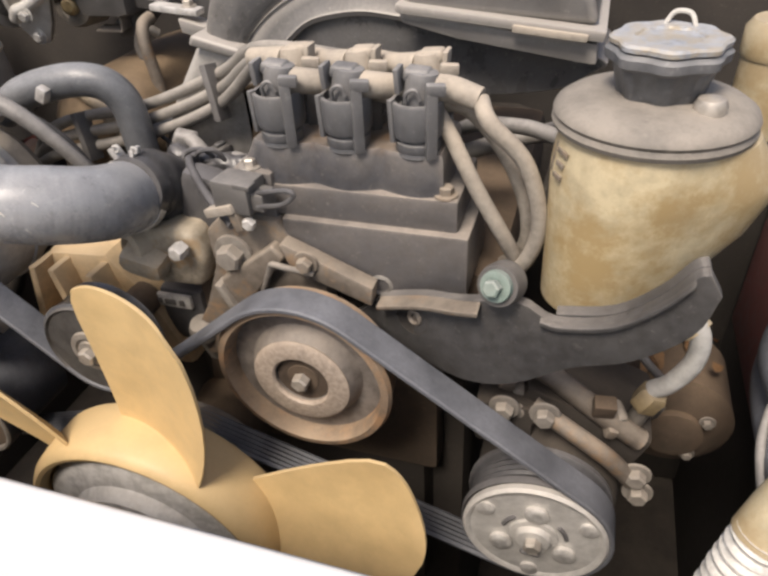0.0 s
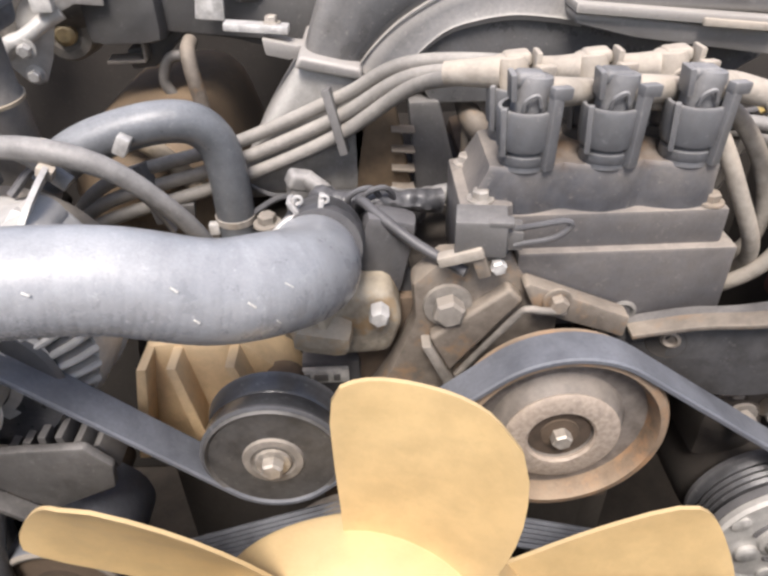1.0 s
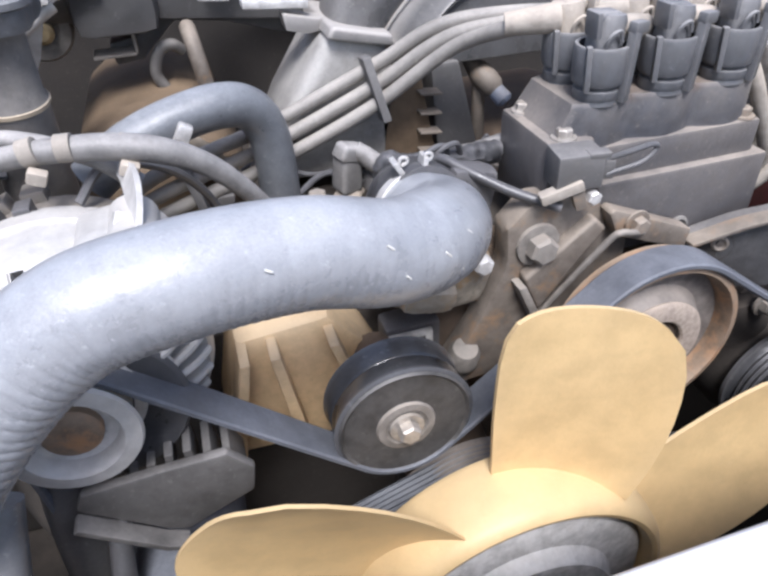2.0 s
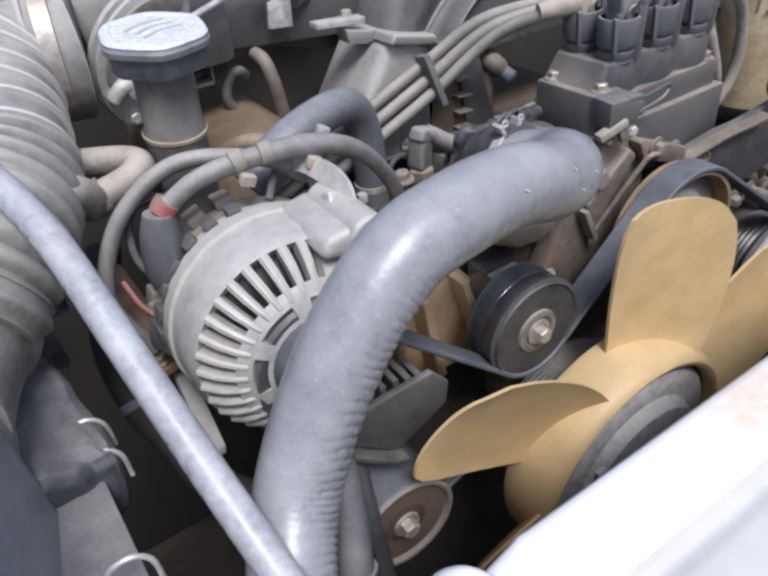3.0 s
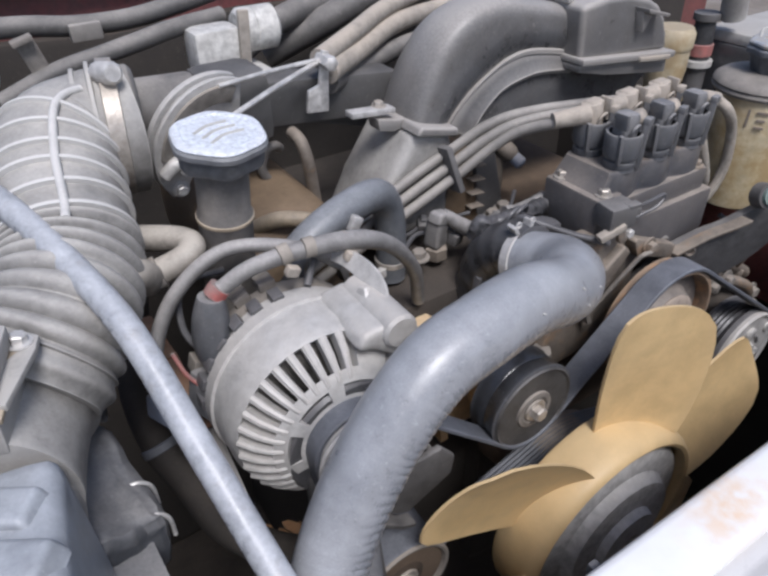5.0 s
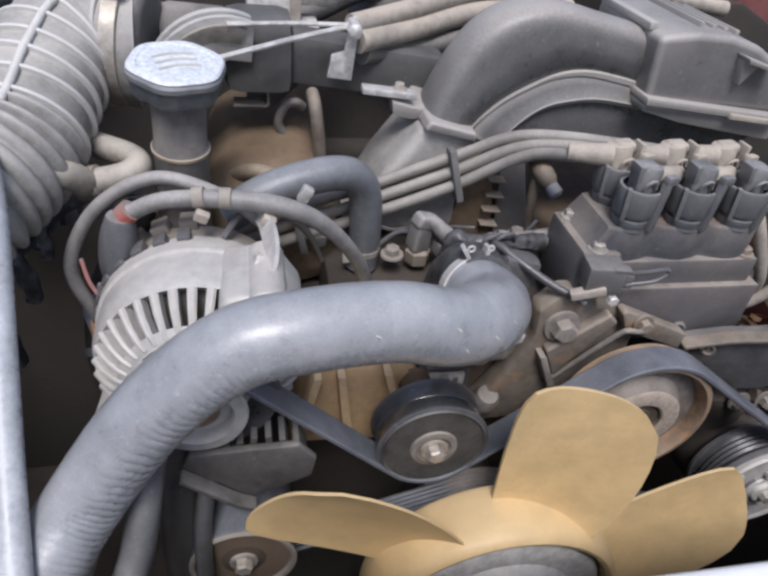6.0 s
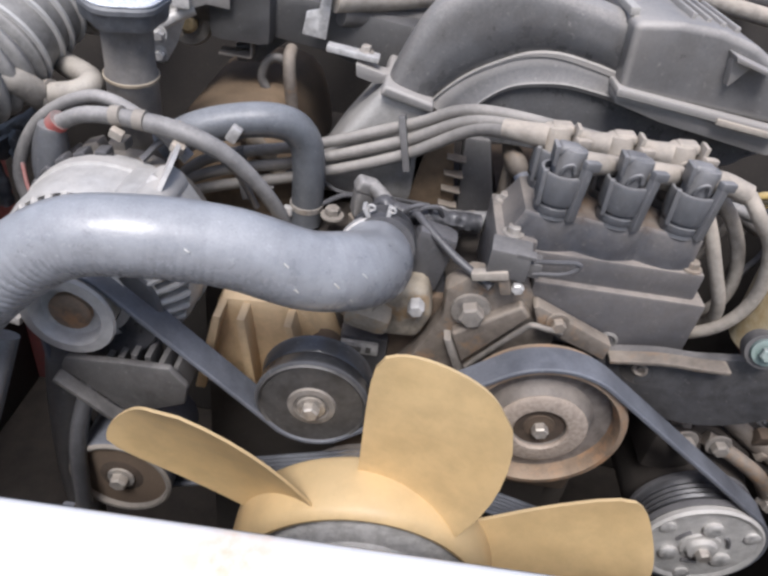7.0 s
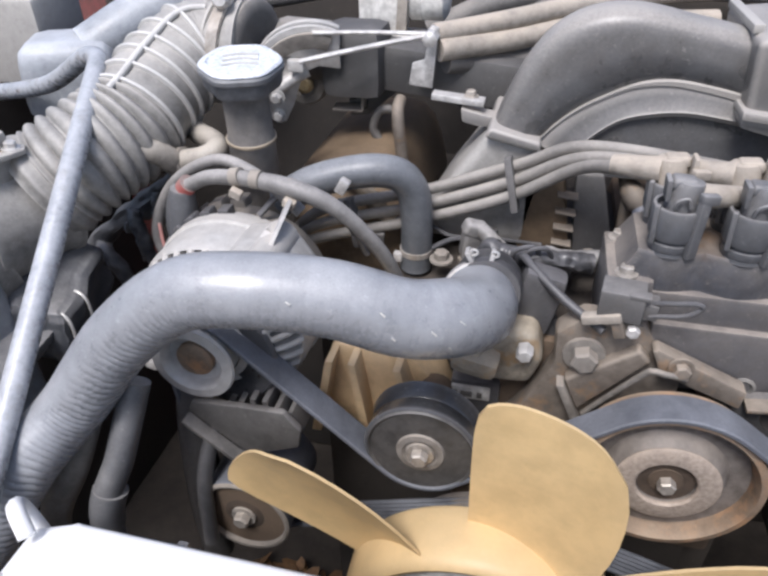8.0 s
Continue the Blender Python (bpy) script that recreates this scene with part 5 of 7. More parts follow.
# ---- alternator ----
def alternator():
    cx, cz = -0.447, 1.004
    e = base("alternator", (cx, 0.31, 0.93), "silver cast alternator with radial cooling slots", "alternator")
    R = 0.066
    # front shell: an annulus of ribs with open slots between them, on the rounded shoulder
    n, bm = 35, B()
    prof = [(R, 0.345), (R, 0.318), (R - 0.003, 0.308), (R - 0.010, 0.298), (R - 0.018, 0.291), (R - 0.026, 0.287), (R - 0.034, 0.285), (0.026, 0.284)]
    inset = [(r - 0.006, y + 0.005) for r, y in prof]
    slot_rows = (2, 3)
    made = {}

    def vert(kind, i, k):
        key = (kind, i, k % (2 * n))
        if key not in made:
            r, y = (prof if kind == 0 else inset)[i]
            a = math.pi * (k % (2 * n)) / n
            made[key] = bm.verts.new((cx + r * math.cos(a), y, cz + r * math.sin(a)))
        return made[key]

    def is_slot(i, k):
        a = math.degrees(math.pi * (k + 0.5) / n) % 360
        return (i in slot_rows and k % 2 == 0 and not 48 < a < 72) or (i == 5 and k % 10 < 7)

    for i in range(len(prof) - 1):
        for k in range(2 * n):
            if not is_slot(i, k):
                bm.faces.new((vert(0, i, k), vert(0, i, k + 1), vert(0, i + 1, k + 1), vert(0, i + 1, k)))
            else:
                for (i0, k0, i1, k1, ni, nk) in ((i, k, i, k + 1, i - 1, k), (i + 1, k + 1, i + 1, k, i + 1, k), (i, k + 1, i + 1, k + 1, i, k + 1), (i + 1, k, i, k, i, k - 1)):
                    if not is_slot(ni, nk):
                        bm.faces.new((vert(0, i0, k0), vert(0, i1, k1), vert(1, i1, k1), vert(1, i0, k0)))
    part("front_shell", bm, cast_alloy, e)
    for k in range(1, 2 * n, 2):
        a = math.pi * (k + 0.5) / n
        if not 46 < math.degrees(a) < 74:
            bar = [(cx + r * math.cos(a), y, cz + r * math.sin(a)) for r, y in ((R - 0.0035, 0.3085), (R - 0.0105, 0.2988), (R - 0.0185, 0.2918), (R - 0.024, 0.2888))]
            part("bar", tube(B(), bar, lambda q: 0.0026 - 0.0008 * q, 8, 3), cast_alloy, e)
    part("winding", turned(B(), (cx, 0, cz), "y", [(0.02, 0.314), (0.046, 0.314), (0.054, 0.318), (0.056, 0.345), (0.02, 0.35)], 40), label_ink, e, "dark windings behind the slots")
    part("stator_ring", turned(B(), (cx, 0, cz), "y", [(R - 0.003, 0.340), (R + 0.002, 0.342), (R + 0.002, 0.352), (R - 0.002, 0.354), (R - 0.002, 0.362), (R - 0.01, 0.366)], 56), cast_alloy, e)
    part("rear_shell", turned(B(), (cx, 0, cz), "y", [(R - 0.004, 0.36), (R - 0.004, 0.378), (R - 0.012, 0.388), (0.02, 0.392)], 48), dull_alloy, e)
    for k in range(5):
        a = radians(95 + 17 * k)
        part("fin", block(B(), (cx + math.cos(a) * (R - 0.002), 0.38, cz + math.sin(a) * (R - 0.002)), (0.012, 0.014, 0.008), 0.0015, (0, 90 - math.degrees(a), 0)), dull_alloy, e)
    for k in range(7):
        a = radians(96 + 13 * k)
        part("rear_plug", block(B(), (cx + math.cos(a) * (R + 0.001), 0.357, cz + math.sin(a) * (R + 0.001)), (0.0085, 0.012, 0.007), 0.0015, (0, 90 - math.degrees(a), 0)), black_rubber, e)
    lug = plate(B(), [(cx + 0.014, cz + 0.056), (cx + 0.018, cz + 0.067), (cx + 0.034, cz + 0.069), (cx + 0.054, cz + 0.063), (cx + 0.066, cz + 0.045), (cx + 0.066, cz + 0.03), (cx + 0.05, cz + 0.034), (cx + 0.025, cz + 0.054)], 0.2885, 0.346, 0.005, seg=3)
    part("lug", lug, cast_alloy, e, "heavy square cast mounting lug")
    part("lug_bolt", turned(B(), (cx + 0.05, 0.288, cz + 0.05), "-y", [(0.006, -0.002), (0.006, 0.0012), (0.003, 0.0016)], 16), dull_alloy, e)
    part("boss", turned(B(), (cx + 0.043, 0.285, cz + 0.062), "y", [(0.01, 0), (0.012, 0.002), (0.012, 0.055), (0.01, 0.057)], 22), cast_alloy, e)
    run = spline([(-0.4065, 0.366, 1.0815), (-0.403, 0.352, 1.084), (-0.4005, 0.334, 1.083), (-0.4005, 0.32, 1.0785), (-0.4025, 0.3125, 1.071), (-0.4045, 0.3105, 1.063)], 6)
    facing, ribbon = Vector((-0.86, -0.08, 0.5)), []
    for k, q in enumerate(run):
        t = (run[min(k + 1, len(run) - 1)] - run[max(k - 1, 0)]).normalized()
        w = t.cross(facing).normalized() * (0.0045 + 0.0028 * math.sin(2.4 * k / len(run)))
        n = w.cross(t).normalized() * 0.0014
        ribbon.append([q + w + n, q - w + n, q - w - n, q + w - n])
    strap = part("strap", loft(B(), ribbon), zinc, e, "bright zinc adjusting strap")
    part("bolt", bolt(B(), (-0.404, 0.3225, 1.0705), facing, 0.0068), zinc, strap)
    part("pulley", turned(B(), (cx, ALT[1], cz), "y", [(0.012, 0.01), (0.0195, 0.009), (0.021, 0.0015), (0.0225, 0.0), (0.0295, 0.001), (0.0305, 0.003), (0.0252, 0.008), (0.0252, 0.031), (0.0285, 0.034), (0.015, 0.036)], 40), cast_alloy, e, "worn silver pulley")
    part("pulley_nut", turned(B(), (cx, ALT[1] + 0.003, cz), "y", [(0.004, 0), (0.0115, 0.001), (0.0135, 0.003), (0.0135, 0.009)], 24), rust_steel, e)
    part("shroud", turned(B(), (cx + 0.005, 0.268, cz - 0.01), "y", [(0.03, 0.018), (0.044, 0.019), (0.046, 0.022), (0.044, 0.026)], 36), black_rubber, e, "dark disc behind the pulley")

    e = base("alternator_bracket", (-0.4, 0.28, 0.93), "dark grey dusty pressed bracket below the alternator", "bracket")
    part("plate", plate(B(), [(-0.4595, 0.957), (-0.455, 0.967), (-0.42, 0.969), (-0.386, 0.97), (-0.374, 0.955), (-0.377, 0.938), (-0.395, 0.93), (-0.414, 0.921), (-0.424, 0.926)], 0.264, 0.27, 0.0022), bracket_plate, e)
    part("fold", plate(B(), [(-0.4585, 0.956), (-0.424, 0.9255), (-0.414, 0.9205), (-0.415, 0.9175), (-0.426, 0.9225), (-0.461, 0.954)], 0.254, 0.2645, 0.0008), bracket_plate, e)
    for k in range(6):
        part("fin", block(B(), (-0.436 + 0.0105 * k, 0.288, 0.957 - 0.0035 * abs(k - 2.5)), (0.0045, 0.022, 0.02), 0.0012, (0, 8 * (2.5 - k), 0)), black_plastic, e)
    part("stay", block(B(), (-0.5125, 0.346, 0.952), (0.0115, 0.08, 0.008), 0.0025, (0, 10, -4)), cast_alloy, e, "pale cast stay")


def alternator_wiring():
    e = base("battery_cable", (-0.488, 0.369, 1.03), "taped grey battery cable with a faded red end and rubber boot", "cable")
    line = [(-0.488, 0.366, 1.083), (-0.461, 0.362, 1.095), (-0.41, 0.357, 1.096), (-0.37, 0.357, 1.082), (-0.34, 0.366, 1.045), (-0.325, 0.38, 1.0)]
    part("jacket", tube(B(), line, lambda q: 0.0054 + 0.0014 * math.exp(-((q - 0.46) / 0.16) ** 2), 16, 10, lambda s, d: 1 + 0.03 * noise.noise(Vector((s * 40, d.x, d.z)))), cable_grey, e)
    part("red_end", tube(B(), [(-0.4905, 0.3663, 1.0805), (-0.488, 0.366, 1.0835), (-0.4855, 0.3656, 1.0858)], 0.0073, 16), red_plastic, e, "faded red sleeve")
    part("boot", tube(B(), [(-0.4925, 0.366, 1.081), (-0.4955, 0.366, 1.065), (-0.498, 0.365, 1.045), (-0.497, 0.362, 1.03)], lambda s: 0.0085 + 0.004 * math.sin(3 * s), 18), boot_rubber, e)
    for p, d in (((-0.443, 0.36, 1.0975), (1, -0.1, 0.2)), ((-0.427, 0.358, 1.098), (1, -0.1, 0.0)), ((-0.4, 0.357, 1.094), (1, 0, -0.3))):
        part("tape", turned(B(), p, d, [(0.0056, -0.004), (0.0068, -0.0035), (0.0068, 0.0035), (0.0056, 0.004)], 18), cloth_tape, e, "brown cloth tape")
    for p in ((-0.442, 0.353, 1.088), (-0.401, 0.35, 1.086)):
        part("clip", block(B(), p, (0.009, 0.006, 0.007), 0.0015, (10, 25, 0)), pale_boot, e, "small yellowed clip")
    thing("wiring_loop", tube(B(), [(-0.52, 0.375, 0.99), (-0.533, 0.382, 1.031), (-0.512, 0.388, 1.073), (-0.471, 0.39, 1.095), (-0.424, 0.371, 1.089), (-0.40, 0.368, 1.07)], 0.005, 12), cable_grey, "thin black wiring conduit looping over the alternator", "cable")
    thing("wire", tube(B(), [(-0.523, 0.372, 1.045), (-0.519, 0.366, 1.03), (-0.513, 0.362, 1.02)], 0.0015, 8), red_plastic, "thin faded red wire", "wire")
    e = base("wiring_plug", (-0.51, 0.365, 1.0), "grey plastic alternator plug", "connector")
    part("body", block(B(), (-0.505, 0.36, 1.01), (0.022, 0.03, 0.03), 0.004, (0, 15, 20)), boot_rubber, e)


alternator(), alternator_wiring()


# ---- air duct, filter box, prop rod ----
def air_duct():
    e = base("air_intake_duct", (-0.58, 0.4, 1.05), "dusty grey ribbed rubber air intake duct with a steel clamp", "air duct")
    line = [(-0.489, 0.51, 1.143), (-0.513, 0.509, 1.144), (-0.538, 0.494, 1.1435), (-0.551, 0.456, 1.1265), (-0.559, 0.412, 1.1065), (-0.576, 0.377, 1.094), (-0.604, 0.35, 1.074)]

    def ribs(s, d):
        if s < 0.3:
            return 1.0
        if s < 0.64:
            return 0.985 + 0.02 * max(0.0, math.cos((s - 0.33) * 2 * math.pi * 14))
        if s < 0.93:
            return 0.955 + 0.125 * abs(math.cos((s - 0.64) * math.pi * 27)) ** 0.8
        return 1.0 + 0.1 * math.exp(-((s - 0.96) / 0.02) ** 2)

    part("tube", tube(B(), line, lambda s: 0.0455 - 0.0055 * min(1.0, s / 0.35) + 0.0015 * max(0.0, s - 0.6), 48, 56, ribs), duct_rubber, e)
    axis = spline(line, 28)
    for k in range(6):
        i = round(len(axis) * (0.33 + k / 14 * 0.82))
        t = axis[i + 1] - axis[i - 1]
        part("rib", turned(B(), axis[i], t, [(0.038, -0.0022), (0.0425, -0.0012), (0.0428, 0), (0.0425, 0.0012), (0.038, 0.0022)], 48, hollow=True), duct_edge, e, "raised rib, paler for the light on its crest")
    spine, first, last = [], round(len(axis) * 0.24), round(len(axis) * 0.68)
    for k in range(first, last, 4):
        t = (axis[k + 1] - axis[k - 1]).normalized()
        out = Vector((0.12, -0.4, 0.9))
        spine.append(axis[k] + (out - t * out.dot(t)).normalized() * 0.0412)
    part("ridge", tube(B(), spine, 0.0028, 10, 4), duct_edge, e)
    for x, r in ((-0.5075, 0.047), (-0.518, 0.0455)):
        part("bead", turned(B(), (x, 0.5125, 1.1445 if x > -0.51 else 1.143), (-1, 0.17, 0.04), [(r - 0.003, -0.002), (r, -0.0012), (r, 0.0012), (r - 0.003, 0.002)], 44, hollow=True), duct_rubber, e)
    part("clamp", turned(B(), (-0.4975, 0.5105, 1.1455), (-1, 0.17, 0.06), [(0.0447, -0.0055), (0.0472, -0.005), (0.0472, 0.005), (0.0447, 0.0055)], 44, hollow=True), bolt_steel, e, "bright steel band clamp")
    part("clamp_screw", turned(B(), (-0.4985, 0.489, 1.1895), (0.2, -1, 0.2), [(0.004, -0.012), (0.0075, -0.01), (0.0075, 0.01), (0.0055, 0.013)], 12), zinc, e)
    part("collar", turned(B(), (-0.4795, 0.509, 1.146), (-1, 0.17, 0.06), [(0.03, 0.0), (0.037, 0.001), (0.04, 0.004), (0.0405, 0.012)], 40), duct_dark, e)

    e = base("air_flow_meter", (-0.6085, 0.3265, 1.0210), "dusty grey plastic air flow meter with a ribbed cover", "sensor")
    part("tube", tube(B(), [(-0.6105, 0.3645, 1.0620), (-0.6245, 0.3315, 1.0610), (-0.6345, 0.2945, 1.0600)], lambda s: 0.044, 40, 10, lambda s, d: 1 + 0.05 * (s < 0.12)), duct_rubber, e)
    cover = part("cover", block(B(), (-0.6275, 0.3155, 1.1265), (0.05, 0.046, 0.012), 0.003, (4, 6, -18)), duct_rubber, e)
    part("gasket", block(B(), (-0.6275, 0.3155, 1.119), (0.056, 0.052, 0.0035), 0.001, (4, 6, -18)), tan_hose, cover, "tan gasket edge")
    part("plinth", block(B(), (-0.628, 0.316, 1.107), (0.05, 0.048, 0.022), 0.002, (4, 6, -18)), duct_rubber, e)
    for k in range(5):
        part("rib", block(B(), (-0.6445 + 0.0085 * k, 0.3205 - 0.0027 * k, 1.1335 - 0.0009 * k), (0.003, 0.034, 0.003), 0.0008, (4, 6, -18)), duct_rubber, cover)
    part("panel_edge", block(B(), (-0.6275, 0.3155, 1.1335), (0.041, 0.0025, 0.003), 0.0008, (4, 6, -18)), duct_rubber, cover)
    ear = plate(B(), [(-0.606, 0.337), (-0.592, 0.338), (-0.586, 0.33), (-0.589, 0.32), (-0.606, 0.287), (-0.614, 0.29)], -1.119, -1.115, 0.001, pose(0, 0, 0, -90, 0, 0))
    part("ear", ear, duct_rubber, e)
    part("bolt", bolt(B(), (-0.595, 0.3275, 1.1195), (0.15, 0, 1), 0.0042), zinc, e)

    e = base("air_filter_box", (-0.6885, 0.1765, 0.8310), "blue-grey plastic air filter box with broad ribs", "air filter box")
    part("box", block(B(), (-0.709, 0.1815, 0.996), (0.205, 0.235, 0.192), 0.012, (0, 0, -8), 0.97, 3), filter_plastic, e)
    for k in range(1, 8):
        part("rib", block(B(), (-0.6435, 0.3 - 0.029 * k, 1.0905), (0.092, 0.0215, 0.011), 0.003, (0, 0, -31), 0.86, 3), filter_plastic, e)
    part("neck", tube(B(), [(-0.6365, 0.3015, 1.0510), (-0.6435, 0.2815, 1.0410), (-0.6585, 0.2615, 1.0110)], lambda s: 0.045 + 0.004 * s, 34, 8), duct_rubber, e)
    bm = block(B(), (-0.596, 0.322, 0.997), (0.06, 0.1, 0.05), 0.012, (14, 14, 16), 0.82, 3)
    bmesh.ops.subdivide_edges(bm, edges=bm.edges[:], cuts=4, use_grid_fill=True)
    for v in bm.verts:
        v.co += 0.007 * noise.noise_vector(v.co * 34) + 0.0025 * noise.noise_vector(v.co * 110)
    part("side_case", bm, boot_rubber, e, "crumpled dark grey latch housing")
    part("side_lip", block(B(), (-0.592, 0.236, 0.992), (0.045, 0.13, 0.012), 0.004, (4, 14, 4)), boot_rubber, e)
    for q in (Vector((-0.5715, 0.317, 0.998)), Vector((-0.5695, 0.292, 0.996)), Vector((-0.573, 0.218, 1.004))):
        ring = [(-0.01, 0.004, -0.014), (-0.0095, 0.002, 0.002), (-0.005, 0.0, 0.0095), (0.003, -0.001, 0.0105), (0.009, -0.002, 0.004), (0.0095, -0.002, -0.012)]
        part("wire_clip", tube(B(), [q + Vector(p) for p in ring], 0.0013, 8), zinc, e, "bent steel wire clip")


def prop_rod():
    line = [(-0.8, 0.515, 1.085), (-0.682, 0.478, 1.113), (-0.616, 0.452, 1.146), (-0.592, 0.44, 1.152), (-0.58, 0.419, 1.148), (-0.5626, 0.372, 1.1315), (-0.5475, 0.323, 1.109), (-0.5385, 0.269, 1.072), (-0.528, 0.204, 1.027), (-0.516, 0.137, 0.983)]
    thing("support_rod", tube(B(), line, 0.0078, 18, 12), rod_plastic, "bent blue-grey painted metal support rod", "rod")


air_duct(), prop_rod()


# ---- fluid reservoir ----
def reservoir():
    e = base("fluid_reservoir", (0.0315, 0.3400, 1.0030), "yellowed plastic fluid reservoir with a dusty brown lid", "reservoir")
    bm = B()
    seg, rows = 36, 10
    rings = []
    for i in range(rows + 1):
        f = i / rows
        z = 1.003 + 0.105 * f
        r = 0.031 + 0.0125 * min(1, f * 1.25)
        cx = 0.0355 + 0.0125 * f
        ring = []
        for k in range(seg):
            a = 2 * math.pi * k / seg
            bulge = 1 + 0.62 * max(0.0, math.cos(a)) ** 2.2 * (min(1.0, (f + 0.22) / 0.72) if f < 0.72 else math.exp(-((f - 0.72) / 0.25) ** 2))
            ring.append(bm.verts.new((cx + r * bulge * math.cos(a), 0.345 + r * math.sin(a), z)))
        rings.append(ring)
    for a, b in zip(rings, rings[1:]):
        for k in range(seg):
            bm.faces.new((a[k], a[(k + 1) % seg], b[(k + 1) % seg], b[k]))
    bm.faces.new(rings[0][::-1]), bm.faces.new(rings[-1])
    body = part("body", bm, old_plastic, e)
    for z, w in ((1.1, 0.01), (1.0935, 0.007), (1.087, 0.008)):
        f = (z - 1.003) / 0.105
        q = Vector((0.0355 + 0.0125 * f, 0.345, z)) + Vector((-0.87, -0.5, 0)) * (0.0318 + 0.0125 * min(1, f * 1.25))
        part("marking", block(B(), q, (w, 0.0012, 0.0026), 0.0003, (-8, 0, -60)), bracket_iron, body)
    q = Vector((0.0467, 0.3450, 1.0935)) + Vector((-0.965, -0.26, 0)) * 0.0436
    part("marking", block(B(), q, (0.0024, 0.0012, 0.016), 0.0003, (-8, 0, -75)), bracket_iron, body)
    lid = part("lid", turned(B(), (0.0485, 0.3470, 1.1080), "z", [(0.042, 0), (0.0478, 0.001), (0.0488, 0.0035), (0.0475, 0.006), (0.0486, 0.008), (0.0475, 0.0105), (0.043, 0.0135), (0.034, 0.016), (0.025, 0.017)], 52), lid_plastic, e)
    part("nub", turned(B(), (0.0705, 0.3270, 1.1230), "z", [(0.0065, -0.002), (0.0075, 0.004), (0.006, 0.007), (0.002, 0.008)], 20), bolt_steel, lid)
    lobes = lambda a, h: 1 + (0.05 if h > 0.0145 or h < 0.004 and h > -0.0015 else 0.02) * math.cos(8 * a)
    cap = part("cap", turned(B(), (0.0495, 0.3470, 1.1250), "z", [(0.018, -0.002), (0.0195, 0), (0.0235, 0.014), (0.0268, 0.0165), (0.0272, 0.0205), (0.025, 0.0225), (0.016, 0.0227)], 64, lobes), cap_plastic, e, "dark lobed cap with a worn bluish top")
    part("cap_face", turned(B(), (0.0495, 0.3470, 1.1495), "z", [(0.026, -0.001), (0.0262, 0.001), (0.025, 0.0022), (0.0155, 0.002), (0.0145, 0.0008), (0.005, 0.0008)], 48, lobes), cap_worn, cap, "worn bluish cap top with tan stains")
    part("pull_ring", tube(B(), [(0.0475, 0.3670, 1.1510), (0.0515, 0.3690, 1.1565), (0.0585, 0.3670, 1.1565), (0.0615, 0.3630, 1.1510)], 0.0012, 8), white_plastic, cap)
    part("outlet", tube(B(), [(0.0635, 0.3470, 1.0110), (0.0815, 0.3400, 1.0030), (0.0955, 0.3320, 0.9930)], 0.009, 16), old_plastic, e)


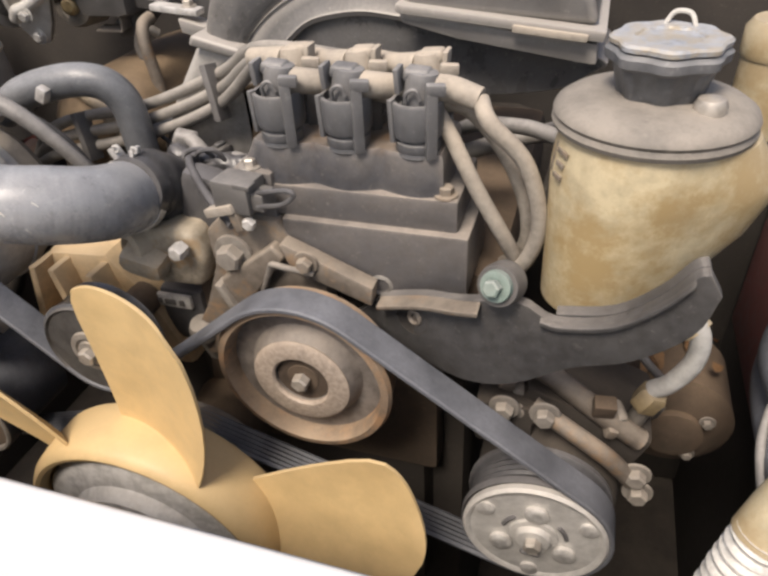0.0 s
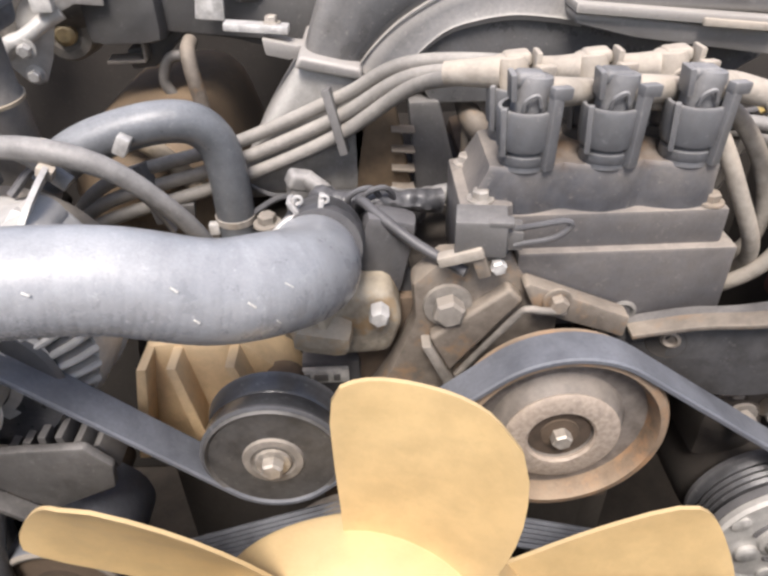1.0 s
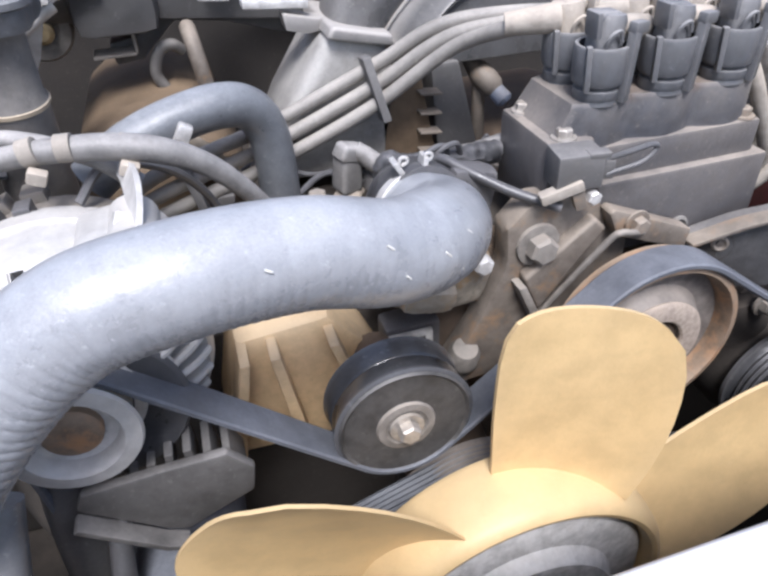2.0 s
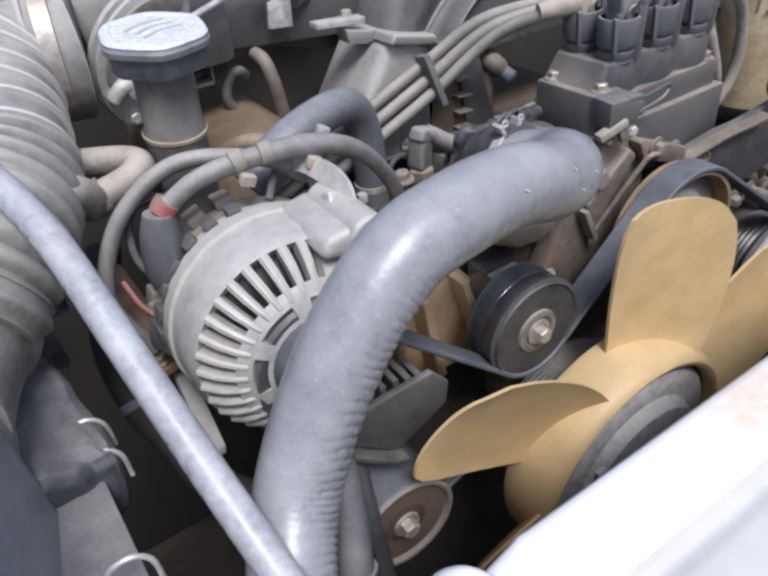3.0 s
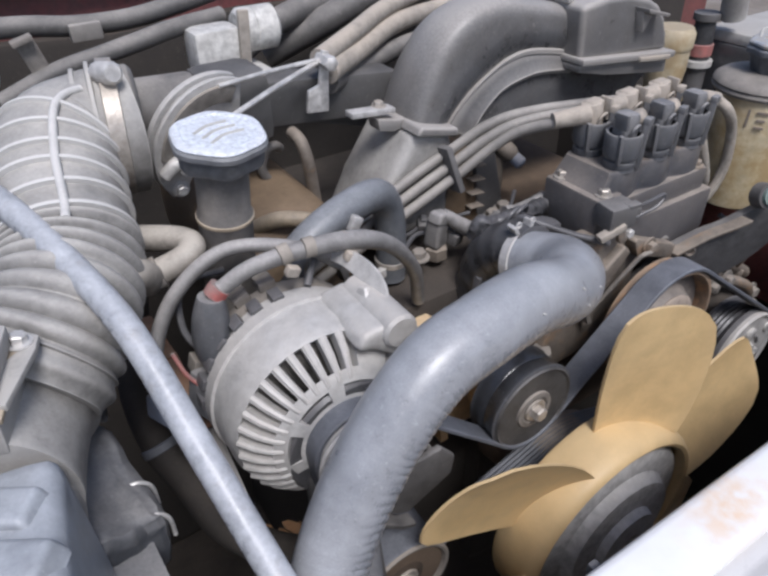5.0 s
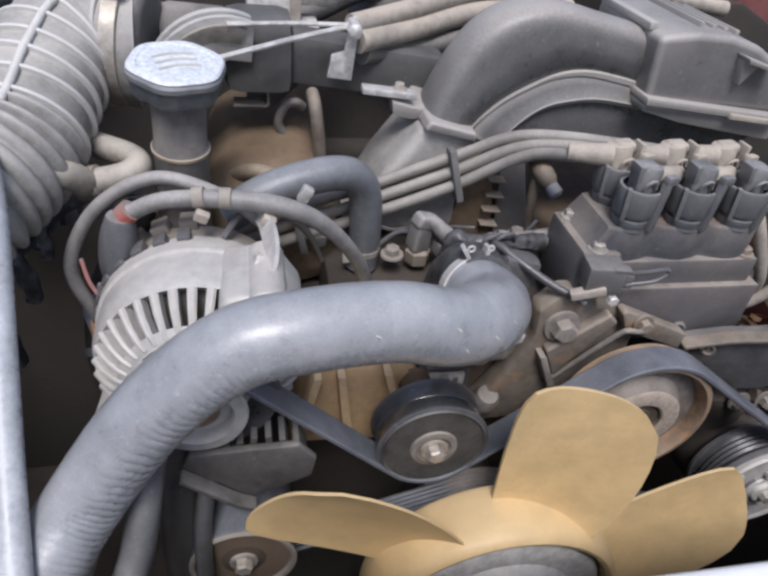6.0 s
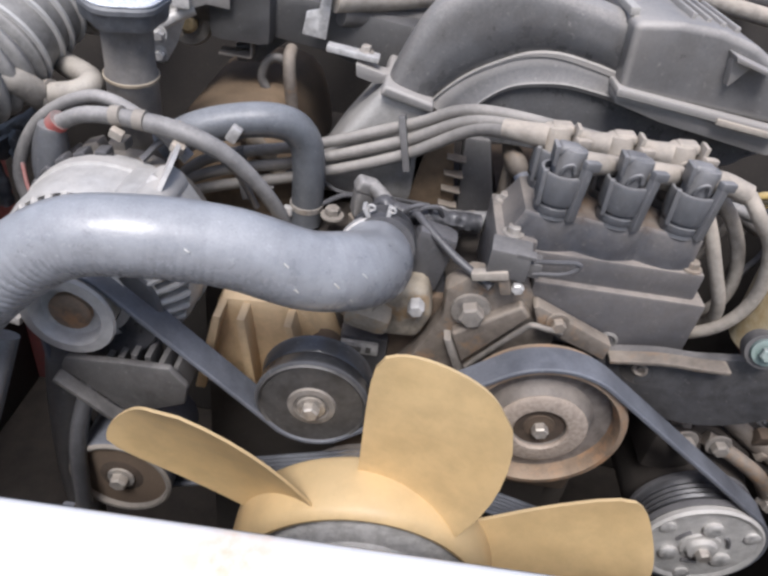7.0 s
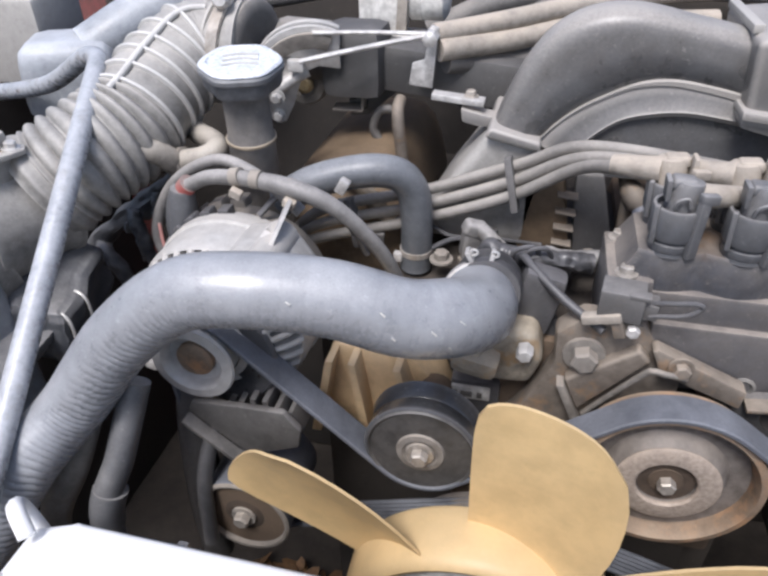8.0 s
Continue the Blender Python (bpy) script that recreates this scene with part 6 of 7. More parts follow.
def right_side():
    thing("return_hose", tube(B(), [(0.086, 0.332, 1.008), (0.0965, 0.33, 0.992), (0.0975, 0.33, 0.972), (0.089, 0.33, 0.953), (0.0805, 0.333, 0.942)], 0.006, 16), white_plastic, "short pale bent hose below the reservoir", "hose")
    e = base("pipe_union", (0.08, 0.335, 0.925), "tarnished pipe union with a hexagon nut", "pipe fitting")
    part("nut", turned(B(), (0.08, 0.333, 0.934), (0.4, -0.1, 1), [(0.008, -0.009), (0.0095, -0.007), (0.0095, 0.006), (0.008, 0.008)], 6), brass, e)
    part("stem", turned(B(), (0.076, 0.334, 0.915), (0.3, 0, 1), [(0.006, -0.04), (0.006, 0.01), (0.008, 0.014)], 14), dull_alloy, e)
    e = base("corrugated_hose", (0.09, 0.2, 0.93), "cream corrugated plastic hose with banded joint", "hose")
    part("tube", tube(B(), [(0.1, 0.195, 0.92), (0.106, 0.2, 0.962), (0.112, 0.203, 0.995)], 0.0115, 24, 26, lambda s, a: 1 + 0.1 * math.sin(s * 70)), clear_clip, e)
    part("sleeve", tube(B(), [(0.111, 0.203, 0.99), (0.117, 0.208, 1.01), (0.128, 0.215, 1.03)], lambda s: 0.0128 - 0.002 * s, 20), old_plastic, e)
    part("foot", turned(B(), (0.099, 0.195, 0.89), "z", [(0.014, -0.545), (0.014, 0.03)], 20), grime_and_shade, e)
    thing("body_rail", block(B(), (0.2, 0.37, 0.87), (0.03, 0.46, 0.125), 0.008), maroon_paint, "dusty maroon painted body rail beside the compressor", "body rail")
    e = base("battery", (0.34, 0.44, 0.93), "black car battery with a pale top and red cable", "battery")
    part("case", block(B(), (0.315, 0.44, 1.01), (0.19, 0.2, 0.16), 0.008), gloss_black, e)
    part("top", block(B(), (0.315, 0.44, 1.096), (0.185, 0.195, 0.014), 0.005), white_plastic, e)
    part("cable", tube(B(), [(0.28, 0.39, 1.11), (0.25, 0.385, 1.125), (0.235, 0.42, 1.12), (0.24, 0.47, 1.08)], 0.009, 14), red_plastic, e, "red battery cable")
    thing("edge_loop", tube(B(), [(0.2, 0.4, 0.94), (0.165, 0.33, 0.985), (0.15, 0.32, 1.02), (0.145, 0.325, 1.05), (0.135, 0.34, 1.075), (0.115, 0.36, 1.08), (0.09, 0.37, 1.06)], 0.0035, 10), black_rubber, "thin black cable looping beyond the reservoir", "cable")
    bm = turned(B(), (0.115, 0.4, 0.84), "y", [(0.03, 0), (0.045, 0.01), (0.045, 0.07), (0.03, 0.08)], 28)
    e = base("steering_pump", (0.115, 0.44, 0.79), "brown rusty pump body below the reservoir", "pump")
    part("body", bm, brown_grime, e)
    part("nose", turned(B(), (0.115, 0.4, 0.84), "-y", [(0.022, -0.004), (0.022, 0.006), (0.012, 0.009)], 24), brown_grime, e)
    for k in range(4):
        part("bolt", bolt(B(), (0.115 + 0.027 * math.cos(k * 1.57 + 0.6), 0.3995, 0.84 + 0.027 * math.sin(k * 1.57 + 0.6)), "-y", 0.004), dull_alloy, e)
    for line, r, m in (([(0.12, 0.55, 1.17), (0.16, 0.53, 1.2), (0.2, 0.5, 1.18), (0.22, 0.5, 1.12)], 0.015, duct_rubber), ([(0.012, 0.372, 1.084), (-0.02, 0.395, 1.082), (-0.06, 0.42, 1.068), (-0.08, 0.44, 1.03)], 0.0048, cable_grey),
                       ([(0.2, 0.48, 0.94), (0.174, 0.42, 0.953), (0.142, 0.33, 0.978), (0.16, 0.257, 0.973), (0.2, 0.22, 0.95)], 0.012, belt_rubber), ([(0.19, 0.46, 0.91), (0.15, 0.36, 0.945), (0.145, 0.28, 0.948), (0.17, 0.22, 0.93)], 0.011, belt_rubber),
                       ([(0.15, 0.34, 0.965), (0.138, 0.312, 0.976), (0.132, 0.29, 0.955), (0.138, 0.265, 0.925)], 0.0026, cable_grey)):
        thing("vacuum_hose", tube(B(), line, r, 12), m, "dusty grey vacuum hose near the reservoir", "hose", "vacuum hoses")
    e = base("brake_reservoir", (0.138, 0.52, 1.04), "pale translucent cup with a cream cap at the firewall", "reservoir")
    part("cup", turned(B(), (0.138, 0.52, 1.04), "z", [(0.02, 0), (0.024, 0.03), (0.024, 0.055)], 24), old_plastic, e)
    part("cap", turned(B(), (0.138, 0.52, 1.094), "z", [(0.025, 0), (0.026, 0.003), (0.026, 0.018), (0.022, 0.024)], 24), old_plastic, e)
    e = base("sender", (0.199, 0.52, 1.03), "black sender with a red ring and white collar", "sensor")
    part("body", turned(B(), (0.199, 0.52, 1.03), "z", [(0.014, 0), (0.014, 0.055), (0.012, 0.085), (0.016, 0.087), (0.016, 0.095)], 20), black_plastic, e)
    part("red_ring", turned(B(), (0.199, 0.52, 1.075), "z", [(0.013, 0), (0.0155, 0.001), (0.0155, 0.014), (0.013, 0.015)], 20), red_plastic, e)
    part("collar", turned(B(), (0.199, 0.52, 1.062), "z", [(0.013, 0), (0.0185, 0.001), (0.0185, 0.008), (0.013, 0.009)], 20), white_plastic, e)
    e = base("dipstick", (0.02, 0.43, 1.0), "yellow loop-handled dipstick beside the ignition leads", "dipstick")
    part("handle", tube(B(), [(0.0, 0.405, 1.085), (0.01, 0.402, 1.092), (0.022, 0.404, 1.09), (0.022, 0.408, 1.083), (0.008, 0.408, 1.081)], 0.003, 8), yellow_plastic, e)
    part("stem", tube(B(), [(0.004, 0.407, 1.083), (0.0, 0.42, 1.04), (-0.01, 0.43, 0.99)], 0.003, 8), dull_alloy, e)


reservoir(), right_side()


# ---- sensors and pipes on top of the engine ----
def top_fittings():
    e = base("coolant_sensor", (-0.28, 0.418, 1.0), "grey rubber booted coolant sensor with its lead", "sensor")
    boot_ = part("boot", block(B(), (-0.2795, 0.418, 1.0305), (0.016, 0.016, 0.027), 0.0035, (4, 3, 20), 0.92, 3), cable_grey, e)
    part("cap", block(B(), (-0.277, 0.4165, 1.0445), (0.02, 0.015, 0.011), 0.0035, (4, 18, 20), 0.85, 3), cable_grey, boot_)
    part("nut", turned(B(), (-0.279, 0.419, 1.004), "z", [(0.010, 0), (0.0108, 0.002), (0.0108, 0.011), (0.008, 0.014)], 6), bracket_iron, e)
    part("lead", tube(B(), [(-0.274, 0.416, 1.046), (-0.264, 0.412, 1.038), (-0.252, 0.407, 1.0295), (-0.239, 0.402, 1.031), (-0.226, 0.395, 1.0395)], lambda q: 0.0058 + 0.0012 * math.sin(3 * q), 16, 14, lambda q, d: 1 + 0.1 * noise.noise(Vector((q * 9, d.x * 1.5, d.z * 1.5)))), cable_grey, e)
    part("sleeve", tube(B(), [(-0.224, 0.394, 1.041), (-0.21, 0.392, 1.0405), (-0.196, 0.392, 1.042), (-0.18, 0.392, 1.0455)], lambda q: 0.0072 - 0.0014 * q, 16, 14, lambda q, d: 1 + 0.1 * noise.noise(Vector((q * 9, d.x * 1.5, d.z * 1.5)))), cable_grey, e)
    thing("harness", tube(B(), [(-0.24, 0.38, 1.035), (-0.238, 0.362, 1.056), (-0.228, 0.348, 1.054), (-0.207, 0.33, 1.045), (-0.184, 0.314, 1.038)], 0.0031, 10), black_rubber, "black wiring lead to the coil plug", "wire")
    crush = lambda s, d: 1 + 0.22 * noise.noise(Vector((s * 8, d.x * 1.8, d.z * 1.8))) + 0.15 * noise.noise(Vector((s * 25, d.x * 3, d.z * 3)))
    e = base("wiring_sleeve", (-0.23, 0.378, 1.0), "crumpled black taped wiring sleeve beside the hose end", "wiring harness")
    part("sleeve", tube(B(), [(-0.266, 0.385, 1.036), (-0.262, 0.382, 1.05), (-0.25, 0.38, 1.046), (-0.235, 0.378, 1.048), (-0.213, 0.38, 1.046), (-0.19, 0.384, 1.044)], 0.0068, 18, 14, crush), black_rubber, e)
    part("branch", tube(B(), [(-0.232, 0.378, 1.046), (-0.226, 0.372, 1.03), (-0.222, 0.368, 1.012), (-0.216, 0.362, 0.995)], 0.0095, 18, 14, crush), black_rubber, e)
    for x in (-0.232, -0.24):
        part("jaw", tube(B(), [(x - 0.008, 0.372, 1.042), (x - 0.004, 0.368, 1.057), (x + 0.008, 0.37, 1.06), (x + 0.013, 0.376, 1.048), (x + 0.006, 0.38, 1.04)], 0.0018, 8), black_rubber, e)
    e = base("harness_clip", (-0.228, 0.385, 1.0), "crumpled black plastic harness clip", "cable clip")
    part("clip", block(B(), (-0.229, 0.387, 1.034), (0.018, 0.02, 0.014), 0.004, (20, 15, 30)), black_plastic, e)
    part("jaw", block(B(), (-0.222, 0.38, 1.042), (0.01, 0.012, 0.012), 0.003, (-10, 30, 10)), black_plastic, e)
    e = base("pressure_sensor", (-0.16, 0.465, 1.0), "dusty metal sensor with a blue plastic tip", "sensor")
    aim = (0.0077, -0.0112, -0.0101)
    part("body", turned(B(), (-0.1584, 0.4689, 1.0568), aim, [(0.003, -0.026), (0.0055, -0.018), (0.0085, -0.009), (0.0092, -0.001), (0.0085, 0.006), (0.006, 0.010)], 20), bracket_iron, e)
    part("tip", turned(B(), (-0.1512, 0.4584, 1.0473), aim, [(0.0062, -0.006), (0.0066, 0.003), (0.0045, 0.0055), (0.002, 0.006)], 16), blue_plastic, e)
    part("stem", turned(B(), (-0.1625, 0.474, 1.0), "z", [(0.005, 0), (0.005, 0.055)], 12), bracket_iron, e)
    e = base("injector_rail", (-0.21, 0.47, 1.0), "tan finned casting beside the plenum", "casting")
    part("body", plate(B(), [(-0.245, 1.0), (-0.245, 1.075), (-0.215, 1.078), (-0.2, 1.0)], 0.455, 0.48, 0.003), tan_metal, e)
    for k in range(4):
        part("fin", block(B(), (-0.21, 0.452, 1.02 + 0.014 * k), (0.016, 0.012, 0.0016), 0.0005, (0, 6, 0)), bracket_iron, e)
    part("side", plate(B(), [(-0.2, 1.0), (-0.206, 1.078), (-0.185, 1.078), (-0.165, 1.0)], 0.458, 0.482, 0.003), black_plastic, e)
    for x, y, z in ((-0.188, 0.435, 1.016), (-0.205, 0.43, 1.015), (-0.302, 0.412, 1.015), (-0.165, 0.42, 1.014)):
        e = base("bolt", (x, y, z - 0.005), "dusty steel hexagon bolt on the manifold", "bolt", "manifold bolts")
        part("head", bolt(B(), (x, y, z), "z", 0.0062), dull_alloy, e)
    for line, r, m in (([(-0.359, 0.52, 1.106), (-0.3582, 0.506, 1.1025), (-0.3562, 0.5, 1.088), (-0.3538, 0.5, 1.068), (-0.352, 0.5, 1.045)], 0.0055, bracket_iron),
                       ([(-0.3655, 0.535, 1.088), (-0.372, 0.53, 1.0935), (-0.3805, 0.53, 1.0905), (-0.3862, 0.53, 1.0768), (-0.3827, 0.53, 1.0655), (-0.374, 0.53, 1.052)], 0.0042, duct_dark), ([(-0.335, 0.44, 1.03), (-0.32, 0.47, 1.035), (-0.3, 0.49, 1.02)], 0.006, dark_hose),
                       ([(-0.425, 0.48, 1.05), (-0.405, 0.455, 1.066), (-0.375, 0.442, 1.058), (-0.35, 0.44, 1.03)], 0.0065, tan_hose), ([(-0.1, 0.42, 1.03), (-0.05, 0.43, 1.05), (0.0, 0.44, 1.06), (0.05, 0.45, 1.04)], 0.006, wire_jacket)):
        thing("small_hose", tube(B(), line, r, 12), m, "small dusty hose on top of the engine", "hose", "small hoses")


def thin_wires():
    runs = [([(-0.315, 0.42, 1.018), (-0.29, 0.43, 1.026), (-0.262, 0.418, 1.02), (-0.235, 0.41, 1.028), (-0.205, 0.418, 1.018)], 0.0022),
            ([(-0.36, 0.435, 1.02), (-0.335, 0.45, 1.032), (-0.3, 0.44, 1.022), (-0.27, 0.45, 1.018), (-0.225, 0.44, 1.022)], 0.0018),
            ([(-0.27, 0.39, 1.012), (-0.245, 0.395, 1.022), (-0.215, 0.412, 1.03), (-0.19, 0.425, 1.022), (-0.17, 0.44, 1.028)], 0.002),
            ([(-0.43, 0.36, 1.068), (-0.415, 0.372, 1.08), (-0.39, 0.38, 1.072), (-0.372, 0.392, 1.05), (-0.36, 0.4, 1.02)], 0.0026),
            ([(-0.5, 0.37, 1.03), (-0.51, 0.385, 1.05), (-0.5, 0.405, 1.07), (-0.47, 0.41, 1.068)], 0.0024),
            ([(0.01, 0.385, 1.03), (0.03, 0.4, 1.06), (0.02, 0.43, 1.075), (-0.02, 0.44, 1.06), (-0.06, 0.43, 1.05)], 0.0024),
            ([(0.06, 0.36, 0.965), (0.075, 0.35, 0.95), (0.09, 0.352, 0.93), (0.085, 0.36, 0.905)], 0.0028)]
    for line, r in runs:
        thing("thin_wire", tube(B(), line, r, 8), black_rubber, "thin black wire among the engine fittings", "wire", "thin wires")
    for x, y, z, a in ((-0.262, 0.418, 1.02, 20), (-0.205, 0.418, 1.019, 60), (-0.27, 0.45, 1.019, -30), (-0.36, 0.435, 1.02, 10), (0.085, 0.36, 0.9, 40)):
        e = base("wire_plug", (x, y, z - 0.006), "small dusty black wiring plug on the engine", "connector", "small wiring plugs")
        shell = part("shell", block(B(), (x, y, z), (0.012, 0.017, 0.011), 0.002, (10, 5, a)), black_plastic, e)
        part("latch", block(B(), (x, y, z + 0.0065), (0.005, 0.009, 0.003), 0.0008, (10, 5, a)), boot_rubber, shell)


def left_low():
    e = base("lower_hose", (-0.5, 0.35, 0.78), "dusty lower hose curving below the alternator, darkened for the shade it lies in", "hose")
    # The tube's near-black colour takes in the shade it lies in.
    part("tube", tube(B(), [(-0.516, 0.565, 0.968), (-0.5277, 0.532, 0.952), (-0.5425, 0.4825, 0.93), (-0.5415, 0.443, 0.9), (-0.53, 0.4165, 0.872), (-0.517, 0.375, 0.851), (-0.484, 0.335, 0.84), (-0.44, 0.32, 0.83)], 0.0145, 20), grime_and_shade, e)
    part("clamp", turned(B(), (-0.5415, 0.443, 0.9), (0.15, -0.6, -0.75), [(0.0145, -0.004), (0.016, -0.003), (0.016, 0.003), (0.0145, 0.004)], 24, hollow=True), belt_rubber, e)
    for line, r, m in (([(-0.49, 0.225, 1.02), (-0.512, 0.205, 0.955), (-0.534, 0.195, 0.91), (-0.545, 0.19, 0.86)], 0.0105, elbow_rubber), ([(-0.47, 0.235, 1.01), (-0.478, 0.21, 0.965), (-0.488, 0.195, 0.93), (-0.495, 0.19, 0.85)], 0.0095, boot_rubber),
                       ([(-0.462, 0.30, 1.0), (-0.466, 0.28, 0.94), (-0.468, 0.27, 0.86), (-0.468, 0.27, 0.78)], 0.013, black_plastic), ([(-0.445, 0.27, 0.94), (-0.45, 0.25, 0.9), (-0.45, 0.24, 0.84)], 0.006, black_rubber)):
        thing("cooler_hose", tube(B(), line, r, 16), m, "dusty vertical cooler hose behind the radiator", "hose", "cooler hoses")
    part("joint", tube(B(), [(-0.4845, 0.1995, 0.943), (-0.488, 0.195, 0.93), (-0.4905, 0.1935, 0.915)], 0.0115, 16), boot_rubber, base("hose_joint", (-0.488, 0.195, 0.9), "grey rubber joint on a cooler hose", "hose joint"))
    e = base("copper_bracket", (-0.535, 0.35, 1.0), "rusty copper-red bracket with a blue plug below the duct", "bracket")
    part("plate", block(block(B(), (-0.521, 0.482, 0.977), (0.024, 0.06, 0.008), 0.003, (4, 10, 4)), (-0.518, 0.424, 0.974), (0.02, 0.08, 0.008), 0.003, (-4, 6, -3)), copper_paint, e)
    part("tab", block(B(), (-0.519, 0.383, 0.972), (0.022, 0.022, 0.008), 0.003, (10, 10, 20)), copper_paint, e)
    part("nut", bolt(B(), (-0.52, 0.378, 0.978), (0, -0.3, 1), 0.0042), brass, e)
    part("plug", block(B(), (-0.53, 0.412, 0.966), (0.019, 0.028, 0.02), 0.003, (0, 12, 24)), blue_plastic, e, "blue-grey plug")
    lumpy = lambda q, d: 1 + 0.4 * noise.noise(Vector((q * 11, d.x * 1.6, d.z * 1.6)))
    e = base("engine_harness", (-0.58, 0.42, 1.0), "dusty dark taped engine harness below the intake duct", "wiring harness")
    part("trunk", tube(B(), [(-0.73, 0.44, 0.925), (-0.6887, 0.44, 0.9415), (-0.653, 0.44, 0.9664), (-0.618, 0.44, 0.995), (-0.586, 0.44, 1.0195), (-0.5555, 0.445, 1.04), (-0.535, 0.46, 1.05)], 0.0095, 16, 12, lumpy), boot_rubber, e)
    for line, r in (([(-0.59, 0.44, 1.015), (-0.585, 0.425, 1.015), (-0.578, 0.42, 1.0), (-0.575, 0.42, 0.975)], 0.0065), ([(-0.64, 0.44, 0.975), (-0.625, 0.425, 0.972), (-0.607, 0.42, 0.95), (-0.6, 0.42, 0.91)], 0.007), ([(-0.565, 0.442, 1.035), (-0.562, 0.43, 1.03), (-0.56, 0.425, 1.01)], 0.005)):
        part("branch", tube(B(), line, r, 14, 12, lumpy), boot_rubber, e)
    for k in range(5):
        e = base("wiring_connector", (-0.58 + 0.012 * k, 0.44 + 0.006 * k, 1.0), "dusty dark wiring connector in the harness", "connector", "harness connectors")
        part("body", block(B(), (-0.6 + 0.014 * k, 0.437 + 0.003 * k, 1.0 + 0.009 * k + 0.006 * (k % 2)), (0.013, 0.02, 0.012), 0.003, (20 * k, 15, 40 + 12 * k)), boot_rubber, e)


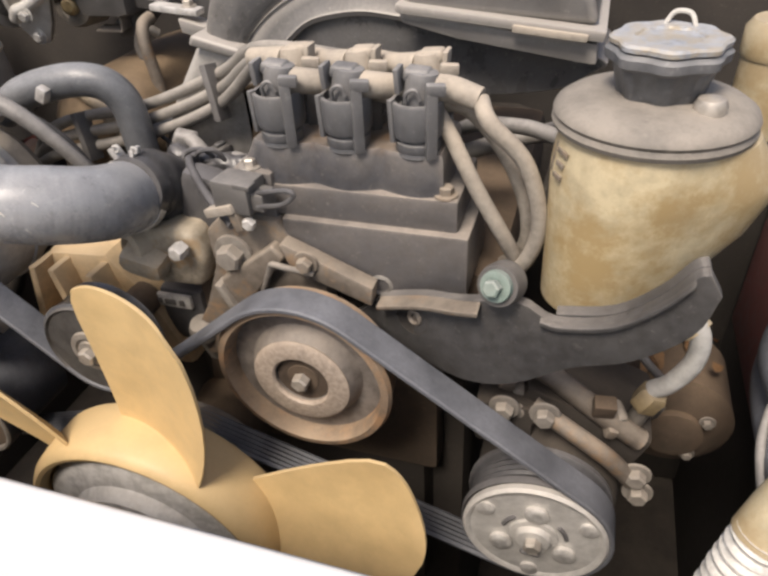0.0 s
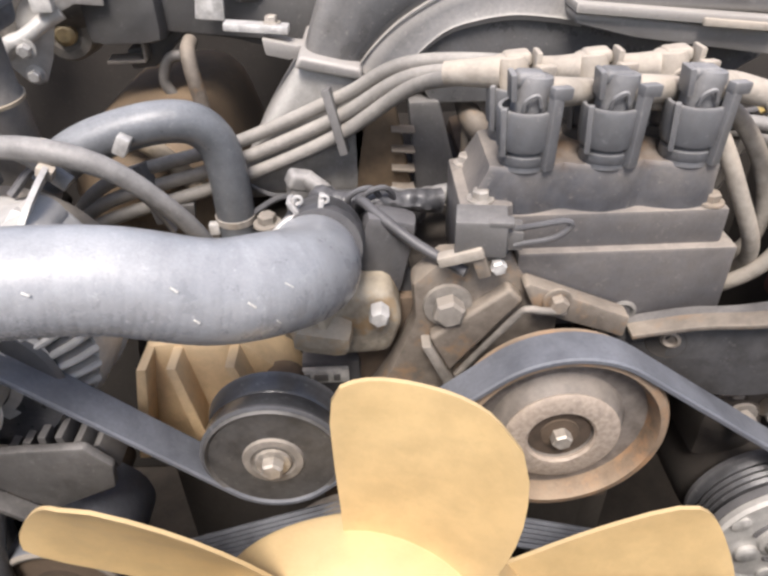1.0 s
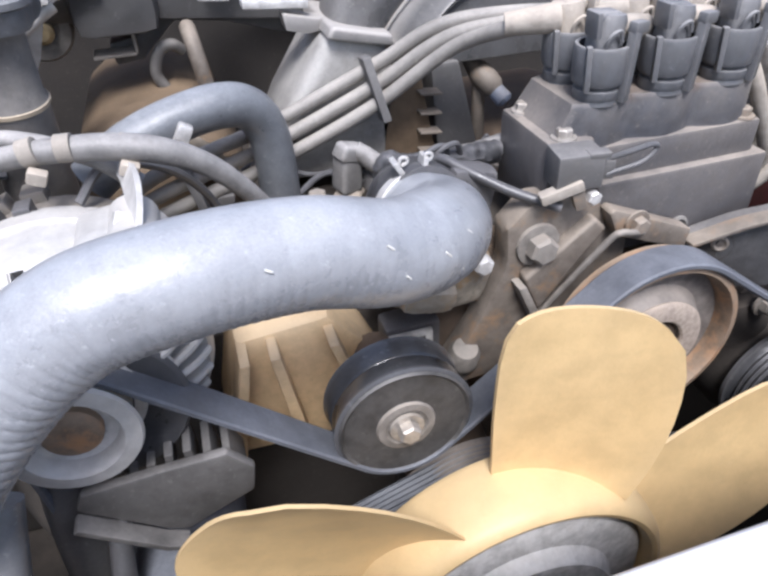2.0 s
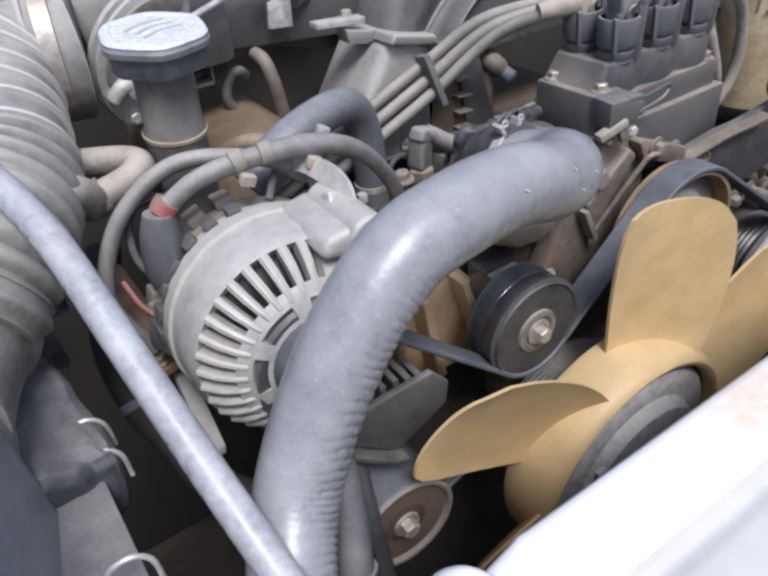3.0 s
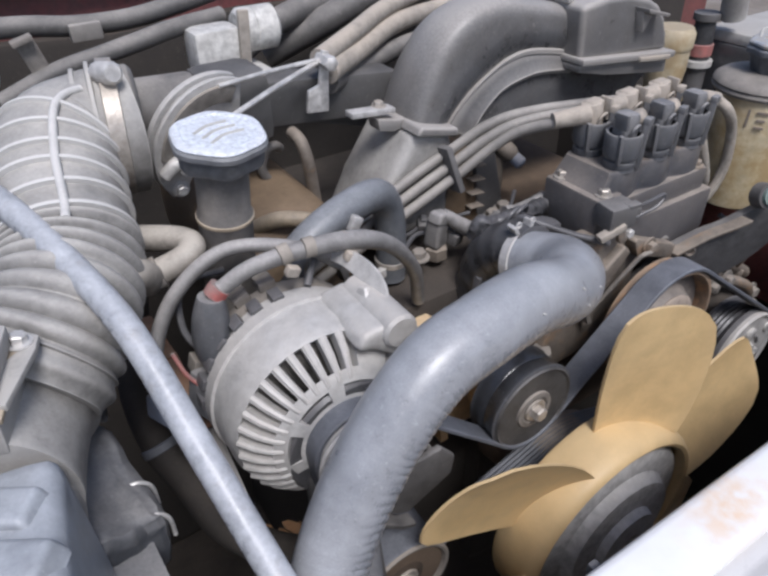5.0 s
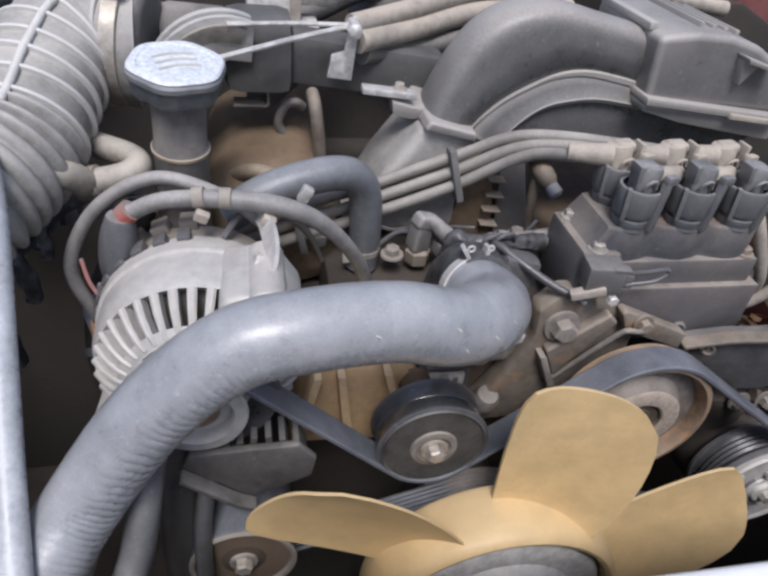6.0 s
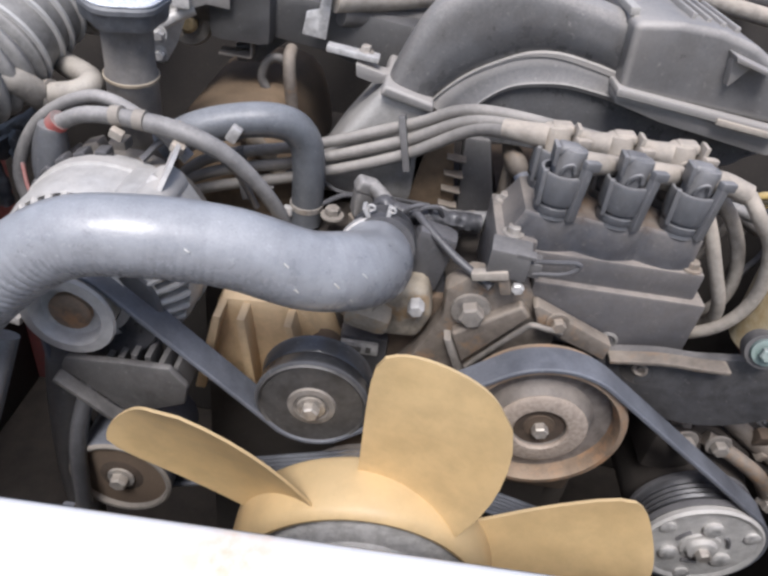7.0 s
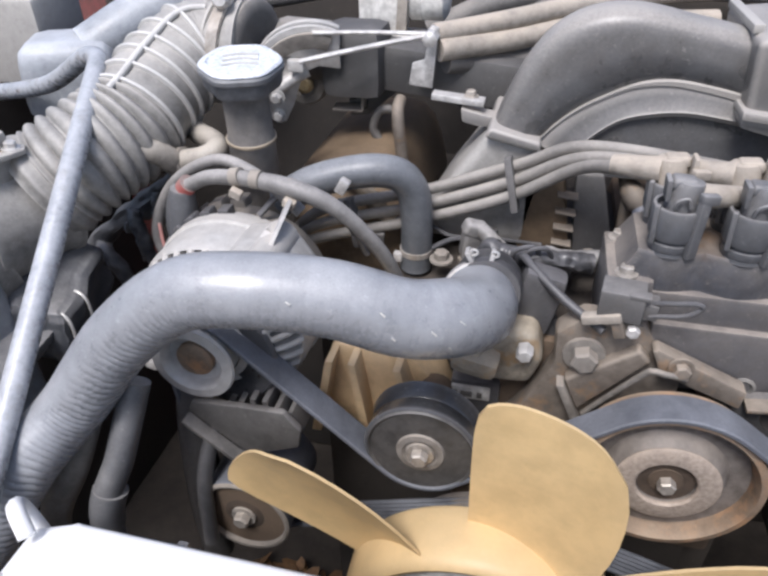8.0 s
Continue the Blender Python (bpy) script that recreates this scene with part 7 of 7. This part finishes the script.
def firewall_items():
    e = base("vacuum_solenoid", (-0.36, 0.6, 1.12), "cream white plastic solenoid valve on the firewall", "valve")
    part("body", block(B(), (-0.39, 0.592, 1.165), (0.042, 0.034, 0.036), 0.006), clear_clip, e)
    part("rib", block(B(), (-0.388, 0.5775, 1.165), (0.004, 0.004, 0.028), 0.001), clear_clip, e)
    part("barrel", turned(B(), (-0.368, 0.595, 1.175), "x", [(0.015, 0), (0.0185, 0.004), (0.0185, 0.014), (0.0175, 0.015), (0.0185, 0.016), (0.0185, 0.034), (0.012, 0.038)], 24), clear_clip, e)
    part("base_plate", block(B(), (-0.383, 0.583, 1.142), (0.066, 0.044, 0.011), 0.0025), clear_clip, e)
    part("strap", block(B(), (-0.369, 0.574, 1.17), (0.0095, 0.005, 0.052), 0.0012, (0, 4, 0)), pale_boot, e, "yellowed strap")
    for line, r in (([(-0.62, 0.67, 1.192), (-0.53, 0.66, 1.19), (-0.485, 0.66, 1.1845), (-0.438, 0.66, 1.184), (-0.39, 0.66, 1.191), (-0.33, 0.665, 1.202)], 0.0085), ([(-0.56, 0.6, 1.15), (-0.516, 0.6, 1.1655), (-0.483, 0.6, 1.172), (-0.448, 0.6, 1.1785), (-0.417, 0.605, 1.183), (-0.37, 0.62, 1.184)], 0.0075),
                    ([(-0.56, 0.56, 1.12), (-0.48, 0.56, 1.12), (-0.4, 0.57, 1.12), (-0.3, 0.6, 1.11)], 0.009), ([(-0.3, 0.7, 1.12), (-0.2, 0.66, 1.17), (-0.1, 0.68, 1.2)], 0.015)):
        thing("firewall_harness", tube(B(), line, r, 12), duct_dark, "dusty grey harness conduit along the firewall", "wiring harness", "firewall harnesses")
    thing("harness_clip", block(B(), (-0.479, 0.652, 1.181), (0.026, 0.012, 0.014), 0.002), wire_jacket, "pale square harness clip", "cable clip")
    e = base("harness_bracket", (-0.528, 0.6, 1.16), "small grey pressed steel harness bracket", "bracket")
    part("upright", block(B(), (-0.528, 0.602, 1.178), (0.014, 0.004, 0.032), 0.001, (0, -14, 0)), dull_alloy, e)
    part("fold", block(B(), (-0.533, 0.597, 1.193), (0.016, 0.012, 0.004), 0.001, (0, -14, 0)), dull_alloy, e)
    e = base("fluid_bottle", (-0.7, 0.58, 1.02), "grey plastic fluid bottle at the firewall corner", "bottle")
    part("body", block(B(), (-0.71, 0.56, 1.1), (0.1, 0.09, 0.075), 0.02, (0, 0, 25), 0.9, 3), filter_plastic, e)
    part("spout", tube(B(), [(-0.69, 0.56, 1.12), (-0.64, 0.61, 1.15), (-0.57, 0.67, 1.165)], 0.026, 20), filter_plastic, e)
    e = base("relay_box", (-0.79, 0.6, 1.02), "light grey relay box at the firewall corner", "box")
    part("body", block(B(), (-0.8, 0.62, 1.12), (0.08, 0.08, 0.09), 0.008), duct_rubber, e)


top_fittings(), thin_wires(), left_low(), firewall_items()


# ---- dry leaves caught low in the bay ----
leaf_rng = random.Random(4)
bm = B()
for _ in range(180):
    p = Vector((leaf_rng.choice((-0.545, -0.5, -0.52)) + leaf_rng.uniform(-0.05, 0.05), leaf_rng.uniform(0.3, 0.5), 0.0))
    p.z = 0.362 + leaf_rng.uniform(0, 0.02)
    s, a = leaf_rng.uniform(0.012, 0.025), leaf_rng.uniform(0, 6.28)
    rim = [(1, 0, 0.2), (0.4, 0.45, 0.05), (-0.6, 0.35, 0.1), (-1, 0, 0.3), (-0.6, -0.35, 0.0), (0.4, -0.45, 0.15)]
    m = Matrix.Translation(p) @ pose(0, 0, 0, leaf_rng.uniform(-35, 35), leaf_rng.uniform(-35, 35), math.degrees(a))
    f = [bm.verts.new(m @ Vector((x * s, y * s, z * s))) for x, y, z in rim]
    bm.faces.new(f)
thing("dry_leaves", bm, leaf_litter, "dry brown fallen leaves in the bottom of the bay", "leaves", kind="stuff")

bm = B()
for x, y, z, spread in ((-0.506, 0.372, 0.9815, 0.012), (-0.5, 0.35, 0.8485, 0.014), (-0.47, 0.352, 0.831, 0.014), (0.115, 0.425, 0.887, 0.03), (0.12, 0.45, 0.887, 0.02)):
    for _ in range(7):
        s, a = leaf_rng.uniform(0.006, 0.011), leaf_rng.uniform(0, 6.28)
        m = Matrix.Translation((x + leaf_rng.uniform(-spread, spread), y + leaf_rng.uniform(-0.008, 0.008), z + leaf_rng.uniform(0, 0.006))) @ pose(0, 0, 0, leaf_rng.uniform(-40, 40), leaf_rng.uniform(-40, 40), math.degrees(a))
        bm.faces.new([bm.verts.new(m @ Vector((p * s, q * s, r * s))) for p, q, r in rim])
thing("dry_leaves", bm, leaf_litter, "small dry brown leaves caught on brackets, hose and pump", "leaves", kind="stuff")
